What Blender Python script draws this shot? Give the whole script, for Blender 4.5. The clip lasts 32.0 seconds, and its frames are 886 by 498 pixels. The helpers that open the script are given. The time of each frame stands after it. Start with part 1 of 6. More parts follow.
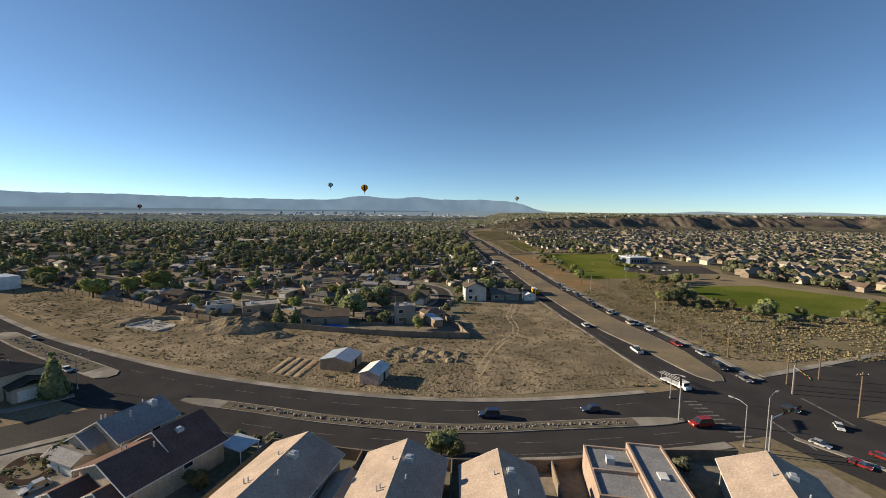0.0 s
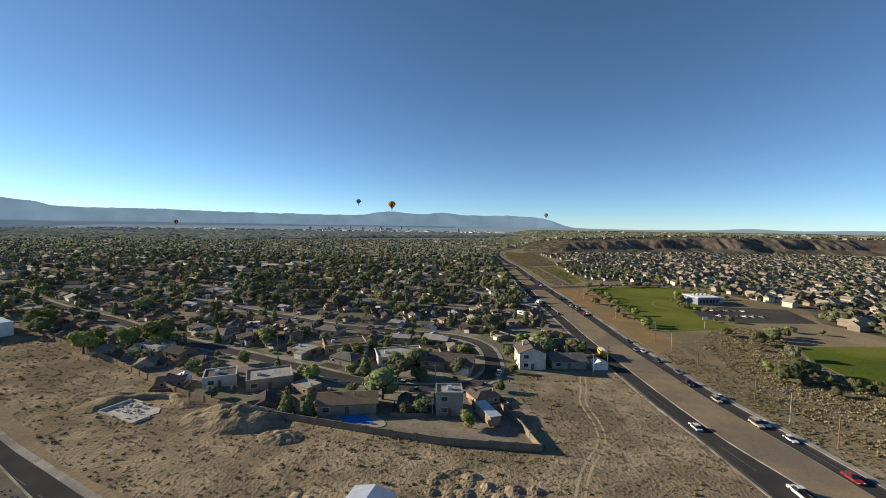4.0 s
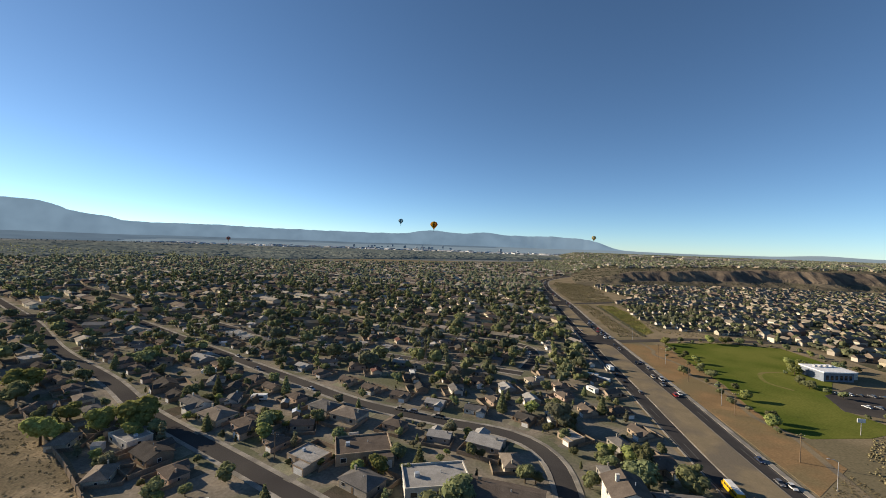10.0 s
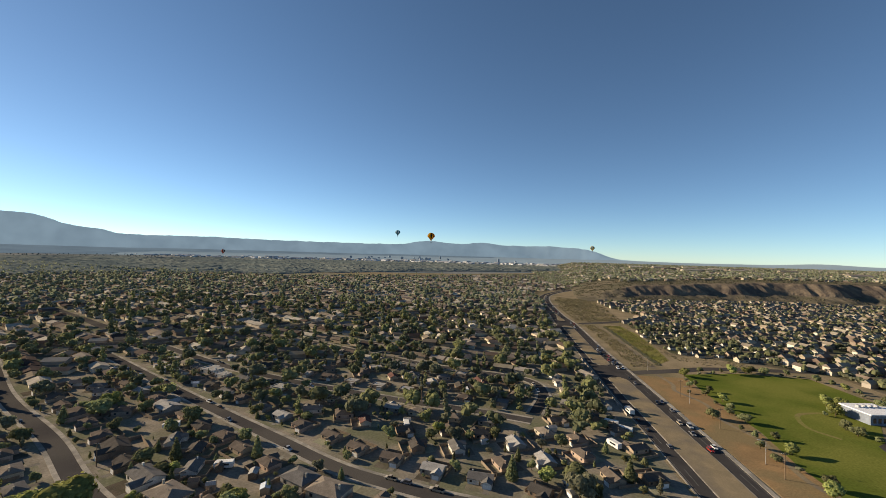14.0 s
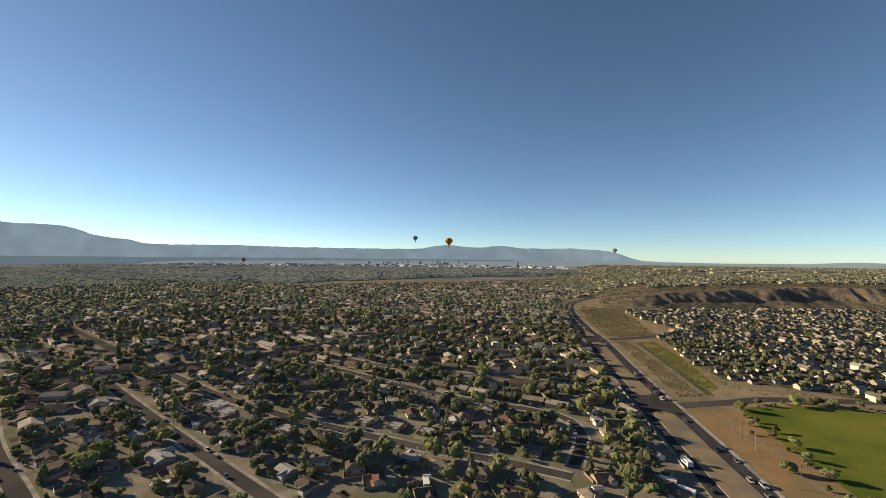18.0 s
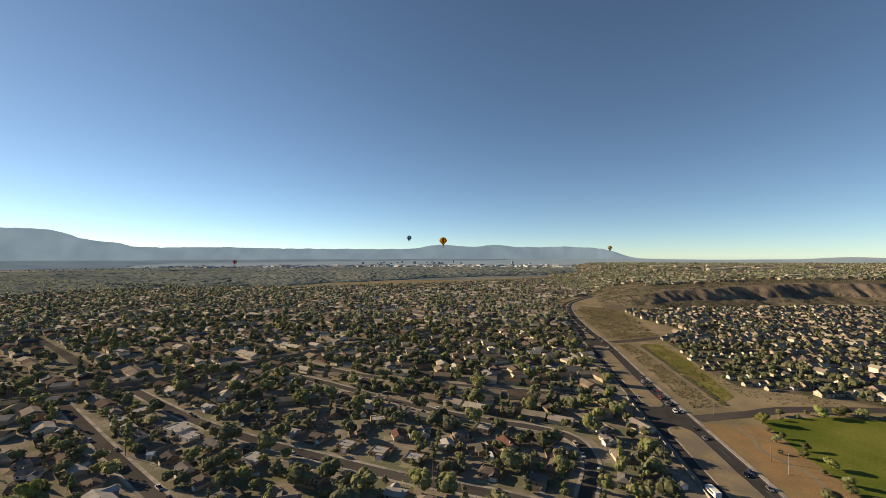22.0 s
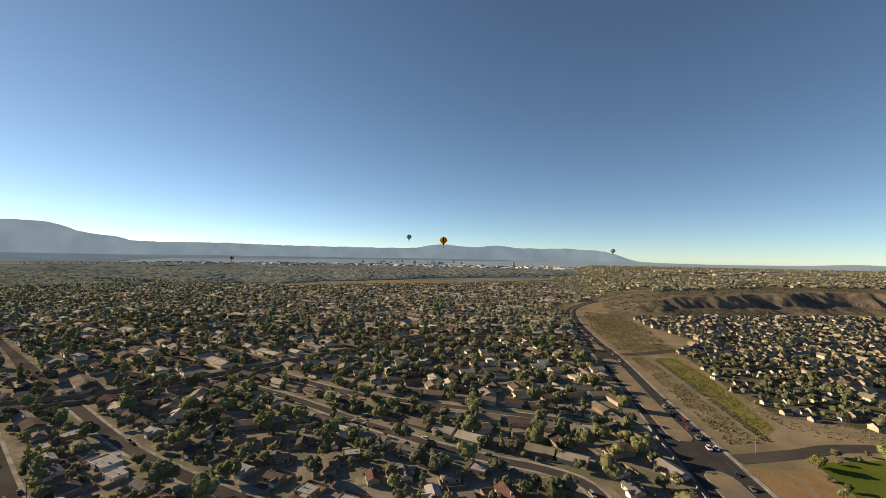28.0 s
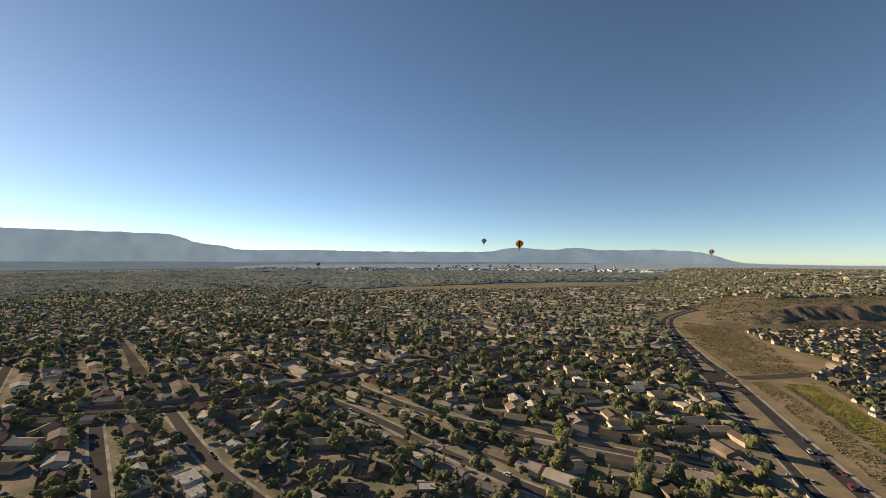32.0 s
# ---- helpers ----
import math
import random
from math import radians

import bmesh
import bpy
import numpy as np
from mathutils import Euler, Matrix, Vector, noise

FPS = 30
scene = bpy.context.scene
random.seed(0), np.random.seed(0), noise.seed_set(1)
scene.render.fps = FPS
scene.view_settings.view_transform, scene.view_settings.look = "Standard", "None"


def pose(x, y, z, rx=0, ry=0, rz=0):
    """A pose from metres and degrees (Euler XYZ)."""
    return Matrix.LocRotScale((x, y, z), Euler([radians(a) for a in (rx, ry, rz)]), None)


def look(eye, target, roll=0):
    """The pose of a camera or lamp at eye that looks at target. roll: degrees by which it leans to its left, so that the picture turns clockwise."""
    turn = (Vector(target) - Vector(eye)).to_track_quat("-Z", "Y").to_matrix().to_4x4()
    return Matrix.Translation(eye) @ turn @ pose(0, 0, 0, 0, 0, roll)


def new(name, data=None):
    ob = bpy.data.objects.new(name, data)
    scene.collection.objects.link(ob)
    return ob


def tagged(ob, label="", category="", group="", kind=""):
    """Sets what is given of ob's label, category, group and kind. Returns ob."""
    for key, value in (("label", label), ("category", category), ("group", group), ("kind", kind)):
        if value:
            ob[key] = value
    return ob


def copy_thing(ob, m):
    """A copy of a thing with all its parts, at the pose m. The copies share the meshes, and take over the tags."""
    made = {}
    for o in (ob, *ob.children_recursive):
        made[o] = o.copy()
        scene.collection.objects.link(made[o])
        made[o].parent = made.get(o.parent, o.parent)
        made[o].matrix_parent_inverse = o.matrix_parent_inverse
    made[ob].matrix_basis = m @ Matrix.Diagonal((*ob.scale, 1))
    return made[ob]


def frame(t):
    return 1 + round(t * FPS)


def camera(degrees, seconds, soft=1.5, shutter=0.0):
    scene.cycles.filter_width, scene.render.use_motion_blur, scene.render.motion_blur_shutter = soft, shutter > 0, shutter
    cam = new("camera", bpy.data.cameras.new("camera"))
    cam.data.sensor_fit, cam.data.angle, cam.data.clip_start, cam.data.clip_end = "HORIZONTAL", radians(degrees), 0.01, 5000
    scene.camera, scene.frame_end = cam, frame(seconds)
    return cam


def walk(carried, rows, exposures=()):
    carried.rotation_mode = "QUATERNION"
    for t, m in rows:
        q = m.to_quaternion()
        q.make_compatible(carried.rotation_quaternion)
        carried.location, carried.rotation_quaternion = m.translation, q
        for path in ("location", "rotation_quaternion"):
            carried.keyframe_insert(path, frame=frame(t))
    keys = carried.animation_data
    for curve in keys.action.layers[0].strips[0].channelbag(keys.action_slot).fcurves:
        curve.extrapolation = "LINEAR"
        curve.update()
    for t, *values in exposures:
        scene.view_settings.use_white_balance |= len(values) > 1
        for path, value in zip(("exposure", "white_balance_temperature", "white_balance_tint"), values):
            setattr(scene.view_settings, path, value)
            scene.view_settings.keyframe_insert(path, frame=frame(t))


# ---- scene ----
EXPO = 0.94
cam = camera(94.87, 32.0, soft=0.9)
# seconds, x, y, z, heading to the left, pitch up, right side up
PATH = [
    (0, 0, -0, 38, 0.01, -5.15, 0.58), (0.5, 0.01, 3.68, 39.86, -0.24, -5.08, 0.91),
    (1, -0.13, 7.16, 41.72, -0.14, -4.87, 0.86), (1.5, -0.39, 10.76, 43.43, 0.39, -4.72, 0.67),
    (2, -0.37, 14.24, 45.16, 0.22, -4.52, 0.73), (2.5, -0.88, 17.77, 46.67, 0, -4.23, 0.92),
    (3, -3.73, 24.02, 46.98, 2.83, -3.83, 0.71), (3.5, -6.54, 28.51, 47.84, 2.79, -3.45, 0.85),
    (5.5, -10.69, 45.37, 52.28, 8.46, -2.36, 1.5), (6, -10.81, 49.01, 53.31, 8.85, -2.14, 1.93),
    (6.5, -11.73, 52.4, 54.73, 9.35, -1.99, 1.94), (7, -12.35, 55.71, 56.21, 9.72, -1.94, 1.82),
    (7.5, -12.93, 58.99, 57.42, 9.43, -1.81, 2.11), (8, -13.58, 62.34, 58.57, 9.71, -1.64, 2.36),
    (8.5, -14.1, 65.44, 59.88, 9.63, -1.45, 2.28), (9, -14.54, 68.26, 60.89, 9.31, -1.21, 2.12),
    (9.5, -15.32, 71.25, 62.13, 9.61, -0.95, 1.85), (10, -15.81, 74.1, 63.19, 9.49, -0.7, 2.02),
    (10.5, -16.62, 76.97, 64.49, 9.33, -0.52, 1.63), (11, -17.17, 80.02, 65.51, 9.14, -0.38, 1.5),
    (11.5, -17.92, 82.86, 66.36, 9.33, -0.15, 1.43), (12, -18.11, 85.63, 67.48, 9.2, 0.04, 1.59),
    (12.5, -18.67, 88.34, 68.51, 9.34, 0.32, 1.59), (13, -19.12, 91.1, 70.24, 9.07, 0.34, 1.67),
    (13.5, -19.6, 93.85, 71.16, 9.22, 0.53, 1.71), (14, -19.91, 96.55, 72.1, 9.17, 0.69, 1.61),
    (14.5, -19.72, 99.42, 73.23, 9.01, 0.8, 1.65), (16.5, -21.59, 109.99, 78.58, 9.18, 0.99, 1.24),
    (17, -22.37, 112.54, 80.1, 9, 1.03, 1.11), (17.5, -24.16, 116.21, 81.17, 10.38, 1.04, 0.62),
    (18, -25.18, 118.88, 82.17, 11.69, 1.1, 0.65), (18.5, -25.23, 121.6, 83.03, 12.17, 1.07, 0.37),
    (19, -24.3, 124.42, 83.65, 13.44, 1.17, 0.54), (19.5, -25.23, 126.78, 83.71, 11.55, 1.39, 0.47),
    (20, -25.88, 129.38, 83.48, 10.95, 1.55, -0.69), (20.5, -26.05, 132.59, 83.21, 10.74, 1.61, -1.52),
    (21, -26.21, 135.77, 83.15, 10.43, 1.51, -1.44), (21.5, -26.78, 138.89, 83.26, 10.74, 1.2, -0.57),
    (22, -27.04, 141.88, 83.14, 10.95, 1.04, -0.08), (22.5, -26.97, 144.98, 83.4, 10.69, 0.96, 0.07),
    (23, -27.87, 148.04, 83.95, 11.35, 0.83, -0.13), (23.5, -27.82, 151.23, 84.18, 10.89, 0.73, -0.12),
    (24, -28.1, 154.17, 84.23, 10.95, 0.76, -0.2), (24.5, -28.27, 157.11, 84.4, 10.9, 0.78, 0.07),
    (25, -28.16, 159.8, 84.42, 11, 0.85, 0.11), (25.5, -28.15, 162.74, 84.16, 10.56, 0.87, -0.3),
    (27.5, -29.03, 174.37, 84.5, 10.91, 0.9, 0.76), (28, -29.75, 177.51, 83.86, 11.09, 1.01, 1.03), (28.5, -29.55, 180.41, 83.65, 10.71, 1.12, 1.52),
    (29, -28.48, 182.98, 83.87, 8.44, 1.12, 2.13), (29.5, -28.69, 185.71, 84.34, 8.11, 1.22, 2.25),
    (30, -30.28, 188.93, 84.79, 11.61, 1.26, 1.6), (30.5, -31.73, 192.42, 85.04, 13.88, 1.32, 1.22),
    (31, -32.92, 194.96, 85.45, 15.64, 1.43, 0.96), (31.5, -34.26, 195.94, 86.19, 17.77, 1.45, 0.77),
    (32, -35.73, 195.76, 87.36, 21.62, 1.4, 0.26),
]
walk(cam, [(t, pose(x, y, z, 90 + p, 0, yaw) @ pose(0, 0, 0, 0, 0, roll)) for t, x, y, z, yaw, p, roll in PATH],
     exposures=[(0, EXPO - 0.06, 6800, 2), (3, EXPO - 0.06, 6550, 0), (6, EXPO - 0.05, 6350, 1), (13, EXPO - 0.02, 7050, 2), (23, EXPO, 7950, 4.5), (32, EXPO, 8000, 5)])

# ---- world and sun ----
SUN_EL, SUN_AZ = 17.0, -78.0          # degrees; bearing clockwise from +y
world = bpy.data.worlds.new("world")
scene.world = world
world.use_nodes = True
wn = world.node_tree
sky = wn.nodes.new("ShaderNodeTexSky")
sky.sky_type, sky.sun_disc = 'NISHITA', False
sky.sun_elevation, sky.sun_rotation = radians(SUN_EL), radians(SUN_AZ)
sky.altitude, sky.air_density, sky.dust_density, sky.ozone_density = 1600, 0.69, 0.13, 3.3
bg = wn.nodes["Background"]
bg.inputs[1].default_value = 0.079
wn.links.new(sky.outputs[0], bg.inputs[0])
sun_data = bpy.data.lights.new("sun", 'SUN')
sun_data.energy, sun_data.angle, sun_data.color = 4.9, radians(0.6), (1.0, 0.815, 0.65)
sun = new("sun", sun_data)
ca = math.cos(radians(SUN_EL))
sd = Vector((math.sin(radians(SUN_AZ)) * ca, math.cos(radians(SUN_AZ)) * ca, math.sin(radians(SUN_EL))))
sun.matrix_world = look(sd * 100, (0, 0, 0))

# ---- materials ----
MATS = {}


def mat(name, a, b=None, scale=1.0, rough=0.9, metal=0.0, bump=0.0, fine=None, vary=0.0, island=False, c=None, cscale=0.05, spec=0.0, trans=0.0):
    """Two colours mixed by noise at one scale, darker and lighter grain at a finer one, a third colour in broad patches."""
    if name in MATS:
        return MATS[name]
    m = bpy.data.materials.new(name)
    m.use_nodes = True
    nt = m.node_tree
    N, L = nt.nodes.new, nt.links.new
    bs = nt.nodes["Principled BSDF"]
    bs.inputs["Roughness"].default_value, bs.inputs["Metallic"].default_value = rough, metal
    bs.inputs["Specular IOR Level"].default_value = spec
    geo = N("ShaderNodeNewGeometry")
    b = b or tuple(v * 0.75 for v in a)

    def noise_fac(sc, detail=5, lo=0.35, hi=0.65):
        n = N("ShaderNodeTexNoise")
        n.inputs["Scale"].default_value, n.inputs["Detail"].default_value = sc, detail
        L(geo.outputs["Position"], n.inputs["Vector"])
        r = N("ShaderNodeMapRange")
        r.inputs[1].default_value, r.inputs[2].default_value = lo, hi
        L(n.outputs[0], r.inputs[0])
        return r.outputs[0], n.outputs[0]

    def mixed(f, x, y, kind="MIX"):
        k = N("ShaderNodeMix")
        k.data_type, k.blend_type = 'RGBA', kind
        if isinstance(f, float):
            k.inputs[0].default_value = f
        else:
            L(f, k.inputs[0])
        for v, s in ((x, 6), (y, 7)):
            if isinstance(v, tuple):
                k.inputs[s].default_value = (*v, 1)
            else:
                L(v, k.inputs[s])
        return k.outputs[2]
    f1, _ = noise_fac(scale)
    col = mixed(f1, a, b)
    if c:
        f3, _ = noise_fac(cscale, 4, 0.45, 0.6)
        col = mixed(f3, col, c)
    f2, raw = noise_fac(fine or scale * 9, 3, 0.3, 0.7)
    g = N("ShaderNodeMapRange")
    g.inputs[3].default_value, g.inputs[4].default_value = 0.78, 1.16
    L(f2, g.inputs[0])
    col = mixed(1.0, col, g.outputs[0], "MULTIPLY")
    if vary:
        src = geo.outputs["Random Per Island"] if island else N("ShaderNodeObjectInfo").outputs["Random"]
        hv = N("ShaderNodeHueSaturation")
        mr = N("ShaderNodeMapRange")
        mr.inputs[3].default_value, mr.inputs[4].default_value = 1 - vary, 1 + vary
        L(src, mr.inputs[0])
        L(mr.outputs[0], hv.inputs["Value"])
        m2 = N("ShaderNodeMapRange")
        m2.inputs[3].default_value, m2.inputs[4].default_value = 0.5 - vary * 0.05, 0.5 + vary * 0.05
        L(src, m2.inputs[0])
        L(m2.outputs[0], hv.inputs["Hue"])
        L(col, hv.inputs["Color"])
        col = hv.outputs[0]
    L(col, bs.inputs["Base Color"])
    if trans:
        tl, mx = N("ShaderNodeBsdfTranslucent"), N("ShaderNodeMixShader")
        mx.inputs[0].default_value = trans
        L(col, tl.inputs[0])
        L(bs.outputs[0], mx.inputs[1])
        L(tl.outputs[0], mx.inputs[2])
        L(mx.outputs[0], nt.nodes["Material Output"].inputs[0])
    if bump:
        bp = N("ShaderNodeBump")
        bp.inputs["Strength"].default_value, bp.inputs["Distance"].default_value = 0.6, bump
        L(raw, bp.inputs["Height"])
        L(bp.outputs[0], bs.inputs["Normal"])
    MATS[name] = m
    return m


# surface that emits its own colour, used to paint in the haze of distance
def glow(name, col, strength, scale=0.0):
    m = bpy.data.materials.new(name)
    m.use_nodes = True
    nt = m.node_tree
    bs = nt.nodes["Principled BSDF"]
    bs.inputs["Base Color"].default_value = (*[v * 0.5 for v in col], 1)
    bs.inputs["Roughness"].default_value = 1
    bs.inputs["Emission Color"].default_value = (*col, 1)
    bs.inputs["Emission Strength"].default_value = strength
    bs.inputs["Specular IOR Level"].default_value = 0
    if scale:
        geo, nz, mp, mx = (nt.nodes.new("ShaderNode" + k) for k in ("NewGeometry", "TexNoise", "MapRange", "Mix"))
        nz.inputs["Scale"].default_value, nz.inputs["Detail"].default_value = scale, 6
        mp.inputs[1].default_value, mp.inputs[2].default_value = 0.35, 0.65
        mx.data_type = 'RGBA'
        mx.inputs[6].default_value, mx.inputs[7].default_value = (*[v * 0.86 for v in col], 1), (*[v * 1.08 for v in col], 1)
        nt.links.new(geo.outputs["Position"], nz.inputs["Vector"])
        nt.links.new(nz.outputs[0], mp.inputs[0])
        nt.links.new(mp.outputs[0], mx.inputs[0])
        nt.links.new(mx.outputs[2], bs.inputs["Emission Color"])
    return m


M_ground = mat("dry_earth", (0.27, 0.215, 0.14), (0.195, 0.16, 0.105), 0.06, fine=1.2, c=(0.17, 0.145, 0.09), cscale=0.015)
M_yard = mat("yard_earth", (0.265, 0.228, 0.182), (0.165, 0.148, 0.118), 0.11, fine=1.1, c=(0.134, 0.136, 0.0874), cscale=0.045)
M_field = mat("field_earth", (0.315, 0.25, 0.165), (0.185, 0.153, 0.103), 0.16, fine=1.4, bump=0.5, c=(0.165, 0.137, 0.09), cscale=0.04)
M_sand = mat("red_sand", (0.285, 0.185, 0.095), (0.215, 0.145, 0.078), 0.1, fine=1.6, c=(0.2, 0.155, 0.085), cscale=0.045)
M_asphalt = mat("asphalt", (0.0598, 0.0565, 0.056), (0.046, 0.0441, 0.0448), 0.15, fine=6, rough=0.85)
M_asphalt_old = mat("worn_asphalt", (0.0719, 0.0663, 0.0633), (0.0546, 0.0508, 0.0495), 0.12, fine=5, c=(0.0862, 0.0791, 0.0715), cscale=0.03)
M_median = mat("gravel_median", (0.25, 0.20, 0.13), (0.205, 0.168, 0.11), 0.25, fine=4, c=(0.17, 0.145, 0.11), cscale=0.06)
M_concrete = mat("concrete", (0.36, 0.33, 0.285), (0.27, 0.247, 0.212), 0.4, fine=6, c=(0.2, 0.185, 0.16), cscale=0.12)
M_paint = mat("road_paint", (0.22, 0.215, 0.2), (0.085, 0.082, 0.078), 1.2)
M_grass = mat("park_grass", (0.105, 0.13, 0.026), (0.08, 0.105, 0.021), 0.05, fine=1.2, c=(0.15, 0.158, 0.038), cscale=0.02)
M_weed = mat("weedy_grass", (0.17, 0.175, 0.045), (0.20, 0.165, 0.075), 0.05, fine=1.2)
M_mesa = mat("mesa_slope", (0.20, 0.16, 0.115), (0.115, 0.094, 0.075), 0.05, fine=0.35, bump=1.4, c=(0.10, 0.083, 0.07), cscale=0.03)
M_mesatop = mat("mesa_top", (0.165, 0.14, 0.10), (0.115, 0.10, 0.075), 0.03, fine=0.25, c=(0.10, 0.092, 0.065), cscale=0.012)
M_leaf = mat("leaves", (0.215, 0.226, 0.114), (0.153, 0.164, 0.0831), 0.3, fine=2.0, vary=0.4, rough=0.75, trans=0.42)
M_leaf_y = mat("leaves_yellow_green", (0.301, 0.319, 0.115), (0.226, 0.243, 0.0885), 0.3, fine=2.0, vary=0.3, rough=0.75, trans=0.42)
M_leaf_g = mat("leaves_grey_green", (0.219, 0.217, 0.141), (0.163, 0.163, 0.108), 0.3, fine=2.0, vary=0.3, rough=0.75, trans=0.42)
M_leaf_far = mat("far_leaves", (0.211, 0.221, 0.119), (0.153, 0.165, 0.0889), 0.11, fine=0.6, vary=0.14, island=True, rough=0.8, c=(0.232, 0.239, 0.125), cscale=0.07, trans=0.42)
M_shrub = mat("shrub_leaves", (0.19, 0.18, 0.10), (0.25, 0.225, 0.135), 0.05, fine=0.8, vary=0.35, island=True)
M_bark = mat("bark", (0.10, 0.075, 0.05), (0.06, 0.045, 0.03), 2, fine=12)
M_tin = mat("tin_roof", (0.5, 0.54, 0.58), (0.42, 0.46, 0.5), 0.8, rough=0.45, metal=0.4)
M_white = mat("white_paint", (0.72, 0.71, 0.68), (0.6, 0.59, 0.56), 0.6)
M_glass = mat("window_glass", (0.03, 0.035, 0.04), (0.02, 0.024, 0.03), 1, rough=0.08, spec=0.8)
M_dark = mat("dark_rubber", (0.02, 0.02, 0.021), (0.03, 0.03, 0.03), 3)
M_pole = mat("weathered_pole", (0.20, 0.15, 0.10), (0.14, 0.10, 0.07), 3)
M_steel = mat("galvanised_steel", (0.45, 0.45, 0.46), (0.36, 0.36, 0.37), 2, rough=0.5, metal=0.6)
M_block = mat("block_wall", (0.25, 0.20, 0.15), (0.19, 0.155, 0.12), 0.6, fine=4)
STUCCO = [mat("stucco_" + n, a, None, 0.4, fine=5) for n, a in (("tan", (0.369, 0.293, 0.216)), ("cream", (0.491, 0.431, 0.338)), ("pink", (0.416, 0.314, 0.246)), ("grey", (0.316, 0.291, 0.257)), ("white", (0.62, 0.585, 0.52)), ("brown", (0.242, 0.182, 0.131)))]
ROOFS = [mat("shingle_" + n, a, None, 0.5, fine=4, bump=0.03) for n, a in (("tan", (0.228, 0.194, 0.161)), ("brown", (0.139, 0.115, 0.0966)), ("grey", (0.158, 0.149, 0.141)), ("dark", (0.0906, 0.0818, 0.0738)), ("red", (0.141, 0.0795, 0.0687)), ("pale", (0.36, 0.345, 0.325)))]

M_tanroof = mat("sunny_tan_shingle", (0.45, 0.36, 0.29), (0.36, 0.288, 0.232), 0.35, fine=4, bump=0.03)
M_paleroof = mat("pale_roof_coat", (0.26, 0.265, 0.27), (0.20, 0.205, 0.21), 0.4, fine=3)
M_plot = mat("plot_gravel", (0.203, 0.178, 0.134), (0.126, 0.124, 0.0875), 0.3, fine=3, vary=0.55)

# ---- mesh tools ----


def quick_mesh(name, verts, faces, smooth=False):
    me = bpy.data.meshes.new(name)
    me.from_pydata([tuple(v) for v in verts], [], [tuple(f) for f in faces])
    if smooth:
        me.shade_smooth()
    return me


def quads_mesh(name, V, k=4):
    """A mesh of unconnected faces from an array of shape (n, k, 3)."""
    n = len(V)
    me = bpy.data.meshes.new(name)
    me.vertices.add(n * k)
    me.vertices.foreach_set("co", np.asarray(V, np.float32).reshape(-1))
    me.loops.add(n * k)
    me.loops.foreach_set("vertex_index", np.arange(n * k, dtype=np.int32))
    me.polygons.add(n)
    me.polygons.foreach_set("loop_start", np.arange(0, n * k, k, dtype=np.int32))
    me.update(calc_edges=True)
    return me


def indexed_mesh(name, V, Fc):
    """A mesh from vertex and equal-sided face arrays."""
    V, Fc = np.asarray(V, np.float32), np.asarray(Fc, np.int32)
    me = bpy.data.meshes.new(name)
    me.vertices.add(len(V))
    me.vertices.foreach_set("co", V.reshape(-1))
    me.loops.add(Fc.size)
    me.loops.foreach_set("vertex_index", Fc.reshape(-1))
    me.polygons.add(len(Fc))
    me.polygons.foreach_set("loop_start", np.arange(0, Fc.size, Fc.shape[1], dtype=np.int32))
    me.update(calc_edges=True)
    me.shade_flat()
    return me


def part(name, me, material, parent=None, label="", at=None):
    if material and not me.materials:
        me.materials.append(material)
    ob = new(name, me)
    if parent:
        ob.parent = parent
    if at is not None:
        ob.matrix_basis = at
    if label:
        tagged(ob, label)
    return ob


def structure(name, me, material, label="", category=""):
    return tagged(part(name, me, material), label, category, kind="structure")


BOXF = [(0, 3, 2, 1), (4, 5, 6, 7), (0, 1, 5, 4), (1, 2, 6, 5), (2, 3, 7, 6), (3, 0, 4, 7)]


def box_data(x0, y0, z0, x1, y1, z1):
    return [(x0, y0, z0), (x1, y0, z0), (x1, y1, z0), (x0, y1, z0), (x0, y0, z1), (x1, y0, z1), (x1, y1, z1), (x0, y1, z1)], BOXF


def joined(*pieces):
    V, Fs = [], []
    for v, f in pieces:
        o = len(V)
        V += list(v)
        Fs += [tuple(i + o for i in q) for q in f]
    return V, Fs


def box_mesh(name, *b):
    return quick_mesh(name, *box_data(*b))


def tube_data(p0, p1, r0, r1, n=8):
    p0, p1 = Vector(p0), Vector(p1)
    d = (p1 - p0).normalized()
    a = d.orthogonal().normalized()
    b = d.cross(a)
    V = [tuple(p + (a * math.cos(2 * math.pi * i / n) + b * math.sin(2 * math.pi * i / n)) * r) for p, r in ((p0, r0), (p1, r1)) for i in range(n)]
    return V, [(i, (i + 1) % n, n + (i + 1) % n, n + i) for i in range(n)] + [tuple(range(n))[::-1], tuple(range(n, 2 * n))]


def smooth_line(pts, step=6.0):
    """Points along a smooth curve through pts."""
    P = [np.array(p, float) for p in pts]
    P = [2 * P[0] - P[1]] + P + [2 * P[-1] - P[-2]]
    out = []
    for i in range(1, len(P) - 2):
        a, b, c, d = P[i - 1:i + 3]
        n = max(2, int(np.linalg.norm(c - b) / step))
        for k in range(n):
            t = k / n
            out.append(0.5 * (2 * b + (c - a) * t + (2 * a - 5 * b + 4 * c - d) * t * t + (3 * b - a - 3 * c + d) * t ** 3))
    out.append(P[-2])
    return np.array(out)


def normals(L):
    t = np.gradient(L, axis=0)
    t /= np.linalg.norm(t, axis=1)[:, None] + 1e-9
    return np.stack([t[:, 1], -t[:, 0]], 1)      # to the right of the way


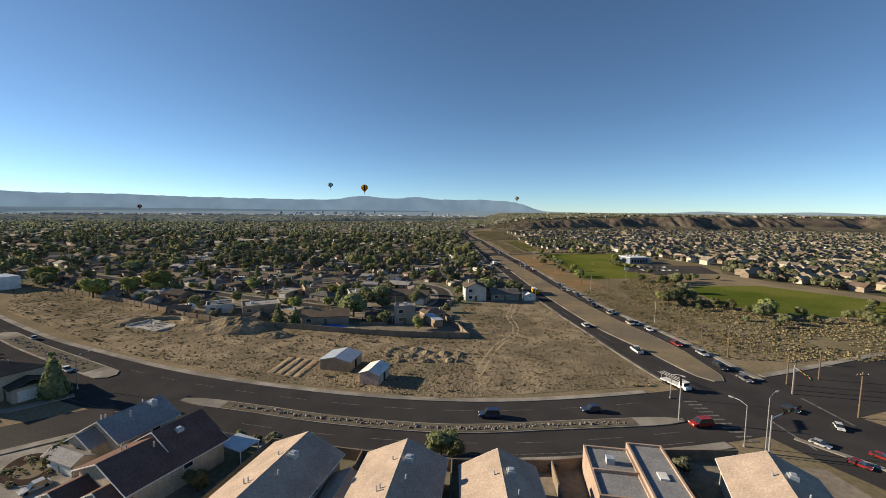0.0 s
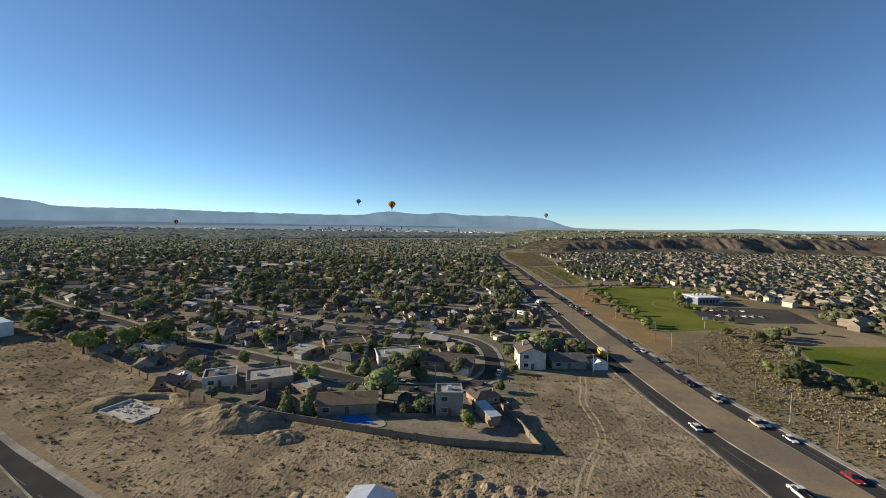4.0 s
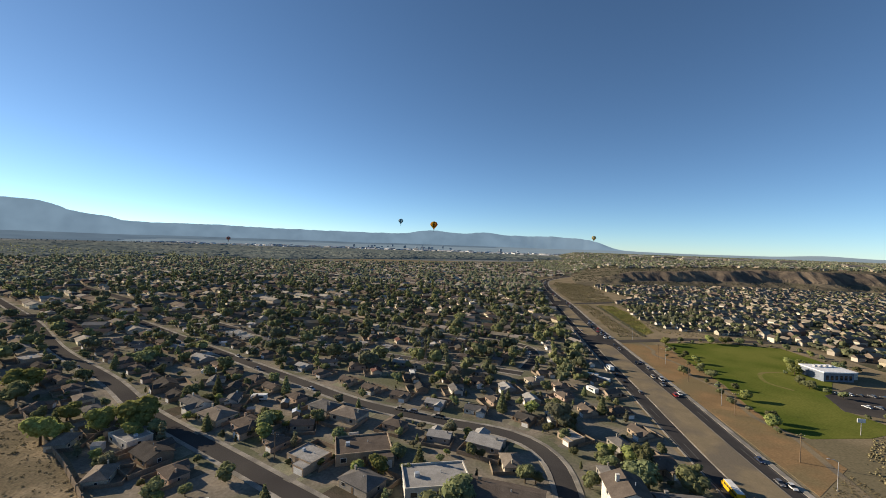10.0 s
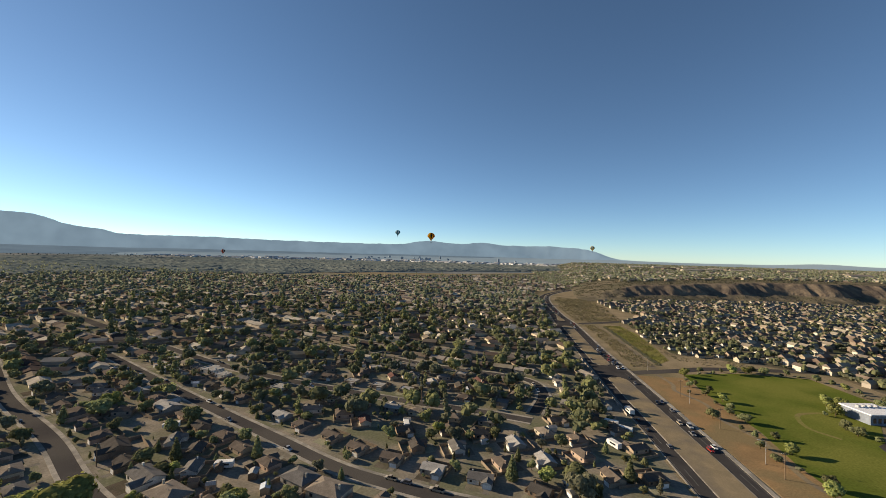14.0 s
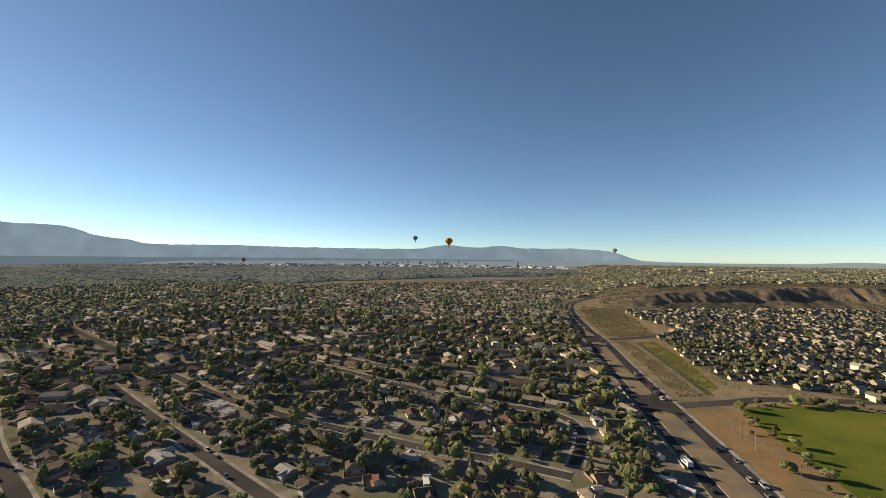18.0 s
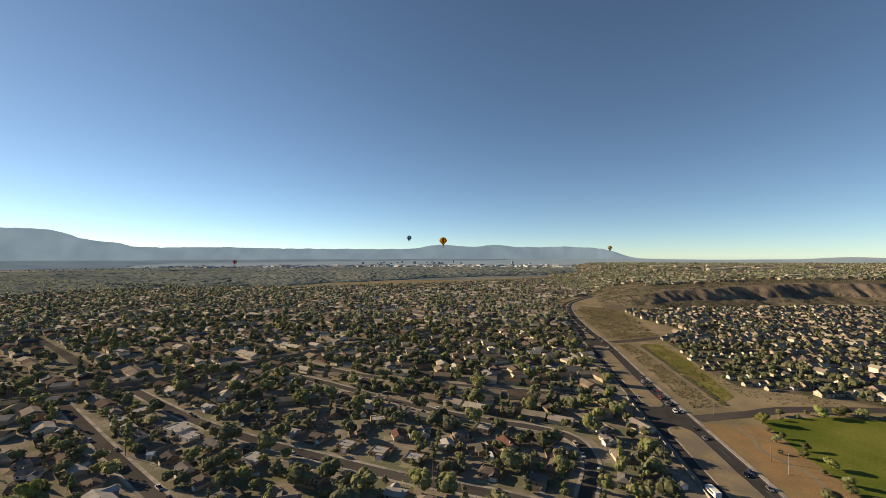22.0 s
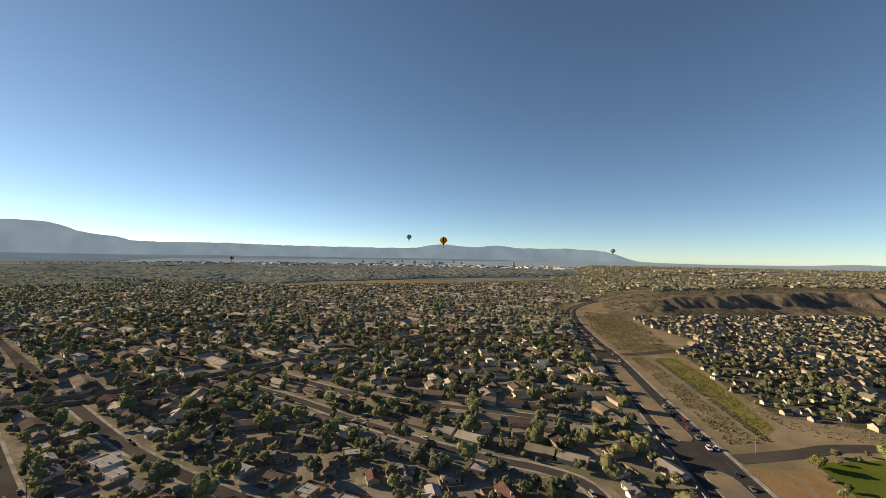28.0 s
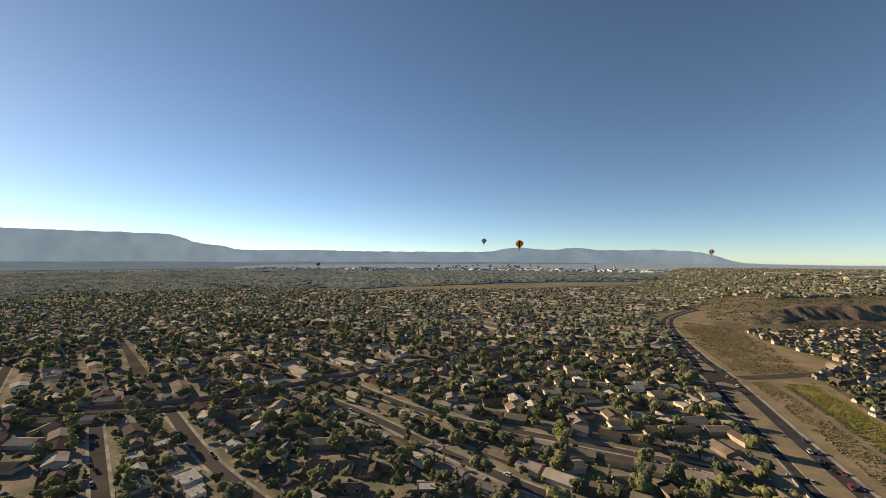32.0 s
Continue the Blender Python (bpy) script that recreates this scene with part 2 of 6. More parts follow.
def ribbon_data(L, o0, o1, z0, z1=None):
    """A strip beside the line between two offsets to the right; with z1 it is a slab from z0 up to z1."""
    n = normals(L)
    A, B = L + n * o0, L + n * o1
    k = len(L)
    if z1 is None:
        V = [(*a, z0) for a in A] + [(*b, z0) for b in B]
        return V, [(i, k + i, k + i + 1, i + 1) for i in range(k - 1)]
    V = [(*a, z1) for a in A] + [(*b, z1) for b in B] + [(*a, z0) for a in A] + [(*b, z0) for b in B]
    Fs = []
    for i in range(k - 1):
        Fs += [(i, k + i, k + i + 1, i + 1), (2 * k + i, i, i + 1, 2 * k + i + 1), (k + i, 3 * k + i, 3 * k + i + 1, k + i + 1)]
    Fs += [(0, 2 * k, 3 * k, k), (k - 1, 2 * k - 1, 4 * k - 1, 3 * k - 1)]
    return V, Fs


def slab_data(poly, z0, z1):
    k = len(poly)
    V = [(x, y, z1) for x, y in poly] + [(x, y, z0) for x, y in poly]
    return V, [tuple(range(k))] + [(i, k + i, k + (i + 1) % k, (i + 1) % k) for i in range(k)]


def inside(x, y, poly):
    c = False
    for i in range(len(poly)):
        (x0, y0), (x1, y1) = poly[i - 1], poly[i]
        if (y0 > y) != (y1 > y) and x < (x1 - x0) * (y - y0) / (y1 - y0) + x0:
            c = not c
    return c


# ---- ground and roads ----
G = np.concatenate([np.linspace(-4900, -400, 12), np.linspace(-300, 300, 13), np.linspace(400, 4900, 12)])
gv = [(x, y + 100, 0) for y in G for x in G]
n = len(G)
ground = structure("ground", quick_mesh("ground", gv, [(j * n + i, j * n + i + 1, (j + 1) * n + i + 1, (j + 1) * n + i) for j in range(n - 1) for i in range(n - 1)]), M_ground, "dry tan earth reaching to the horizon", "ground")

highway = smooth_line([(92, 22), (76, 52), (66, 74), (62, 90), (60.5, 110), (58, 140), (53, 200), (50.8, 260), (48.8, 320), (45.2, 434), (44, 505), (43, 560), (41, 620), (39, 740), (46, 850), (68, 930), (112, 1020), (185, 1120), (300, 1225), (460, 1340)], 10)
arterial = smooth_line([(-230, 175), (-170, 137), (-122, 109), (-92, 95), (-66, 84), (-40, 76), (-12, 70.5), (12, 69.5), (36, 72.5), (56, 77), (85, 86), (130, 102), (220, 130)], 5)
# the road's edges and its median along the way: northing, then offsets from the middle
HW_Y = (60, 88, 110, 125, 150, 200, 260, 320, 434, 505, 560, 610)
EDGE_W, MED_W, MED_E, EDGE_E = (np.interp(highway[:, 1], HW_Y, q)[:, None] for q in (
    (-12, -11, -12.3, -12.3, -13, -12, -12, -12, -10.7, -11, -10.5, -8), (-1, -1.2, -3.5, -6.6, -7.2, -6.5, -6.3, -7, -6.7, -6.5, -6.3, -1),
    (4, 4.3, 7.2, 6.7, 5, 5.7, 6, 4.9, 3.7, 4, 4.3, 1), (13, 11, 12, 11.7, 9.7, 10.3, 11.5, 11.5, 10.6, 11, 10.8, 8)))
structure("road_highway", quick_mesh("road_highway", *ribbon_data(highway, EDGE_W, EDGE_E, 0.02)), M_asphalt, "dark asphalt highway with two carriageways", "road")
structure("road_arterial", quick_mesh("road_arterial", *ribbon_data(arterial, -9.5, 9.5, 0.026)), M_asphalt, "dark asphalt avenue curving round a vacant lot", "road")

STREETS = {
    "bend": [(-485, 375), (-339, 303), (-251, 253), (-184, 222), (-142, 199), (-95, 179), (-62, 165), (-35, 154), (-14, 154), (-2, 163), (1, 180), (-2, 200), (-14, 212), (-40, 217), (-72, 225), (-106, 241), (-148, 261), (-205, 289), (-282, 328)],
    "third": [(-266, 356), (-195, 324), (-143, 307), (-110, 299), (-68, 290), (-36, 286), (-8, 280)],
    "fourth": [(-240, 420), (-166, 396), (-105, 370), (-55, 352), (-20, 345), (-4, 336), (0, 315), (-6, 289)],
    "fifth": [(-212, 446), (-178, 428), (-133, 411), (-95, 405), (-40, 401), (6, 397)],
    "short": [(-111, 368), (-106, 382), (-99, 402)],
    "west": [(-480, 457), (-419, 426), (-360, 395)],
    "collector": [(-480, 235), (-400, 280), (-340, 318), (-281, 355), (-252, 385), (-225, 425), (-190, 482), (-150, 545), (-100, 600), (40, 640)],
}


def street_set():
    z = 0.03
    for key, pts in STREETS.items():
        L = smooth_line(pts, 5)
        half = 3.6 if key == "collector" else (2.0 if key == "west" else 2.7)
        structure("road_" + key, quick_mesh("road_" + key, *ribbon_data(L, -half, half, z)), M_asphalt_old, "worn grey asphalt residential street", "road")
        for side, nm in ((-1, "a"), (1, "b")) if key != "west" else ():
            structure("pavement_" + key + "_" + nm, quick_mesh("pavement", *ribbon_data(L, side * half, side * (half + 1.4), -0.1, 0.13)), M_concrete, "pale concrete kerb and pavement", "pavement")
        z += 0.005
        if key == "collector":
            for side, nm in ((-1, "a"), (1, "b")):
                structure("wall_collector_" + nm, quick_mesh("wall_collector", *ribbon_data(L, side * 6.6, side * 6.6 + 0.22, -0.2, 1.8)), M_block, "tan block wall along the wider street", "wall")


street_set()
HN = int(np.argmin(np.abs(highway[:, 1] - 92)))


def median_piece(k, y0, y1):
    s = [i for i in range(HN, len(highway)) if y0 - 11 <= highway[i, 1] <= y1 + 11]
    L = smooth_line(highway[s], 3)
    f = np.linspace(0, len(s) - 1, len(L))
    w, e = (np.interp(f, np.arange(len(s)), q[s, 0])[:, None] for q in (MED_W, MED_E))
    ok = (L[:, 1] >= y0) & (L[:, 1] <= y1)
    L, w, e = L[ok], w[ok], e[ok]
    d = np.minimum(np.arange(len(L)), np.arange(len(L))[::-1])[:, None] * 3.0
    r = np.sqrt(np.clip(1 - (1 - np.clip((d + 0.6) / 6, 0, 1)) ** 2, 0, 1))
    mid, half = (w + e) / 2, (e - w) / 2 * r
    structure("median_highway_%d" % k, quick_mesh("median_highway", *ribbon_data(L, mid - half, mid + half, -0.1, 0.14)), M_concrete, "concrete kerb round the highway median", "median")
    structure("median_gravel_%d" % k, quick_mesh("median_gravel", *ribbon_data(L, mid - np.maximum(half - 0.35, 0.1), mid + np.maximum(half - 0.35, 0.1), 0.1, 0.17)), M_median, "raised tan gravel median", "median")


for k, (y0, y1) in enumerate(((88, 361), (383, 542), (572, 1100))):
    median_piece(k, y0, y1)
structure("pavement_highway", quick_mesh("pavement_highway", *ribbon_data(highway[HN:], EDGE_E[HN:], EDGE_E[HN:] + 1.8, -0.1, 0.14)), M_concrete, "pale concrete kerb beside the highway", "pavement")

WEST = (highway[:, 1] > 290) & (highway[:, 1] < 410)
structure("wall_highway", quick_mesh("wall_highway", *ribbon_data(highway[WEST], EDGE_W[WEST] - 2.0, EDGE_W[WEST] - 1.8, -0.2, 1.0)), M_concrete, "pale block wall between the back yards and the highway", "wall")

PARK = [(91, 376), (130, 388), (168, 386), (172, 345), (130, 285), (122, 268), (130, 250), (112, 240), (89, 234), (84, 240), (84, 262), (88, 290), (88, 340)]
LAWN = [(120, 172), (124, 196), (132, 214), (172, 218), (196, 185), (200, 160), (170, 150), (140, 152), (126, 160)]
FIELD = [(-230, 215), (-187, 191), (-133, 165), (-92, 142), (-74, 135), (-58, 131), (-32, 125), (-14, 121), (8, 120), (4, 143), (10, 166), (43.5, 170), (44.5, 150), (47, 125), (50.5, 88), (0, 80), (-40, 88), (-90, 107), (-160, 147)]
structure("ground_park", quick_mesh("ground_park", *slab_data(PARK, -0.2, 0.06)), M_grass, "mown green park lawn", "lawn")
structure("ground_lawn", quick_mesh("ground_lawn", *slab_data(LAWN, -0.2, 0.06)), M_grass, "mown green lawn among trees", "lawn")
structure("ground_sand", quick_mesh("ground_sand", *slab_data([(67, 196), (86, 214), (85, 262), (88, 300), (88, 345), (88, 368), (59, 366), (62.5, 320), (64.6, 262)], -0.2, 0.05)), M_sand, "reddish sand strip beside the highway", "ground")
structure("ground_field", quick_mesh("ground_field", *slab_data(FIELD, -0.2, 0.04)), M_field, "dry weedy vacant lot", "ground")
structure("ground_front", quick_mesh("ground_front", *slab_data([(-120, 20), (62, 20), (58, 58), (30, 62), (8, 58.5), (-14, 60), (-42, 66), (-60, 70), (-78, 60), (-110, 40)], -0.2, 0.012)), M_yard, "dark mulched yards between the houses", "ground")
structure("ground_yards", quick_mesh("ground_yards", *slab_data([(-700, 480), (-480, 300), (-225, 200), (-187, 193), (-133, 167), (-92, 144), (-58, 133), (-32, 126), (-14, 122), (8, 121), (4, 144), (10, 168), (39, 172), (37, 262), (35.5, 320), (32, 500), (30, 760), (36, 1000), (-900, 1500)], -0.2, 0.01)), M_yard, "bare and weedy yards between houses", "ground")
structure("ground_channel", quick_mesh("ground_channel", *slab_data([(82, 556), (100, 560), (104, 512), (100, 450), (96, 412), (82, 396), (84, 440), (83, 520)], -0.2, 0.05)), M_weed, "weedy green drainage strip", "ground")
structure("road_dirt", quick_mesh("road_dirt", *ribbon_data(smooth_line([(73, 548), (76, 525), (79, 450), (77, 386)]), -2, 2, 0.06)), M_median, "pale dirt track beside the highway", "road")
structure("road_cross", quick_mesh("road_cross", *ribbon_data(smooth_line([(60, 372), (90, 384), (130, 398), (260, 410), (420, 400)]), -4, 4, 0.07)), M_asphalt_old, "grey asphalt side road by the park", "road")
structure("road_cross_far", quick_mesh("road_cross_far", *ribbon_data(smooth_line([(58, 560), (90, 578), (116, 595), (200, 640)]), -5, 5, 0.06)), M_asphalt_old, "grey asphalt side road", "road")
structure("parking_lot", quick_mesh("parking_lot", *slab_data([(128, 286), (122, 266), (142, 258), (180, 262), (192, 300), (154, 305)], -0.2, 0.075)), M_asphalt_old, "grey asphalt parking lot", "parking lot")

# ---- mesa ----


def mesa_height(x, y):
    foot = 850 + 70 * math.tanh((x - 120) / 120) + 60 * math.tanh((x - 420) / 200)
    gully = 40 * noise.noise((x / 110, 3.1, 0)) + 16 * noise.noise((x / 41, 8.1, y / 80)) + 6 * noise.noise((x / 13, 2.1, y / 25))
    d = y - foot - gully
    top = 21 + 11 * max(0, min(1, (x - 230) / 330))
    left = min(1, max(0, (x - 95 - 0.10 * max(0, d)) / 120))
    q = max(0, min(1, d / 98))
    h = top * (0.34 * min(1, q / 0.5) + 0.66 * max(0, min(1, (q - 0.5) / 0.36)) ** 0.8) * left ** 0.8
    return h + (noise.noise((x / 18, y / 18, 0)) * 0.9 * min(1, h / 12) if h > 1 else 0) - 0.5, q, left


def mesa_set():
    xs, ys = np.r_[np.linspace(60, 900, 190), np.linspace(912, 3600, 80)], np.r_[np.linspace(800, 1100, 80), np.linspace(1115, 3500, 36)]
    V, kind = [], []
    for y in ys:
        for x in xs:
            h, q, left = mesa_height(x, y)
            V.append((x, y, h))
            kind.append(1 if q < 0.42 or q > 0.97 or left < 0.75 else 0)
    n = len(xs)
    me = indexed_mesh("mesa", V, [(j * n + i, j * n + i + 1, (j + 1) * n + i + 1, (j + 1) * n + i) for j in range(len(ys) - 1) for i in range(n - 1)])
    me.materials.append(M_mesa)
    me.materials.append(M_mesatop)
    for p in me.polygons:
        j, i = divmod(p.index, n - 1)
        p.material_index = kind[j * n + i]
    structure("mesa", me, M_mesa, "long volcanic mesa with a dark rocky escarpment", "mesa")


mesa_set()

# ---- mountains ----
# air haze painted in: mountains and plain carry a pale blue glow
M_mtn = glow("mountain_haze_glow", (0.27, 0.355, 0.45), 0.36, 0.006)
M_plain = glow("plain_haze_glow", (0.255, 0.32, 0.385), 0.25, 0.004)


def mountain_set():
    V = []
    bs = np.linspace(-100, 16, 420)
    for b in bs:
        e = 1.2 + 1.2 / (1 + math.exp((b + 53.6) / 0.7)) + 0.6 / (1 + math.exp((b + 49.2) / 0.5)) + 0.13 * math.exp(-((b + 40) / 6) ** 2)
        e += 0.45 * math.exp(-((b + 12) / 2.6) ** 2) + 0.3 * math.exp(-((b + 6) / 6.5) ** 4) + 0.28 * math.exp(-((b + 4) / 1.6) ** 2) + 0.26 * math.exp(-((b - 4.5) / 4.5) ** 2)
        e = (e + 0.2) / (1 + math.exp((b - 12.2) / 0.9)) - 0.2
        e += 0.07 * noise.noise((b / 1.6, 0, 0)) + 0.05 * noise.noise((b / 0.55, 5, 0)) + 0.05 * math.exp(-((b + 60) / 8) ** 2) * noise.noise((b / 0.9, 9, 0))
        for r, f in ((4640, 0), (4690, 0.5), (4760, 1)):
            V.append((r * math.sin(radians(b)), 150 + r * math.cos(radians(b)), 20 + (50 + r * math.tan(radians(e))) * f))
    Fs = [(3 * i + j, 3 * i + 3 + j, 3 * i + 4 + j, 3 * i + 1 + j) for i in range(len(bs) - 1) for j in range(2)]
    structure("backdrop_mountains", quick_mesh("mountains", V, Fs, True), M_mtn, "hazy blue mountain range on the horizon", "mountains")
    V = []
    bs = np.linspace(-100, 100, 240)
    for b in bs:
        top = 52 + 8 * noise.noise((b / 9, 2, 0)) + (22 * math.exp(-((b - 34) / 3) ** 2) + 16 * math.exp(-((b - 44) / 4) ** 2))
        for r, z in ((3800, -1), (4600, top * 0.75), (4625, top)):
            V.append((r * math.sin(radians(b)), 150 + r * math.cos(radians(b)), z))
    Fs = [(3 * i + j, 3 * i + 3 + j, 3 * i + 4 + j, 3 * i + 1 + j) for i in range(len(bs) - 1) for j in range(2)]
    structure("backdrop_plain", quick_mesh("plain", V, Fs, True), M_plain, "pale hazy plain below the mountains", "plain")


mountain_set()

# ---- houses ----


def gable_data(x0, y0, x1, y1, z, rise, over=0.5, along="x", thick=0.22):
    """A pitched roof slab over a rectangle, ridge along x or y."""
    if along == "y":
        V, Fs = gable_data(y0, x0, y1, x1, z, rise, over, "x", thick)
        return [(y, x, c) for x, y, c in V], [f[::-1] for f in Fs]
    ym = (y0 + y1) / 2
    drop = rise * over / ((y1 - y0) / 2)
    a, b = x0 - over, x1 + over
    sec = [(y0 - over, z - drop), (ym, z + rise), (y1 + over, z - drop), (y1 + over, z - drop + thick), (ym, z + rise + thick), (y0 - over, z - drop + thick)]
    V = [(a, y, c) for y, c in sec] + [(b, y, c) for y, c in sec]
    return V, [(i, (i + 1) % 6, 6 + (i + 1) % 6, 6 + i) for i in range(6)] + [(0, 5, 4, 1), (1, 4, 3, 2), (6, 7, 10, 11), (7, 8, 9, 10)]


def hip_data(x0, y0, x1, y1, z, rise, over=0.5, thick=0.2):
    x0, y0, x1, y1 = x0 - over, y0 - over, x1 + over, y1 + over
    i = min((y1 - y0), (x1 - x0)) / 2 * 0.98
    if x1 - x0 >= y1 - y0:
        r0, r1 = (x0 + i, (y0 + y1) / 2), (x1 - i, (y0 + y1) / 2)
    else:
        r0, r1 = ((x0 + x1) / 2, y0 + i), ((x0 + x1) / 2, y1 - i)
    V = [(x0, y0, z), (x1, y0, z), (x1, y1, z), (x0, y1, z), (x0, y0, z + thick), (x1, y0, z + thick), (x1, y1, z + thick), (x0, y1, z + thick), (*r0, z + rise + thick), (*r1, z + rise + thick)]
    Fs = [(3, 2, 1, 0), (0, 1, 5, 4), (1, 2, 6, 5), (2, 3, 7, 6), (3, 0, 4, 7)]
    Fs += [(4, 5, 9, 8), (5, 6, 9), (6, 7, 8, 9), (7, 4, 8)] if x1 - x0 >= y1 - y0 else [(4, 5, 8), (5, 6, 9, 8), (6, 7, 9), (7, 4, 8, 9)]
    return V, Fs


def walls_data(x0, y0, x1, y1, h, rise=0, along="x"):
    """A box, with gable ends where rise is given."""
    if not rise:
        return box_data(x0, y0, -0.3, x1, y1, h)
    V, Fs = box_data(x0, y0, -0.3, x1, y1, h)
    V = list(V)
    Fs = [f for f in Fs if f != (4, 5, 6, 7)]
    if along == "x":
        V += [(x0, (y0 + y1) / 2, h + rise), (x1, (y0 + y1) / 2, h + rise)]
        Fs += [(4, 8, 7), (5, 6, 9), (4, 5, 9, 8), (7, 8, 9, 6)]
    else:
        V += [((x0 + x1) / 2, y0, h + rise), ((x0 + x1) / 2, y1, h + rise)]
        Fs += [(4, 5, 8), (6, 7, 9), (5, 6, 9, 8), (4, 8, 9, 7)]
    return V, Fs


def window_part(root, x, y, z, w, h, face):
    """A window let into a wall that faces the given way: -y, +y, -x or +x."""
    t = 0.06
    if face[1] == "y":
        s = -1 if face[0] == "-" else 1
        fr = part("window", box_mesh("window", x - w / 2 - 0.1, min(y, y + s * t), z - 0.1, x + w / 2 + 0.1, max(y, y + s * t), z + h + 0.1), M_white, root)
        y2 = y + s * t
        part("pane", box_mesh("pane", x - w / 2, min(y2, y2 + s * 0.02), z, x + w / 2, max(y2, y2 + s * 0.02), z + h), M_glass, fr)
    else:
        s = -1 if face[0] == "-" else 1
        fr = part("window", box_mesh("window", min(x, x + s * t), y - w / 2 - 0.1, z - 0.1, max(x, x + s * t), y + w / 2 + 0.1, z + h + 0.1), M_white, root)
        x2 = x + s * t
        part("pane", box_mesh("pane", min(x2, x2 + s * 0.02), y - w / 2, z, max(x2, x2 + s * 0.02), y + w / 2, z + h), M_glass, fr)


def house(kind, w, d, stucco, roof, m, label, h=2.9, rise=1.6, wing=True, storeys=1, lite=False, plot=False, chimney=True, trim=False, extra=()):
    """A house whose front faces -y, its middle at the origin."""
    root = new("house")
    x0, x1, y0, y1 = -w / 2, w / 2, -d / 2, d / 2
    h *= storeys
    gx0, gx1, gy0 = x1 - 6.2, x1 - 0.01, y0 - 3.5
    gh = 2.8
    if kind == "flat":
        wv = joined(box_data(x0, y0, -0.3, x1, y1, h), *((box_data(gx0, gy0, -0.3, gx1, y0, gh),) if wing else ()))
        part("wall", quick_mesh("wall", *wv), stucco, root)
        par = joined(box_data(x0 - .05, y0 - .05, h, x1 + .05, y0 + .25, h + .5), box_data(x0 - .05, y1 - .25, h, x1 + .05, y1 + .05, h + .5), box_data(x0 - .05, y0 + .25, h, x0 + .25, y1 - .25, h + .5), box_data(x1 - .25, y0 + .25, h, x1 + .05, y1 - .25, h + .5))
        part("parapet", quick_mesh("parapet", *par), stucco, root)
        part("roof", box_mesh("roof", x0 + .25, y0 + .25, h, x1 - .25, y1 - .25, h + .12), roof, root, "flat gravel roof")
        if wing:
            part("garage_roof", box_mesh("garage_roof", gx0 + .1, gy0 + .1, gh, gx1 - .1, y0 - .06, gh + .15), roof, root)
        part("roof_cooler", box_mesh("roof_cooler", x0 + 3, -0.6, h + .12, x0 + 4.2, 0.6, h + 1.1), M_tin, root, "grey metal roof cooler")
        part("roof_vent", quick_mesh("roof_vent", *tube_data((1.5, 1, h), (1.5, 1, h + .8), .12, .12)), M_tin, root)
    else:
        al = "x" if w >= d else "y"
        gab = kind == "gable"
        wv = joined(walls_data(x0, y0, x1, y1, h, rise if gab else 0, al), *((walls_data(gx0, gy0, gx1, y0, gh, 1.1 if gab else 0, "y"),) if wing else ()))
        part("wall", quick_mesh("wall", *wv), stucco, root)
        part("roof", quick_mesh("roof", *(gable_data(x0, y0, x1, y1, h, rise, 0.55, al) if gab else hip_data(x0, y0, x1, y1, h, rise))), roof, root)
        if wing:
            part("garage_roof", quick_mesh("garage_roof", *gable_data(gx0, gy0, gx1, min(0, y0 + 3.5), gh, 1.1, 0.4, "y")), roof, root)
        if trim:
            e0, e1 = (y0 - .55, y1 + .55) if al == "y" else (x0 - .55, x1 + .55)
            half = (w if al == "y" else d) / 2
            zd = h - rise * .55 / half
            pcs = []
            for e in (e0, e1):
                for s in (-1, 1):
                    p0, p1 = ((s * (half + .55), e, zd + .1), (0, e, h + rise + .1)) if al == "y" else ((e, s * (half + .55), zd + .1), (e, 0, h + rise + .1))
                    pcs.append(tube_data(p0, p1, .11, .11, 4))
            for s in (-1, 1):
                pcs.append(tube_data((s * (half + .55), e0, zd + .1), (s * (half + .55), e1, zd + .1), .09, .09, 4) if al == "y" else tube_data((e0, s * (half + .55), zd + .1), (e1, s * (half + .55), zd + .1), .09, .09, 4))
            part("fascia", quick_mesh("fascia", *joined(*pcs)), M_white, root, "white painted fascia boards")
            for vx, vy in ((-1.2, -3), (-1.5, -3.4), (-1.0, 2.5)):
                part("roof_vent", quick_mesh("roof_vent", *tube_data((vx, vy, h + rise * .6), (vx, vy, h + rise + .25), .1, .1, 6)), M_tin, root)
            part("roof_cooler", quick_mesh("roof_cooler", *joined(box_data(.6, 2.2, h + rise * .7, 1.6, 3.2, h + rise * .7 + 1), box_data(.8, 2.4, h + rise * .7 + 1, 1.4, 3, h + rise * .7 + 1.2))), M_tin, root, "pale metal roof cooler")
        if chimney:
          part("chimney", quick_mesh("chimney", *joined(box_data(x0 + 2, 0.5, h + rise * 0.3, x0 + 2.8, 1.2, h + rise + 0.9), box_data(x0 + 1.93, 0.43, h + rise + 0.9, x0 + 2.87, 1.27, h + rise + 1.02))), stucco, root)
        if not lite:
            part("roof_vent", quick_mesh("roof_vent", *tube_data((1.5, -1, h), (1.5, -1, h + rise + .35), .11, .11)), M_tin, root)
    for ex0, ey0, ex1, ey1, eh, er, ea, door in extra:
        part("wall", quick_mesh("wall", *walls_data(ex0, ey0, ex1, ey1, eh, er, ea)), stucco, root)
        part("roof", quick_mesh("roof", *gable_data(ex0, ey0, ex1, ey1, eh, er, 0.4, ea, 0.2)), roof, root)
        lo, hi, mid = (ex0 - .4, ex1 + .4, (ex0 + ex1) / 2) if ea == "y" else (ey0 - .4, ey1 + .4, (ey0 + ey1) / 2)
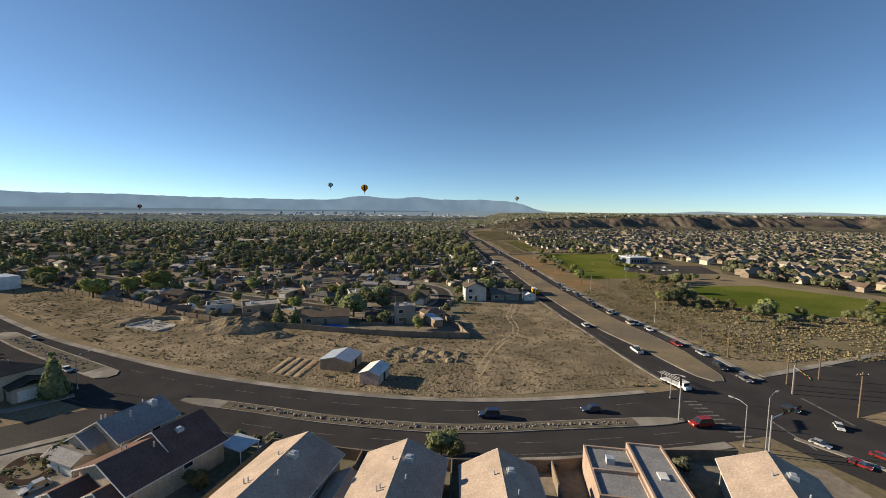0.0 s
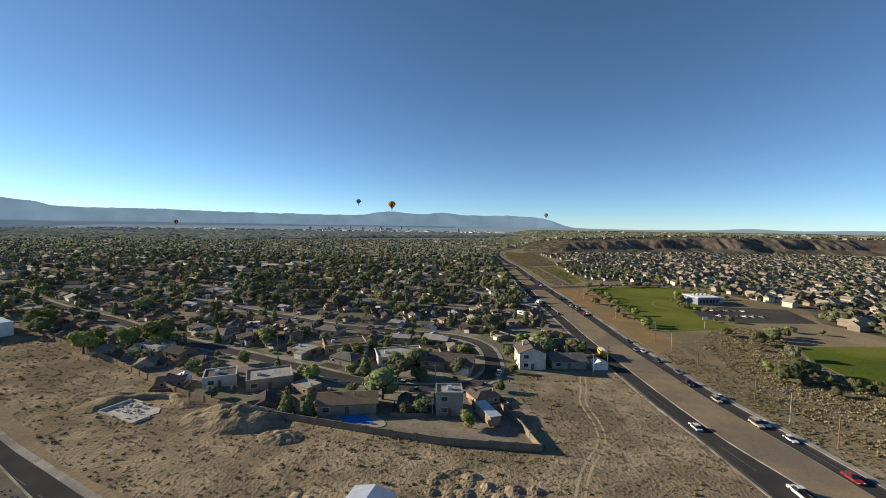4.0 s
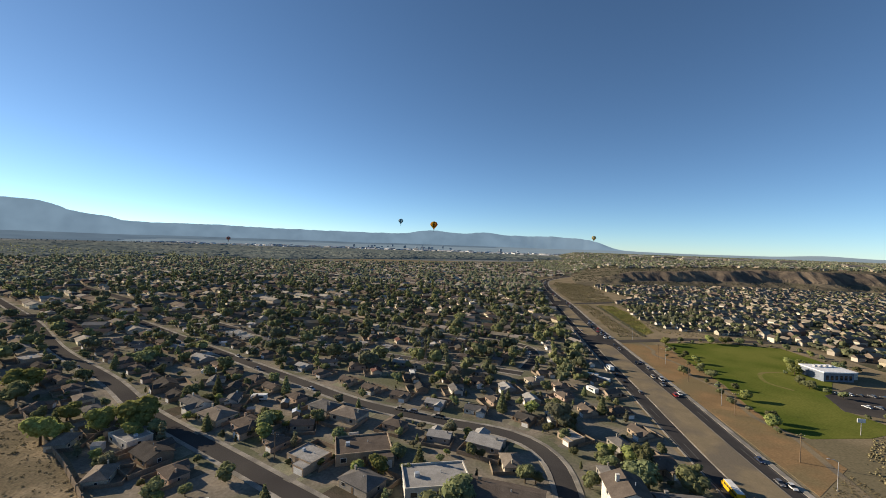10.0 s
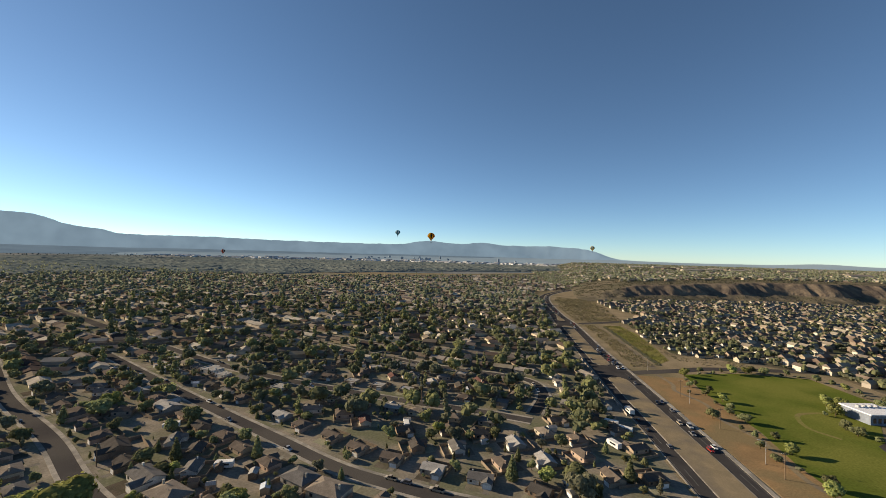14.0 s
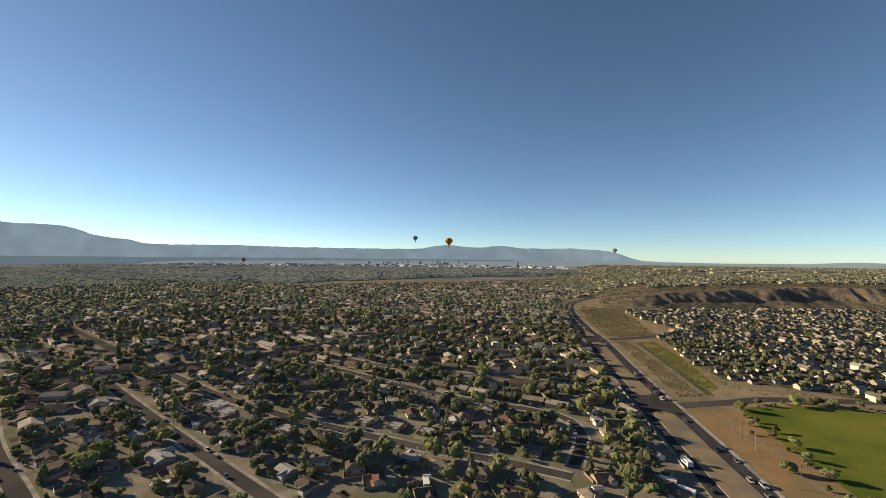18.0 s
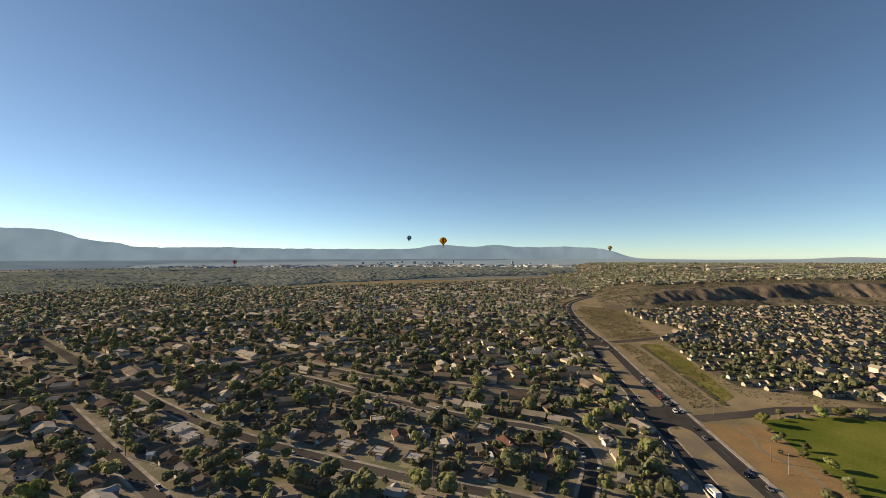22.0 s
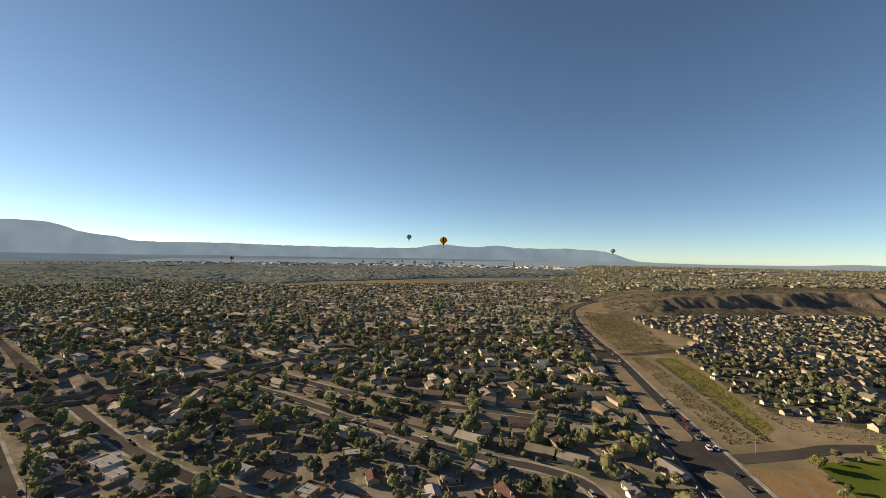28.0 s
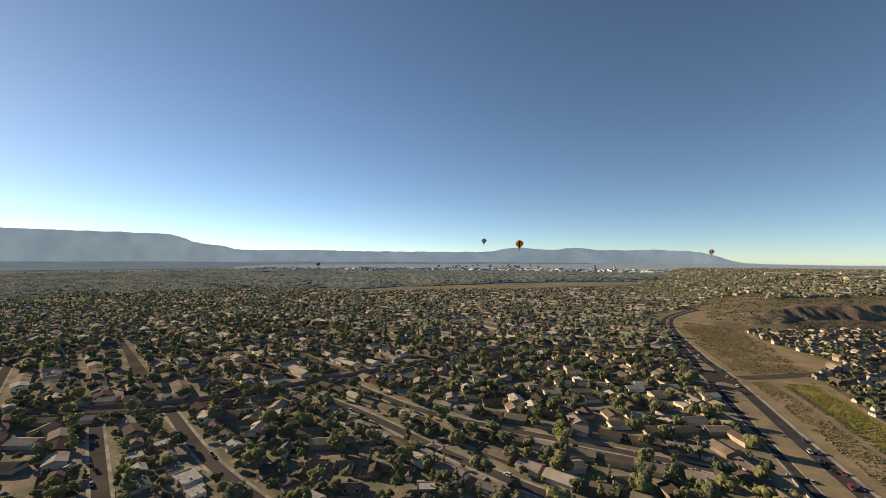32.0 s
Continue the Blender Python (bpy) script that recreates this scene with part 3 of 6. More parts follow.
        dz = er * .4 / ((hi - lo) / 2 - .4)
        ends = [((lo, ey0 - .42, eh - dz + .1), (mid, ey0 - .42, eh + er + .1)), ((hi, ey0 - .42, eh - dz + .1), (mid, ey0 - .42, eh + er + .1))] if ea == "y" else [((ex0 - .42, lo, eh - dz + .1), (ex0 - .42, mid, eh + er + .1)), ((ex0 - .42, hi, eh - dz + .1), (ex0 - .42, mid, eh + er + .1))]
        part("fascia", quick_mesh("fascia", *joined(*[tube_data(p, q, .1, .1, 4) for p, q in ends])), M_white, root, "white painted fascia boards")
        if door:
            n = 2 if ex1 - ex0 > 5 else 1
            for i in range(n):
                c = ex0 + (ex1 - ex0) * (i + 0.5) / n
                part("garage_door", box_mesh("garage_door", c - 1.25, ey0 - .06, 0, c + 1.25, ey0, min(1.75, eh - .3)), M_white, root, "white panelled garage door")
        else:
            window_part(root, (ex0 + ex1) / 2, ey0, eh * 0.5, 1.1, 0.9, "-y")
    if wing:
        part("garage_door", box_mesh("garage_door", gx0 + .8, gy0 - .06, 0, gx1 - .6, gy0, 2.25), M_white, root, "white panelled garage door")
    part("door", box_mesh("door", -0.5, y0 - .06, 0, 0.5, y0, 2.1), M_pole, root, "brown front door")
    if lite:
        for x, y, sx in ((x0 + 2.2, y0, 1), (x0 + 3, y1, -1), (x1 - 3, y1, -1)):
            part("window", box_mesh("window", x - .8, min(y, y - sx * .08), 1, x + .8, max(y, y - sx * .08), 2.2), M_glass, root)
    for s in range(0 if lite else storeys):
        z = (0.34 + s) * h / storeys
        wh = min(1.2, h / storeys * 0.45)
        window_part(root, x0 + 2.2, y0, z, 1.6, wh, "-y")
        window_part(root, x0 + 3, y1, z, 1.4, wh, "+y")
        window_part(root, x1 - 3, y1, z, 1.8, wh, "+y")
        window_part(root, x0, 0.3, z, 1.2, wh, "-x")
        window_part(root, x1, 1.0, z, 1.2, wh, "+x")
    if plot:
        fx = x1 - 3.1 if wing else x1 - 2
        part("front_yard", box_mesh("front_yard", -8.5, y0 - 7.5, -0.1, 8.5, y0 - 0.1, 0.03), M_plot, root)
        part("driveway", box_mesh("driveway", fx - 2.0, y0 - 8.6, -0.1, fx + 2.0, (gy0 if wing else y0) - 0.1, 0.05), mat("driveway_slab", (0.2, 0.185, 0.16), (0.15, 0.14, 0.12), 0.4, fine=4, vary=0.3), root)
        part("yard_wall", quick_mesh("yard_wall", *joined(box_data(-9.3, y0 + 2, -0.2, -9.1, y1 + 7, 1.7), box_data(9.1, y0 + 2, -0.2, 9.3, y1 + 7, 1.7), box_data(-9.1, y1 + 6.8, -0.2, 9.1, y1 + 7, 1.75))), M_block, root)
    root.matrix_basis = m
    return tagged(root, label, "house")


HOUSES = []          # prototypes


def prototypes():
    spec = [("gable", 15, 9, 0, 1, 1.7, "tan stucco house with a brown shingle roof"), ("hip", 16, 11, 1, 0, 1.9, "cream stucco house with a tan hipped roof"),
            ("flat", 14, 11, 0, 5, 0, "tan stucco house with a pale flat roof"), ("gable", 13, 10, 5, 3, 1.8, "brown house with a dark pitched roof"),
            ("hip", 14, 10, 3, 2, 1.7, "grey house with a grey hipped roof"), ("flat", 16, 10, 4, 5, 0, "white stucco house with a flat pale roof"),
            ("gable", 16, 9, 4, 2, 1.6, "white house with a grey shingle roof"), ("gable", 14, 9, 1, 4, 1.8, "cream house with a red roof"),
            ("hip", 15, 10, 2, 1, 1.8, "pinkish stucco house with a brown roof"), ("gable", 15, 10, 3, 5, 1.5, "grey house with a pale metal-looking roof")]
    for i, (k, w, d, s, r, rise, lab) in enumerate(spec):
        HOUSES.append(house(k, w, d, STUCCO[s], ROOFS[r], pose(0, 0, -500), lab, rise=rise, wing=i % 3 != 1, plot=True))
    for i, (k, w, d, s, r, rise, lab) in enumerate(spec):
        HOUSES.append(house(k, w, d, STUCCO[s], ROOFS[r], pose(0, 0, -500), lab, rise=rise, wing=i % 3 != 1, lite=True, plot=True))
    for k, w, d, s, r, rise, h, lab in (("gable", 11, 8, 4, 1, 2.1, 3.2, "cream stucco house with a brown gable roof"), ("gable", 12, 8.5, 1, 3, 2.2, 3.2, "cream house with a dark gable roof"), ("gable", 11, 8, 0, 1, 2.0, 3.4, "tan house with a brown gable roof"), ("hip", 11, 9, 4, 3, 2.0, 3.2, "white house with a dark hipped roof")):
        HOUSES.append(house(k, w, d, STUCCO[s], ROOFS[r], pose(0, 0, -500), lab, h=h, rise=rise, wing=False, lite=True, chimney=False))


prototypes()
SPOTS = []           # taken ground: x, y, radius
LINES = {k: smooth_line(p, 5) for k, p in STREETS.items()}
ALLROADS = np.concatenate(list(LINES.values()))


def free(x, y, r):
    if np.min((ALLROADS[:, 0] - x) ** 2 + (ALLROADS[:, 1] - y) ** 2) < (r + 4.2) ** 2:
        return False
    return all((x - a) ** 2 + (y - b) ** 2 > (r + c) ** 2 for a, b, c in SPOTS)


YARDS = [(-420, 285), (-225, 200), (-187, 193), (-133, 167), (-92, 144), (-58, 133), (-20, 129), (5, 152), (13, 182), (33, 182), (29.5, 330), (26, 640), (-100, 590), (-200, 470), (-270, 380)]
used = set()
FAR_YARD, RNG_H = [], random.Random(17)          # houses of the yards that stay far off


def place_house(i, x, y, turn):
    if i < 10 and (y > 350 or x < -250):
        FAR_YARD.append((x, y, radians(turn), RNG_H.uniform(9.5, 12.5), RNG_H.uniform(6.5, 8), RNG_H.choice((2.2, 2.4, 2.6))))
        SPOTS.append((x, y, 6.0))
        return
    if i < 10 and (y > 205 or x < -130):
        i += 10
    m = pose(x, y, 0, 0, 0, turn) @ Matrix.Diagonal((0.7, 0.7, 0.78, 1) if i < 20 else (0.64, 0.64, 0.72, 1))
    if i in used:
        copy_thing(HOUSES[i], m)
    else:
        HOUSES[i].matrix_basis = m
        used.add(i)
    SPOTS.append((x, y, 6.0 if i < 20 else 5))


def houses_by_streets():
    rng = random.Random(4)
    for key, L in LINES.items():
        nn = normals(L)
        seg = np.cumsum(np.r_[0, np.linalg.norm(np.diff(L, axis=0), axis=1)])
        for side in (-1, 1):
            s = 8.0
            while s < seg[-1] - 6:
                i = min(int(np.searchsorted(seg, s)), len(L) - 1)
                off = (12.4 if key != "collector" else 16) + rng.uniform(-0.8, 1.2)
                x, y = L[i] + nn[i] * side * off
                if inside(x, y, YARDS) and free(x, y, 5.9):
                    t = math.degrees(math.atan2(-nn[i][0] * side, nn[i][1] * side)) + 180
                    place_house(rng.choice((0, 1, 2, 3, 4, 5, 6, 8, 9, 0, 1, 3, 8, 2, 4, 9, 0, 3, 6, 8, 7)), x, y, t + 180 + rng.uniform(-4, 4))
                    s += 13.5
                else:
                    s += 3
    for k in range(6000):
        x, y = rng.uniform(-420, 34), rng.uniform(135, 640)
        if inside(x, y, YARDS) and free(x, y, 5.7):
            place_house(rng.choice((0, 1, 2, 3, 4, 5, 6, 8, 9, 0, 1, 3, 8, 2, 4, 9, 0, 3, 6, 8, 7)), x, y, 25 + 90 * rng.randrange(4) + rng.uniform(-5, 5))


# ---- houses that stand at known places ----


def named_houses():
    S, R = STUCCO, ROOFS
    rows = [
        ("gable", 15, 8, S[0], mat("sunny_brown_shingle", (0.215, 0.165, 0.115), (0.17, 0.13, 0.092), 0.4, fine=4, bump=0.03), (-40, 137.5, 12), "brown-roofed stucco house beside a swimming pool", dict(rise=1.5, wing=False)),
        ("flat", 13, 10, S[0], R[5], (-69, 152, 28), "tan flat-roofed adobe house behind the vacant lot", dict(wing=False)),
        ("flat", 9, 8, S[4], R[2], (-84, 151, 28), "white flat-roofed house with a porch", dict(wing=False)),
        ("gable", 9, 10, S[4], R[1], (14, 178, 4), "two-storey cream house with a pitched roof", dict(storeys=2, rise=1.8, wing=False)),
        ("gable", 12, 8, S[3], R[2], (27, 179, 4), "low grey house with a grey roof", dict(wing=False)),
        ("flat", 7, 6, S[3], R[5], (-13, 138.5, 5), "two-storey white block house with a flat roof", dict(storeys=2, wing=False)),
        ("flat", 16, 11, S[0], R[1], (-57, 189, 25), "brown two-level adobe house with roof lights", dict(wing=True)),
        ("flat", 17, 11, S[4], R[5], (-33, 178, 20), "white flat-roofed house with a long porch", dict(wing=False)),
        ("gable", 18, 9, S[0], R[1], (-15, 174, -8), "long brown-roofed ranch house in the street's bend", dict(rise=1.6)),
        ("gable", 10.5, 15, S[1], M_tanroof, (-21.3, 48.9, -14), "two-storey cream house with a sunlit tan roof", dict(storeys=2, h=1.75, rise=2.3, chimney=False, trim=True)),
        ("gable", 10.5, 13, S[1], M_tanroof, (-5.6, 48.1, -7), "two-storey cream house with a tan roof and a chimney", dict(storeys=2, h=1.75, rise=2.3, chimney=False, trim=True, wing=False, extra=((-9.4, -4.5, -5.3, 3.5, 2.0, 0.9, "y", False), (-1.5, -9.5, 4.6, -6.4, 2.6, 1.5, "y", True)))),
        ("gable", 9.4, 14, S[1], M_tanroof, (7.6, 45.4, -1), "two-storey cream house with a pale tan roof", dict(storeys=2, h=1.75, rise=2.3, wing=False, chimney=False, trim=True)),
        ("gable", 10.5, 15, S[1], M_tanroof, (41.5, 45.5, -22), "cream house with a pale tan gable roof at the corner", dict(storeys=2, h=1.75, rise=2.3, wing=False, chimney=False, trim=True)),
        ("gable", 11, 13, S[1], mat("maroon_shingle", (0.165, 0.108, 0.092), (0.13, 0.086, 0.074), 0.4, fine=4, bump=0.03), (-40.6, 55, -24), "two-storey house with a dark maroon shingle roof", dict(storeys=2, h=1.75, rise=2.3, chimney=False, trim=True, wing=False, extra=((-4.2, 0.2, 3.6, 6.9, 4.3, 2.2, "y", False), (-6.0, -10.2, -0.4, -6.4, 2.0, 1.3, "y", True), (0.2, -8.4, 5.2, -6.4, 2.6, 1.3, "y", False)))),
        ("gable", 8.4, 8.6, S[1], mat("pale_grey_shingle", (0.33, 0.32, 0.315), (0.27, 0.262, 0.258), 0.4, fine=4), (-50.4, 63.4, -20), "two-storey cream house with a grey shingle roof", dict(storeys=2, h=1.75, rise=2.3, chimney=False, trim=True, wing=False, extra=((-4.2, -6.4, 1.0, -4.2, 3.0, 1.4, "y", False), (-4.7, -9.0, 1.6, -6.5, 1.95, 0.7, "x", True)))),
        ("hip", 12, 11, S[1], R[3], (-91, 80.5, 60), "cream house with a dark roof on the side street", dict(storeys=2, h=2.5)),
        ("hip", 12, 10, S[1], R[3], (-113, 92, 60), "cream house with a dark hipped roof", dict()),
    ]
    for k, w, d, s, r, (x, y, t), lab, kw in rows:
        house(k, w, d, s, r, pose(x, y, 0, 0, 0, t), lab, **kw)
        SPOTS.append((x, y, max(w, d) * 0.55))


named_houses()


def stepped_house():
    root = new("house")
    blocks = ((-6.2, -6, 0.4, 5.8, 4.6), (0.4, -7, 5.6, 6.6, 5.2), (-6.2, -9, -0.6, -6, 3.9))
    for k, (x0, y0, x1, y1, h) in enumerate(blocks):
        part("wall", box_mesh("wall", x0, y0, -0.3, x1 - (0.01 if k else 0), y1, h - 0.4), STUCCO[2], root)
        p = joined(box_data(x0, y0, h - .4, x1, y0 + .3, h), box_data(x0, y1 - .3, h - .4, x1, y1, h), box_data(x0, y0 + .3, h - .4, x0 + .3, y1 - .3, h), box_data(x1 - .3, y0 + .3, h - .4, x1, y1 - .3, h))
        part("parapet", quick_mesh("parapet", *p), STUCCO[2], root, "pink stucco parapet")
        part("roof", box_mesh("roof", x0 + .3, y0 + .3, h - .4, x1 - .3, y1 - .3, h - .3), M_paleroof, root, "flat grey-white roof")
    part("skylight", box_mesh("skylight", 2.6, -2, 4.9, 3.8, -0.4, 5.15), M_white, root)
    part("roof_cooler", box_mesh("roof_cooler", -3.6, 1.5, 4.3, -2.5, 2.6, 5.2), M_tin, root)
    part("step_wall", box_mesh("step_wall", -5.9, -0.6, 4.3, 0.1, -0.3, 4.75), STUCCO[2], root)
    for x in (-4.5, -1.5):
        window_part(root, x, 5.8, 1.2, 1.2, 1.2, "+y")
    root.matrix_basis = pose(25.6, 50.6, 0, 0, 0, -9) @ Matrix.Diagonal((0.92, 0.92, 0.95, 1))
    tagged(root, "pink stucco house with stepped flat roofs and parapets", "house")
    SPOTS.append((25, 50, 7))


stepped_house()
SPOTS += [(-36, 131, 5), (-3, 134, 5), (38, 177, 4), (-212, 193, 18)]

houses_by_streets()

# ---- trees ----


def core_quads(lobes, k=0.86, nu=7, nv=5):
    """Closed inner bodies of a crown, as quads."""
    out = []
    for x, y, z, r in lobes:
        u = np.linspace(0, 2 * np.pi, nu + 1)
        v = np.linspace(0, np.pi, nv + 1)
        P = np.stack([np.cos(u)[None] * np.sin(v)[:, None], np.sin(u)[None] * np.sin(v)[:, None], np.cos(v)[:, None] * np.ones(nu + 1)[None] * 0.8], -1)
        P = P * (1 + 0.13 * np.sin(7 * P[..., :1] + 5 * P[..., 1:2] + x * 3) * np.sin(6 * P[..., 2:] + y * 4)) * r * k + (x, y, z)
        out.append(np.stack([P[:-1, :-1], P[1:, :-1], P[1:, 1:], P[:-1, 1:]], 2).reshape(-1, 4, 3))
    return np.concatenate(out)


def leaf_quads(rng, lobes, n, size, squash=0.75, jitter=0.3):
    """Leaf clumps as small tilted quads on and in a set of lobes (x, y, z, r)."""
    lobes = np.array(lobes, float)
    w = lobes[:, 3] ** 2
    pick = rng.choice(len(lobes), n, p=w / w.sum())
    d = rng.normal(size=(n, 3))
    d /= np.linalg.norm(d, axis=1)[:, None]
    r = lobes[pick, 3] * rng.uniform(0.66, 1.18, n)
    c = lobes[pick, :3] + d * r[:, None] * np.array([1, 1, squash])
    nrm = d + rng.normal(size=(n, 3)) * jitter
    nrm /= np.linalg.norm(nrm, axis=1)[:, None]
    a = np.cross(nrm, rng.normal(size=(n, 3)))
    a /= np.linalg.norm(a, axis=1)[:, None] + 1e-9
    b = np.cross(nrm, a)
    s = size * rng.uniform(0.6, 1.35, n)[:, None]
    k = rng.uniform(0.55, 1.0, (n, 1))
    return np.stack([c - a * s - b * s * k, c + a * s * k - b * s, c + a * s + b * s * k, c - a * s * k + b * s], 1)


def crown_lobes(rng, kind):
    if kind == "tall":
        return [(rng.normal(0, 0.3), rng.normal(0, 0.3), 2.2 + 1.35 * i, 1.5 - 0.17 * i + rng.uniform(-.1, .2)) for i in range(6)]
    if kind == "cone":
        return [(0, 0, 1.0 + 0.95 * i, 1.9 - 0.26 * i) for i in range(7)]
    k = int(rng.integers(6, 10))
    out = [(0, 0, 3.5, 2.0)]
    for i in range(k):
        a = 2 * math.pi * i / k + rng.uniform(-.4, .4)
        q = rng.uniform(1.0, 1.9)
        out.append((q * math.cos(a), q * math.sin(a), rng.uniform(2.2, 4.6), rng.uniform(1.25, 1.9)))
    return out


def trunk_data(rng, kind):
    top = 6.5 if kind != "round" else 3.4
    pcs = [tube_data((0, 0, -0.2), (0.1, 0.05, top * 0.55), 0.24, 0.17, 7), tube_data((0.1, 0.05, top * 0.55), (0, 0.1, top), 0.17, 0.08, 6)]
    if kind == "round":
        for i in range(5):
            a = i * 1.26 + rng.uniform(-.3, .3)
            pcs.append(tube_data((0.05, 0.03, 1.5 + 0.2 * i), (1.7 * math.cos(a), 1.7 * math.sin(a), rng.uniform(3.2, 4.4)), 0.1, 0.04, 5))
    return joined(*pcs)


TREES = []


def crown_mesh(rng, lobes):
    return quads_mesh("crown", np.concatenate([core_quads(lobes, 0.9, 7, 5), leaf_quads(rng, lobes, 800, 0.22)]))


def tree_prototypes():
    rng = np.random.default_rng(7)
    for i in range(14):
        kind = "round" if i < 10 else ("tall" if i < 12 else "cone")
        leaf = (M_leaf, M_leaf, M_leaf_y, M_leaf, M_leaf_g, M_leaf, M_leaf, M_leaf_y, M_leaf, M_leaf_g, M_leaf, M_leaf_g, M_leaf, M_leaf)[i]
        root = new("tree")
        part("trunk", quick_mesh("trunk", *trunk_data(rng, kind)), M_bark, root)
        part("crown", crown_mesh(rng, crown_lobes(rng, kind)), leaf, root)
        root.matrix_basis = pose(0, 0, -500)
        tagged(root, {"round": "leafy green shade tree with a rounded uneven crown", "tall": "tall narrow poplar tree", "cone": "dark conical evergreen tree"}[kind], "tree", "street trees")
        TREES.append(root)


tree_prototypes()
tree_used = set()


def place_tree(i, x, y, s, rng):
    if i > 9 and y > 100:
        s = min(s, 0.8)
    m = pose(x, y, 0, 0, 0, rng.uniform(0, 360)) @ Matrix.Diagonal((s, s, s * rng.uniform(0.85, 1.1), 1))
    if i in tree_used:
        copy_thing(TREES[i], m)
    else:
        TREES[i].matrix_basis = m
        tree_used.add(i)


def clear_of_houses(H, x, y, r):
    return np.min((H[:, 0] - x) ** 2 + (H[:, 1] - y) ** 2 - (H[:, 2] * 0.58 + r) ** 2) > 0


def on_road(x, y, r):
    return np.min((ALLROADS[:, 0] - x) ** 2 + (ALLROADS[:, 1] - y) ** 2) < (3.0 + r) ** 2


class Spacing:
    """Keeps crowns apart: a grid of the spots taken so far."""

    def __init__(self, cell=8.0):
        self.cell, self.grid = cell, {}

    def take(self, x, y, r):
        i, j = int(x // self.cell), int(y // self.cell)
        for a in (i - 1, i, i + 1):
            for c in (j - 1, j, j + 1):
                for px, py, pr in self.grid.get((a, c), ()):
                    if (px - x) ** 2 + (py - y) ** 2 < (pr + r) ** 2:
                        return False
        self.grid.setdefault((i, j), []).append((x, y, r))
        return True


NEAR_SPOTS = []      # trees of the joined woods that stand close enough to need many leaves


def yard_trees():
    rng = random.Random(11)
    H = np.array(SPOTS)
    count = 0
    gaps = Spacing()
    fixed = [(-78, 79, 1.35, 12), (0, 60.5, 0.8, 0), (2, 59.5, 0.6, 3), (-33, 52, 0.55, 1), (67, 50, 0.9, 9), (-30, 63.5, 0.5, 1), (-33, 64, 0.5, 3), (-27, 62.5, 0.45, 4), (-57, 57, 0.45, 5), (-58.5, 61, 0.4, 9),
             (-20, 137, 1.2, 0), (-142, 184, 1.5, 7), (-128, 181, 1.1, 2), (-113, 170, 1.0, 4), (-120, 166, 0.8, 9), (112, 206, 1.0, 4), (110, 178, 1.2, 0), (109, 168, 1.1, 4), (111, 163, 1.3, 1), (116, 161, 1.2, 3), (118, 155, 1.3, 5), (119, 149, 1.2, 6), (125, 154, 1.2, 2), (128, 221, 1.0, 8), (117, 196, 1.0, 9), (103, 206, 0.8, 4), (100, 168, 0.8, 9), (137, 323, 0.9, 0), (131, 318, 0.8, 5), (145, 331, 0.9, 1), (125, 259, 0.6, 3), (132, 258, 0.6, 6), (78, 263, 0.6, 8), (80, 236, 0.8, 1), (4, 213, 1.2, 1), (-1, 217, 1.1, 3), (8, 226, 1.0, 0), (7, 219, 1.3, 5), (-24, 135, 0.9, 3), (-49, 133, 0.7, 12), (-8, 130, 0.7, 2), (-150, 172, 1.5, 2), (-98, 158, 1.1, 0), (-57, 155, 0.9, 2), (-25, 195, 1.3, 5), (-7, 185, 1.2, 1), (7, 186, 1.3, 3), (20, 190, 1.4, 6),
             (33, 190, 1.3, 8), (24, 200, 1.5, 0), (13, 200, 1.4, 1), (33, 210, 1.2, 5), (38.5, 200, 0.9, 3), (35.5, 57, .5, 9), (16.5, 57, .6, 4)]
    for x, y, s, i in fixed:
        place_tree(i, x, y, s, rng)
        count += 1
    for k in range(26000):
        x, y = rng.uniform(-420, 36), rng.uniform(132, 640)
        s = rng.choice((0.4, 0.55, 0.7, 0.85, 1.0, 1.2, 1.4, 1.65)) * (0.9 if y < 200 else 1)
        if not inside(x, y, YARDS) or on_road(x, y, 1.6 * s + 0.6) or not clear_of_houses(H, x, y, 1.3 * s):
            continue
        if noise.noise((x / 26, y / 26, 2)) < rng.uniform(-0.45, 0.62) or (y < 178 and x < 0 and rng.random() < 0.62) or rng.random() < 0.22 or not gaps.take(x, y, 2.4 * s + 0.3):
            continue
        if count < 300 and y < 262 and x > -230:
            place_tree(rng.choice((0, 1, 2, 3, 4, 5, 6, 7, 8, 9, 0, 1, 3, 5, 6, 8, 10, 11, 12, 13)), x, y, s, rng)
            count += 1
        else:
            NEAR_SPOTS.append((x, y, s))


yard_trees()


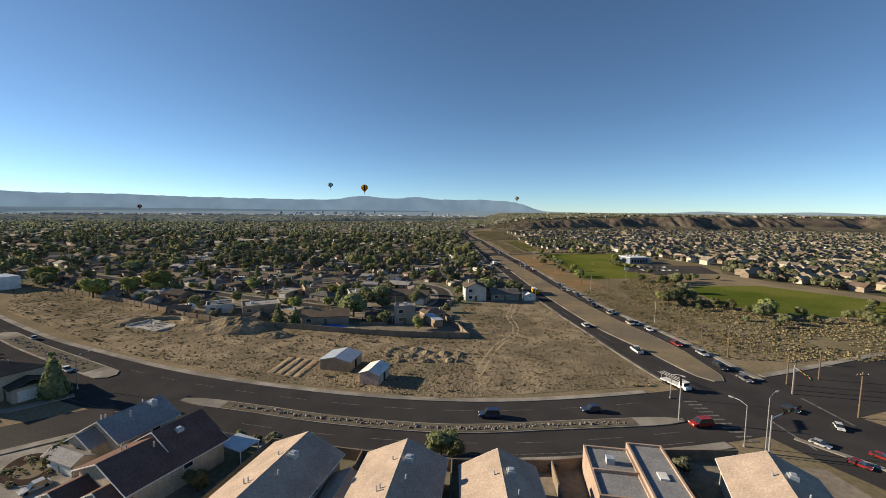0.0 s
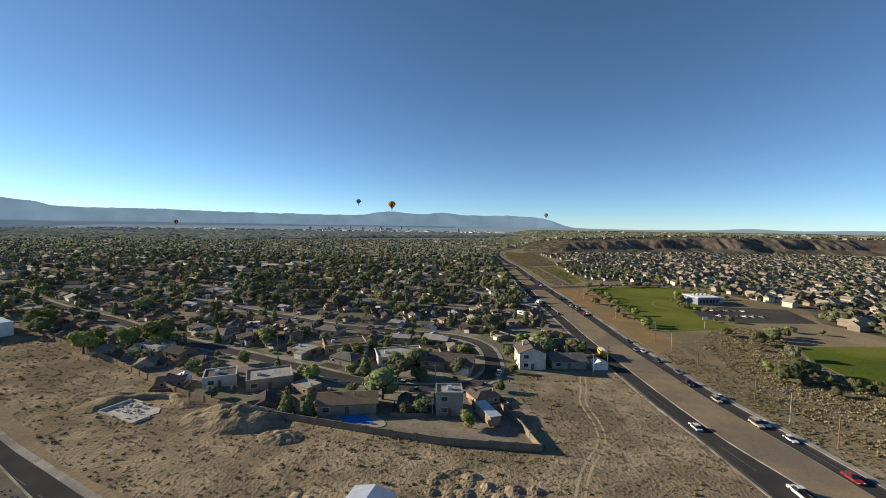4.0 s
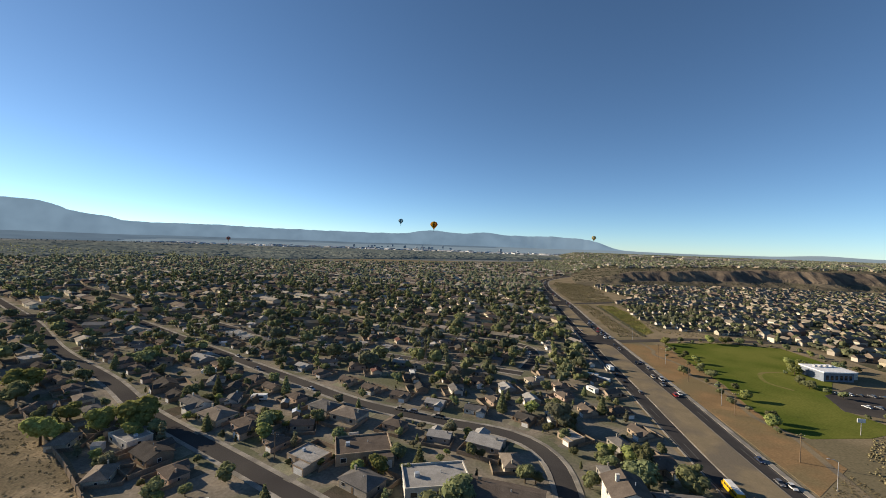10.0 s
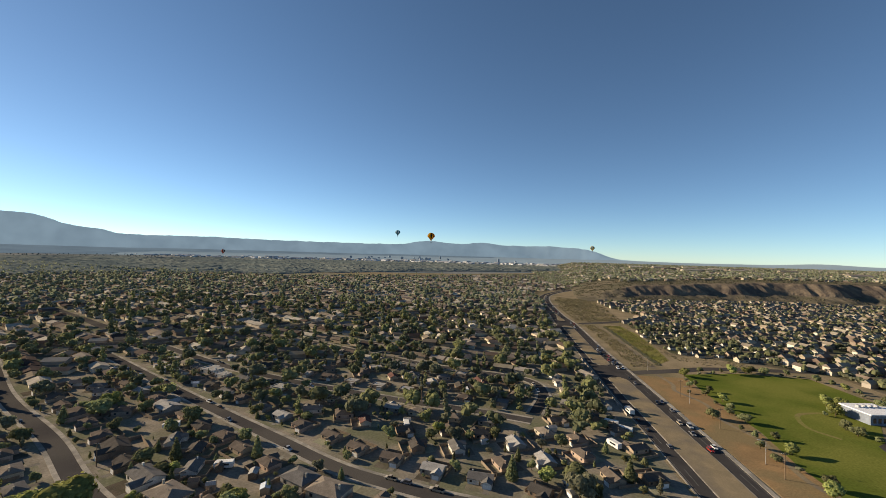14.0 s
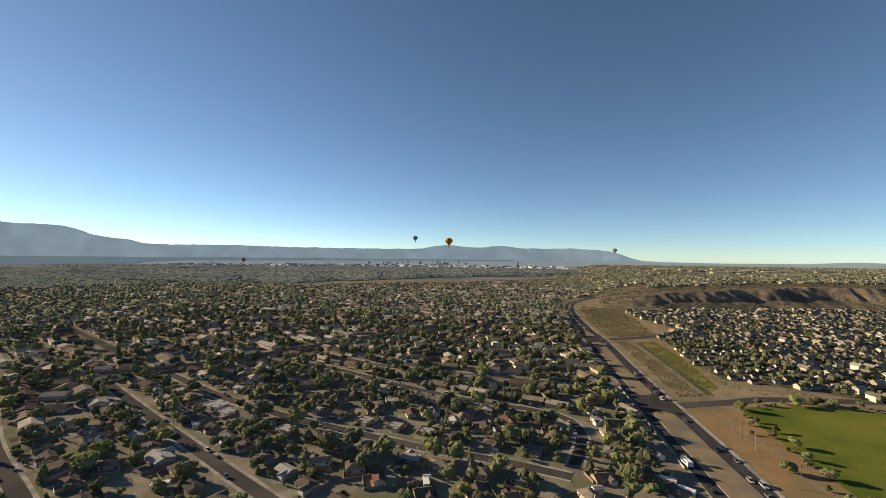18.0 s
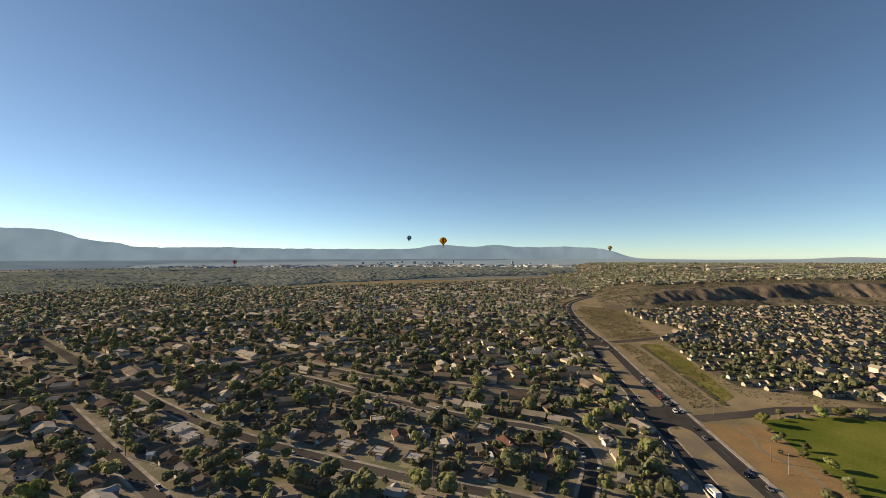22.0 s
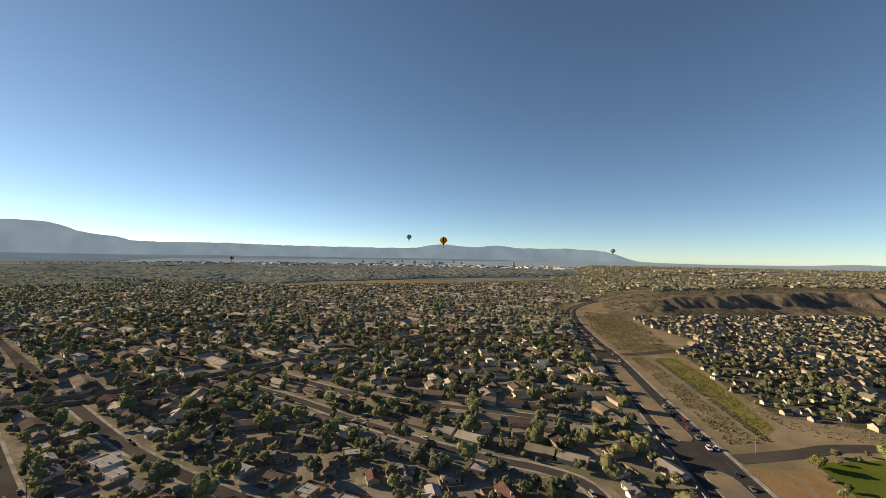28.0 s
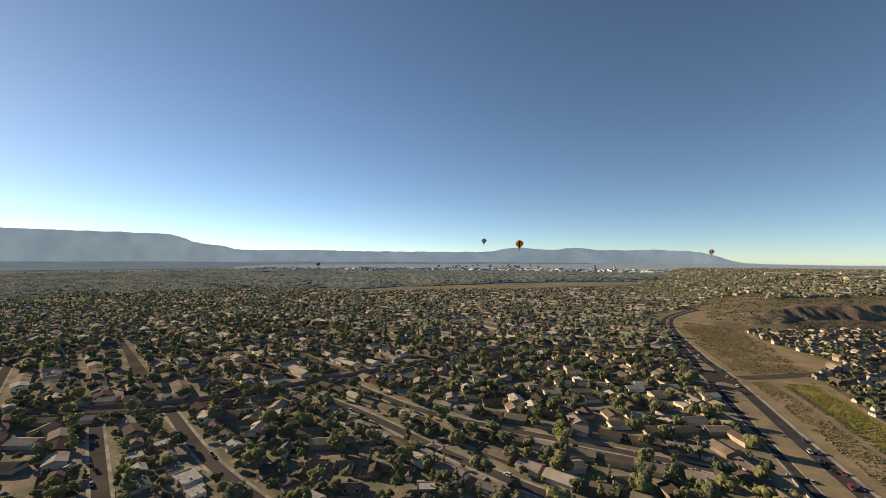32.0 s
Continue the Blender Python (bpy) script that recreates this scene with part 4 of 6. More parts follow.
def wood_mesh(name, spots, quads, size, mats, label, seed, variants=8):
    """Many trees as joined leaf clumps, one object per leaf colour."""
    rng = np.random.default_rng(seed)
    temps = []
    for i in range(variants):
        lobes = crown_lobes(rng, "tall" if i == 7 else "round")
        keep = lobes[:6] if quads > 60 else [(0, 0, 3.1, 2.5), lobes[1]]
        temps.append(np.concatenate([leaf_quads(rng, lobes, quads, size), core_quads(keep, 0.92, 6, 4) if quads > 60 else core_quads(keep[:2 if quads > 14 else 1], 1.0, 6 if quads > 7 else 4, 3 if quads > 7 else 2)]))
    spots = np.array(spots)
    which, colour = rng.integers(0, variants, len(spots)), rng.integers(0, len(mats), len(spots))
    ang = rng.uniform(0, 2 * np.pi, len(spots))
    for c, (m, nm) in enumerate(mats):
        chunks = []
        for v in range(variants):
            sel = np.where((which == v) & (colour == c))[0]
            if not len(sel):
                continue
            T = temps[v][None]
            ca_, sa_ = np.cos(ang[sel])[:, None, None], np.sin(ang[sel])[:, None, None]
            s = spots[sel, 2][:, None, None]
            X = (T[..., 0] * ca_ - T[..., 1] * sa_) * s + spots[sel, 0][:, None, None]
            Y = (T[..., 0] * sa_ + T[..., 1] * ca_) * s + spots[sel, 1][:, None, None]
            zz = spots[sel, 3][:, None, None] if spots.shape[1] > 3 else 0
            chunks.append(np.stack([X, Y, T[..., 2] * s + zz], -1).reshape(-1, 4, 3))
        if chunks:
            tagged(part(name, quads_mesh(name, np.concatenate(chunks)), m), label + nm, "trees", kind="stuff")


# leaf colours of the joined woods
WOOD = [(M_leaf_far, ", dark green"), (mat("far_leaves_light", (0.271, 0.279, 0.13), (0.203, 0.215, 0.103), 0.11, fine=0.6, vary=0.14, island=True, rough=0.8, trans=0.42), ", yellow-green"), (mat("far_leaves_dark", (0.159, 0.17, 0.0989), (0.118, 0.128, 0.0776), 0.11, fine=0.6, vary=0.14, island=True, rough=0.8, trans=0.42), ", deep green"), (mat("far_leaves_grey", (0.198, 0.202, 0.129), (0.151, 0.156, 0.101), 0.11, fine=0.6, vary=0.14, island=True, rough=0.8, trans=0.42), ", grey-green")]
# paler copies for far trees, with distance haze mixed into the leaf colour
HAZE = [(mat("haze_pale_leaves", (0.237, 0.255, 0.168), (0.184, 0.199, 0.137), 0.05, fine=0.2, vary=0.12, island=True, trans=0.4), ", dull green"), (mat("haze_pale_leaves_light", (0.282, 0.296, 0.184), (0.223, 0.237, 0.151), 0.05, fine=0.2, vary=0.12, island=True, trans=0.4), ", light green")]
wood_mesh("yard_trees", NEAR_SPOTS, 110, 0.34, WOOD, "shade trees filling the yards between houses", 21)

# ---- outlying houses and woods ----


def far_houses(name, spots, wall, roof, label, pitch=0.16):
    """Small pitched houses joined into a wall mesh and a roof mesh. Spots: x, y, turn, width, depth."""
    WV, WF, RV, RF = [], [], [], []
    tw = np.array([(0, 1, 5), (0, 5, 4), (1, 2, 6), (1, 6, 5), (2, 3, 7), (2, 7, 6), (3, 0, 4), (3, 4, 7), (4, 8, 7), (5, 6, 9)])
    tr_ = np.array([(0, 1, 3), (0, 3, 2), (2, 3, 5), (2, 5, 4), (0, 2, 4), (1, 5, 3)])
    for k, (x, y, t, w, d, h, *zz) in enumerate(spots):
        z0 = zz[0] if zz else 0
        a, b, e = w / 2, d / 2, 0.5
        rise = d * pitch
        V = np.array([(-a, -b, 0), (a, -b, 0), (a, b, 0), (-a, b, 0), (-a, -b, h), (a, -b, h), (a, b, h), (-a, b, h), (-a, 0, h + rise), (a, 0, h + rise)])
        Rr = np.array([(-a - e, -b - e, h - .15), (a + e, -b - e, h - .15), (-a - e, 0, h + rise + .1), (a + e, 0, h + rise + .1), (-a - e, b + e, h - .15), (a + e, b + e, h - .15)])
        c, s = math.cos(t), math.sin(t)
        M = np.array([[c, s, 0], [-s, c, 0], [0, 0, 1]])
        WV.append(V @ M + (x, y, z0))
        RV.append(Rr @ M + (x, y, z0))
        WF.append(tw + 10 * k)
        RF.append(tr_ + 6 * k)
    tagged(part(name + "_walls", indexed_mesh(name, np.concatenate(WV), np.concatenate(WF)), wall), label + ", walls", "houses", kind="stuff")
    tagged(part(name + "_roofs", indexed_mesh(name, np.concatenate(RV), np.concatenate(RF)), roof), label + ", roofs", "houses", kind="stuff")


M_fwall = mat("far_walls", (0.33, 0.28, 0.21), (0.26, 0.215, 0.165), 0.02, vary=0.5, island=True)
M_fwall2 = mat("far_walls_pale", (0.672, 0.605, 0.482), (0.56, 0.47, 0.358), 0.02, vary=0.3, island=True)
M_froof = mat("far_roofs", (0.175, 0.14, 0.11), (0.13, 0.108, 0.09), 0.02, vary=0.6, island=True)
M_froof2 = mat("far_roofs_pale", (0.29, 0.255, 0.22), (0.22, 0.195, 0.17), 0.02, vary=0.6, island=True)
LEFT_FAR = [(-2700, 900), (-1500, 500), (-430, 290), (-330, 335), (-278, 385), (-205, 475), (-110, 592), (34, 645), (34, 760), (20, 900), (40, 960), (120, 1060), (300, 1230), (330, 1480), (60, 1640), (-330, 1330), (-640, 1110), (-1500, 1200), (-2700, 1500)]
RIGHT_FAR = [(108, 432), (104, 470), (112, 590), (150, 640), (128, 720), (125, 800), (240, 850), (420, 905), (700, 905), (1300, 800), (1300, 120), (420, 150), (212, 190), (190, 232), (182, 262), (205, 300), (192, 345), (190, 395), (150, 418)]
structure("ground_slope", quick_mesh("ground_slope", *slab_data(RIGHT_FAR, -0.2, 0.025)), mat("shaded_yards", (0.15, 0.128, 0.094), (0.10, 0.09, 0.068), 0.08, fine=0.8, c=(0.07, 0.075, 0.045), cscale=0.04), "bare yards and lanes below the mesa", "ground")


def rows_of_houses(poly, ux, uy, rng, gap_a, gap_b, pitch, keep, size, box):
    out, lanes = [], []
    px, py = -uy, ux
    v, k = -2500.0, 0
    while v < 2500:
        u = -2500.0
        while u < 2500:
            x, y = u * ux + v * px, u * uy + v * py
            if box[0] < x < box[1] and box[2] < y < box[3] and rng.random() < keep and inside(x, y, poly):
                w = rng.uniform(*size)
                out.append((x + rng.uniform(-1.5, 1.5), y + rng.uniform(-1.5, 1.5), math.atan2(uy, ux) + rng.choice((0, 0, math.pi / 2) if size[0] > 10 else (0, 0, 0, 0, math.pi / 2)) + rng.uniform(-.1, .1), w, w * rng.uniform(0.6, 0.78), rng.choice((2.8, 2.9, 3.1)) if size[0] > 10 else rng.choice((2.6, 2.8, 3.6))))
            u += pitch * rng.uniform(0.92, 1.1)
        v += gap_a if k % 2 else gap_b
        if k % 2 == 0:
            lanes.append(v - gap_b / 2)
        k += 1
    return out, lanes


def outlying():
    rng = random.Random(31)
    left, lanes = rows_of_houses(LEFT_FAR, 0.905, -0.425, rng, 15, 23, 14, 0.88, (10.1, 12.5), (-1700, 340, 280, 1650))
    left = [h for h in left if not on_road(h[0], h[1], 8)]
    left += FAR_YARD
    half = len(left) // 2
    rng.shuffle(left)
    far_houses("outlying_houses", left[:half], M_fwall, M_froof, "low stucco houses across the valley suburb")
    far_houses("outlying_houses_pale", left[half:], M_fwall2, M_froof2, "pale stucco houses across the valley suburb")
    z = 0.012
    for v in lanes[20:]:
        pts = [(u * 0.905 + v * 0.425, -u * 0.425 + v * 0.905) for u in range(-1500, 1500, 12)]
        pts = [p for p in pts if inside(*p, LEFT_FAR)]
        if len(pts) > 6:
            structure("road_suburb_%d" % round(v), quick_mesh("road_suburb", *ribbon_data(np.array(pts), -2.8, 2.8, z + 0.01)), M_asphalt_old, "grey asphalt suburb street", "road")
    right, _ = rows_of_houses(RIGHT_FAR, 0.95, 0.31, rng, 9.2, 15.0, 8.8, 0.74, (5.4, 7.0), (100, 1300, 130, 930))
    near = [r for r in right if r[0] < 175 and r[1] < 560]
    rest = [r for r in right if r not in near]
    for i, (x, y, t, w, d, h) in enumerate(near[:110]):
        place_house(rng.choice((20, 21, 22, 23, 20, 21)), x, y, math.degrees(t) + 180 * rng.randrange(2))
    rest += near[110:]
    rng.shuffle(rest)
    half = len(rest) // 2
    far_houses("slope_houses", rest[:half], mat("slope_walls", (0.5, 0.455, 0.38), (0.41, 0.365, 0.3), 0.02, vary=0.35, island=True), mat("slope_roofs", (0.22, 0.19, 0.155), (0.17, 0.145, 0.12), 0.02, vary=0.5, island=True), "cream stucco houses packed below the mesa", 0.36)
    far_houses("slope_houses_tan", rest[half:], mat("slope_walls_tan", (0.34, 0.28, 0.215), (0.28, 0.23, 0.18), 0.02, vary=0.6, island=True), mat("slope_roofs_brown", (0.23, 0.18, 0.14), (0.18, 0.14, 0.11), 0.02, vary=0.5, island=True), "tan stucco houses packed below the mesa", 0.36)
    spots, fars, gaps = [], [], Spacing()
    for k in range(60000):
        u = rng.random()
        x, y = rng.uniform(-1800, 340), rng.uniform(280, 1640)
        if not inside(x, y, LEFT_FAR) or noise.noise((x / 45, y / 45, 7)) < rng.uniform(-0.5, 0.55):
            continue
        s = rng.choice((0.5, 0.65, 0.8, 0.95, 1.15, 1.35, 1.6))
        if (y > 1000 and x > -700 and rng.random() < 0.45) or (y < 700 and on_road(x, y, 2.2 * s + 2.5)):
            continue
        if gaps.take(x, y, 2.45 * s + 0.3):
            (spots if y < 620 and x > -520 else fars).append((x, y, s))
    rs = []
    for k in range(26000):
        x, y = rng.uniform(100, 1100), rng.uniform(140, 930)
        if inside(x, y, RIGHT_FAR) and noise.noise((x / 30, y / 30, 4)) > rng.uniform(-0.6, 0.5):
            rs.append((x, y, rng.uniform(0.5, 1.0)))
    wood_mesh("suburb_trees", spots, 64, 0.42, WOOD, "shade trees over the suburb", 5)
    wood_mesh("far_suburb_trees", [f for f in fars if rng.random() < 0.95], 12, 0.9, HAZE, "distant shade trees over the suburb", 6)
    rs += [(x - rng.uniform(4.5, 6.5), y + rng.uniform(-4, 3), rng.uniform(0.35, 0.7)) for x, y, *_ in right if rng.random() < 0.42]
    wood_mesh("slope_trees", rs, 10, 0.8, WOOD[::2] + WOOD[3:], "dark trees among the houses below the mesa", 8)


outlying()

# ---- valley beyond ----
# floor and canopy shifted to pale blue-grey: distance haze put into their colours
M_valley = mat("hazed_valley_floor", (0.15, 0.17, 0.175), (0.11, 0.128, 0.135), 0.006, fine=0.05, c=(0.2, 0.205, 0.2), cscale=0.0022)
M_bosque = mat("hazed_canopy", (0.14, 0.165, 0.155), (0.105, 0.128, 0.127), 0.012, fine=0.12, c=(0.17, 0.185, 0.165), cscale=0.004, rough=1.0)
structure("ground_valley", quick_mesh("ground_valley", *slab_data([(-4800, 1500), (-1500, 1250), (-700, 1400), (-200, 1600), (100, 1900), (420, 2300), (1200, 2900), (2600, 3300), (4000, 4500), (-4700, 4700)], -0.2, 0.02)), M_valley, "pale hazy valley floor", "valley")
# open land before the woods
structure("ground_open", quick_mesh("ground_open", *slab_data([(-620, 1010), (-200, 1105), (60, 1015), (130, 1060), (330, 1240), (420, 1500), (120, 1850), (-380, 1330)], -0.2, 0.018)), mat("open_land", (0.15, 0.14, 0.112), (0.105, 0.102, 0.08), 0.02, fine=0.2, c=(0.085, 0.09, 0.066), cscale=0.008), "open tan land before the riverside woods", "ground")


def bosque():
    """A broad belt of riverside woods as one uneven canopy."""
    bs, V = np.linspace(-72, 20, 300), []
    nr = 100
    for b in bs:
        r0 = 1230 + 620 * max(0, (b + 32) / 36) ** 1.3 + 60 * noise.noise((b / 5, 0, 4))
        r1 = 2950 + 160 * noise.noise((b / 7, 3, 4))
        for j in range(nr):
            r = r0 + (r1 - r0) * (j / (nr - 1)) ** 1.25
            x, y = r * math.sin(radians(b)) - 29, 187 + r * math.cos(radians(b))
            gap = noise.noise((x / 420, y / 110, 9)) + 0.25 * noise.noise((x / 60, y / 40, 5))
            h = (6.5 + 4.0 * noise.noise((x / 26, y / 26, 2)) + 3.0 * noise.noise((x / 11, y / 11, 6))) * min(1, 0.25 + j / 9) if gap > -0.42 else 0.8
            V.append((x, y, h if 0 < j < nr - 1 else -0.6))
    me = indexed_mesh("riverside_woods", V, [((i + 1) * nr + j, (i + 1) * nr + j + 1, i * nr + j + 1, i * nr + j) for i in range(len(bs) - 1) for j in range(nr - 1)])
    tagged(part("riverside_woods", me, M_bosque), "belt of riverside woods across the valley, dull green with painted haze", "woods", kind="stuff")


bosque()


def plateau_things():
    rng = random.Random(52)
    trees, houses = [], []
    for k in range(34000):
        x, y = 90 + 3200 * rng.random() ** 1.5, 1050 + 2350 * rng.random() ** 1.4
        h, q, left = mesa_height(x, y)
        if q < 1 or (left < 1 and y < 1180) or mesa_height(x, y - 110)[1] < 1 or noise.noise((x / 130, y / 130, 3)) < rng.uniform(-0.8, 0.35):
            continue
        if k % 5:
            trees.append((x, y, rng.uniform(0.7, 1.5), h - 0.5))
        else:
            w = rng.uniform(9, 15)
            houses.append((x, y, rng.uniform(0, 3.1), w, w * 0.7, rng.uniform(3, 4.5), h))
    for k in range(14):
        x, y = rng.uniform(300, 1500), rng.uniform(1500, 2300)
        houses.append((x, y, rng.uniform(-.2, .2), rng.uniform(40, 80), 24, 7, mesa_height(x, y)[0]))
    brush = []
    for k in range(9000):
        x, y = rng.uniform(85, 720), rng.uniform(840, 1160)
        h, q, left = mesa_height(x, y)
        if h > 0.3 and (q < 0.4 or q > 0.97 or left < 0.8) and noise.noise((x / 25, y / 25, 1)) > rng.uniform(-0.4, 0.4):
            s = rng.uniform(0.16, 0.36)
            brush.append((x, y, s, h - 1.8 * s))
    wood_mesh("mesa_brush", brush, 8, 1.7, [(mat("brush_leaves", (0.12, 0.115, 0.075), (0.09, 0.088, 0.058), 0.05, fine=0.5, vary=0.2, island=True), "")], "dark desert brush on the mesa", 71, 4)
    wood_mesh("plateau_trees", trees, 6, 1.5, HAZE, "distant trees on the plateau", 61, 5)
    far_houses("plateau_houses", houses, M_fwall, M_froof2, "distant houses on the plateau")


plateau_things()


def valley_things():
    rng = random.Random(77)
    # leaf colours greyed and paled to carry the valley haze
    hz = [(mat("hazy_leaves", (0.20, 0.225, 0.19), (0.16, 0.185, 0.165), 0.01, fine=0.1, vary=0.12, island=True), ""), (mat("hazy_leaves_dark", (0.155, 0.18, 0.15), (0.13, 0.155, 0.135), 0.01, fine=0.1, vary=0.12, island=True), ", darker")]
    fars = []
    for k in range(2600):
        y = rng.uniform(1050, 4100)
        x = rng.uniform(-3000, 200 + (y - 1000) * 0.5)
        if math.hypot(x, y) > 3050:
            fars.append((x, y, rng.uniform(0.5, 0.9)))
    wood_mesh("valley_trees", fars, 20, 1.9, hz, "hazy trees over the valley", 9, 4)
    spots = [(x, rng.uniform(2700, 4200), rng.uniform(0, 3), rng.uniform(14, 70), rng.uniform(12, 40), rng.uniform(3, 7)) for x in [rng.uniform(-3600, 1500) for _ in range(700)]]
    spots = [s for s in spots if 3000 < math.hypot(s[0], s[1]) < 4250]
    # wall and roof colours also hold the haze, bleached towards grey
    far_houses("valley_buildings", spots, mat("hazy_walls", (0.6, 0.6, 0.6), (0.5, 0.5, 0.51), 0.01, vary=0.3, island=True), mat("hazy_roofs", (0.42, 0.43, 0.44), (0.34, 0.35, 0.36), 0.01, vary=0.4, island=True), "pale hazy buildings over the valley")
    for k in range(26):
        b = radians(rng.gauss(-13, 4.5))
        r = rng.uniform(3900, 4200)
        w, h = rng.uniform(10, 22), rng.choice((8, 10, 12, 14, 16, 20, 26))
        root = new("city_tower")
        # tower colours are blue-grey with haze painted in
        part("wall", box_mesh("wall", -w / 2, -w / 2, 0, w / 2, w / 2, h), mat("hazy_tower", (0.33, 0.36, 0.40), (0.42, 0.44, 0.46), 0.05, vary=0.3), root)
        for j in range(int(h // 5)):
            part("window_band", box_mesh("window_band", -w / 2 + 1, -w / 2 - 0.4, 3 + 5 * j, w / 2 - 1, -w / 2, 5 + 5 * j), mat("hazy_window", (0.2, 0.23, 0.27), None, 0.1), root)
        part("roof", box_mesh("roof", -w / 4, -w / 4, h, w / 4, w / 4, h + 3), mat("hazy_tower", (1, 1, 1)), root)
        root.matrix_basis = pose(r * math.sin(b), 150 + r * math.cos(b), max(0, (r - 3800) / 800 * 38), 0, 0, rng.uniform(0, 20))
        tagged(root, "hazy grey high-rise in the distant city centre", "tower", "city towers")


valley_things()

# ---- avenue, junction and markings ----


def sub_line(L, x0, x1):
    return np.array([p for p in L if x0 <= p[0] <= x1])


def junction():
    far = sub_line(arterial, -240, 50)
    structure("pavement_arterial_far", quick_mesh("pavement", *ribbon_data(far, -10.9, -9.4, -0.1, 0.14)), M_concrete, "pale concrete kerb and pavement round the vacant lot", "pavement")
    structure("pavement_arterial_near", quick_mesh("pavement", *ribbon_data(sub_line(arterial, -56, 46), 9.4, 11.2, -0.1, 0.14)), M_concrete, "concrete pavement behind the houses", "pavement")
    structure("pavement_arterial_east", quick_mesh("pavement", *ribbon_data(sub_line(arterial, 76, 230), -11, -9.2, -0.1, 0.14)), M_concrete, "concrete kerb east of the junction", "pavement")
    mid = smooth_line([(-52, 78.6), (-36, 75), (-19, 71), (2, 68.5), (23, 70.2), (45, 72.3)], 3)
    west = smooth_line([(-134, 121), (-115, 110), (-95, 99.6), (-80, 92), (-75, 89.5)], 3)
    for nm, L, w in (("median_avenue", mid, 1.5), ("median_avenue_west", west, 2.6)):
        n = normals(L)
        s = np.linspace(0, 1, len(L))
        half = w * np.minimum(1, np.minimum(s, 1 - s) * 16 + 0.12) ** 0.5
        V = [(*(p + q * h), z) for z in (0.19, -0.1) for p, q, h in zip(L, n, half)] + [(*(p - q * h), z) for z in (0.19, -0.1) for p, q, h in zip(L, n, half)]
        k = len(L)
        Fs = []
        for i in range(k - 1):
            Fs += [(i + 1, i, 2 * k + i, 2 * k + i + 1), (i, i + 1, k + i + 1, k + i), (2 * k + i + 1, 2 * k + i, 3 * k + i, 3 * k + i + 1)]
        structure(nm, quick_mesh(nm, V, Fs), M_concrete, "raised concrete median with gravel", "median")
        structure(nm + "_gravel", quick_mesh(nm, *ribbon_data(L[3:-3], -w * 0.84, w * 0.84, 0.2, 0.24)), mat("grey_gravel", (0.155, 0.138, 0.105), (0.115, 0.105, 0.082), 0.5, fine=5), "tan gravel bed on the median", "median")
        rng = random.Random(len(nm))
        stones = []
        for i in range(420 if nm == "median_avenue" else 160):
            p = L[rng.randrange(4, len(L) - 4)] + np.array([rng.uniform(-1.5, 1.5), rng.uniform(-.8, .8) * w * 0.45])
            r = rng.uniform(0.07, 0.2) * rng.choice((1, 1, 1, 1.6))
            stones.append(tube_data((p[0], p[1], 0.2), (p[0] + rng.uniform(-.1, .1), p[1], 0.24 + r), r, r * 0.5, 5))
        tagged(part(nm + "_rocks", quick_mesh(nm, *joined(*stones)), mat("landscape_rock", (0.30, 0.265, 0.23), (0.2, 0.175, 0.165), 0.8, vary=0.4, island=True)), "pale landscape rocks along the median", "rocks", kind="stuff")
    bars = [box_data(-1.4, -0.25, 0, 1.4, 0.25, 0.006)]
    for i in range(11):
        x, y = 50.8 + 0.15 * i, 80.0 - 1.45 * i
        structure("trim_crossing_%d" % i, quick_mesh("crossing_bar", *joined(*bars)), M_paint, "worn white crossing bar", "road marking").matrix_basis = pose(x, y, 0.05, 0, 0, 3)
    # lane lines
    for off, nm in ((-5.9, "a"), (5.2, "b"), (8.4, "c")):
        L = sub_line(arterial, -230, 46)
        n = normals(L)
        pcs = [ribbon_data(L[i:i + 2], off - 0.06, off + 0.06, 0.036) for i in range(0, len(L) - 2, 2 if nm != "c" else 1)]
        structure("trim_lane_" + nm, quick_mesh("lane", *joined(*pcs)), M_paint, "worn white lane line", "road marking")
    lanes = (((EDGE_W + MED_W) / 2, "a", 3), ((EDGE_E + MED_E) / 2, "b", 3), (EDGE_W + 0.6, "c", 1), (EDGE_E - 0.6, "d", 1))
    for off, nm, st in lanes:
        pcs = [ribbon_data(highway[i:i + 2], off[i:i + 2] - 0.08, off[i:i + 2] + 0.08, 0.032) for i in range(HN, len(highway) - 2, st)]
        structure("trim_highway_" + nm, quick_mesh("lane", *joined(*pcs)), M_paint, "white highway lane line", "road marking")
    structure("pavement_highway_west", quick_mesh("pavement", *ribbon_data(highway[HN:], EDGE_W[HN:] - 0.6, EDGE_W[HN:], -0.1, 0.14)), M_concrete, "concrete kerb of the highway", "pavement")
    structure("trim_stop", quick_mesh("stop_line", *joined(box_data(61, 63, 0.045, 61.4, 73, 0.05), box_data(75, 71, 0.045, 75.5, 82, 0.05))), M_paint, "white stop lines at the junction", "road marking")
    structure("median_highway_south", quick_mesh("median", *ribbon_data(smooth_line([(60.5, 66.5), (67, 58), (76, 45), (84, 32)], 3), -0.5, 0.5, -0.1, 0.18)), M_concrete, "narrow concrete median", "median")
    structure("road_side", quick_mesh("road_side", *ribbon_data(smooth_line([(-61, 72.5), (-71, 65.5), (-83, 57), (-100, 45)], 3), -5, 5, 0.045)), M_asphalt_old, "shaded asphalt side street", "road")
    structure("pavement_side", quick_mesh("pavement", *ribbon_data(smooth_line([(-75, 80), (-82, 73), (-92, 66), (-104, 58)], 3), -1, 1, -0.1, 0.15)), M_concrete, "concrete pavement of the side street", "pavement")
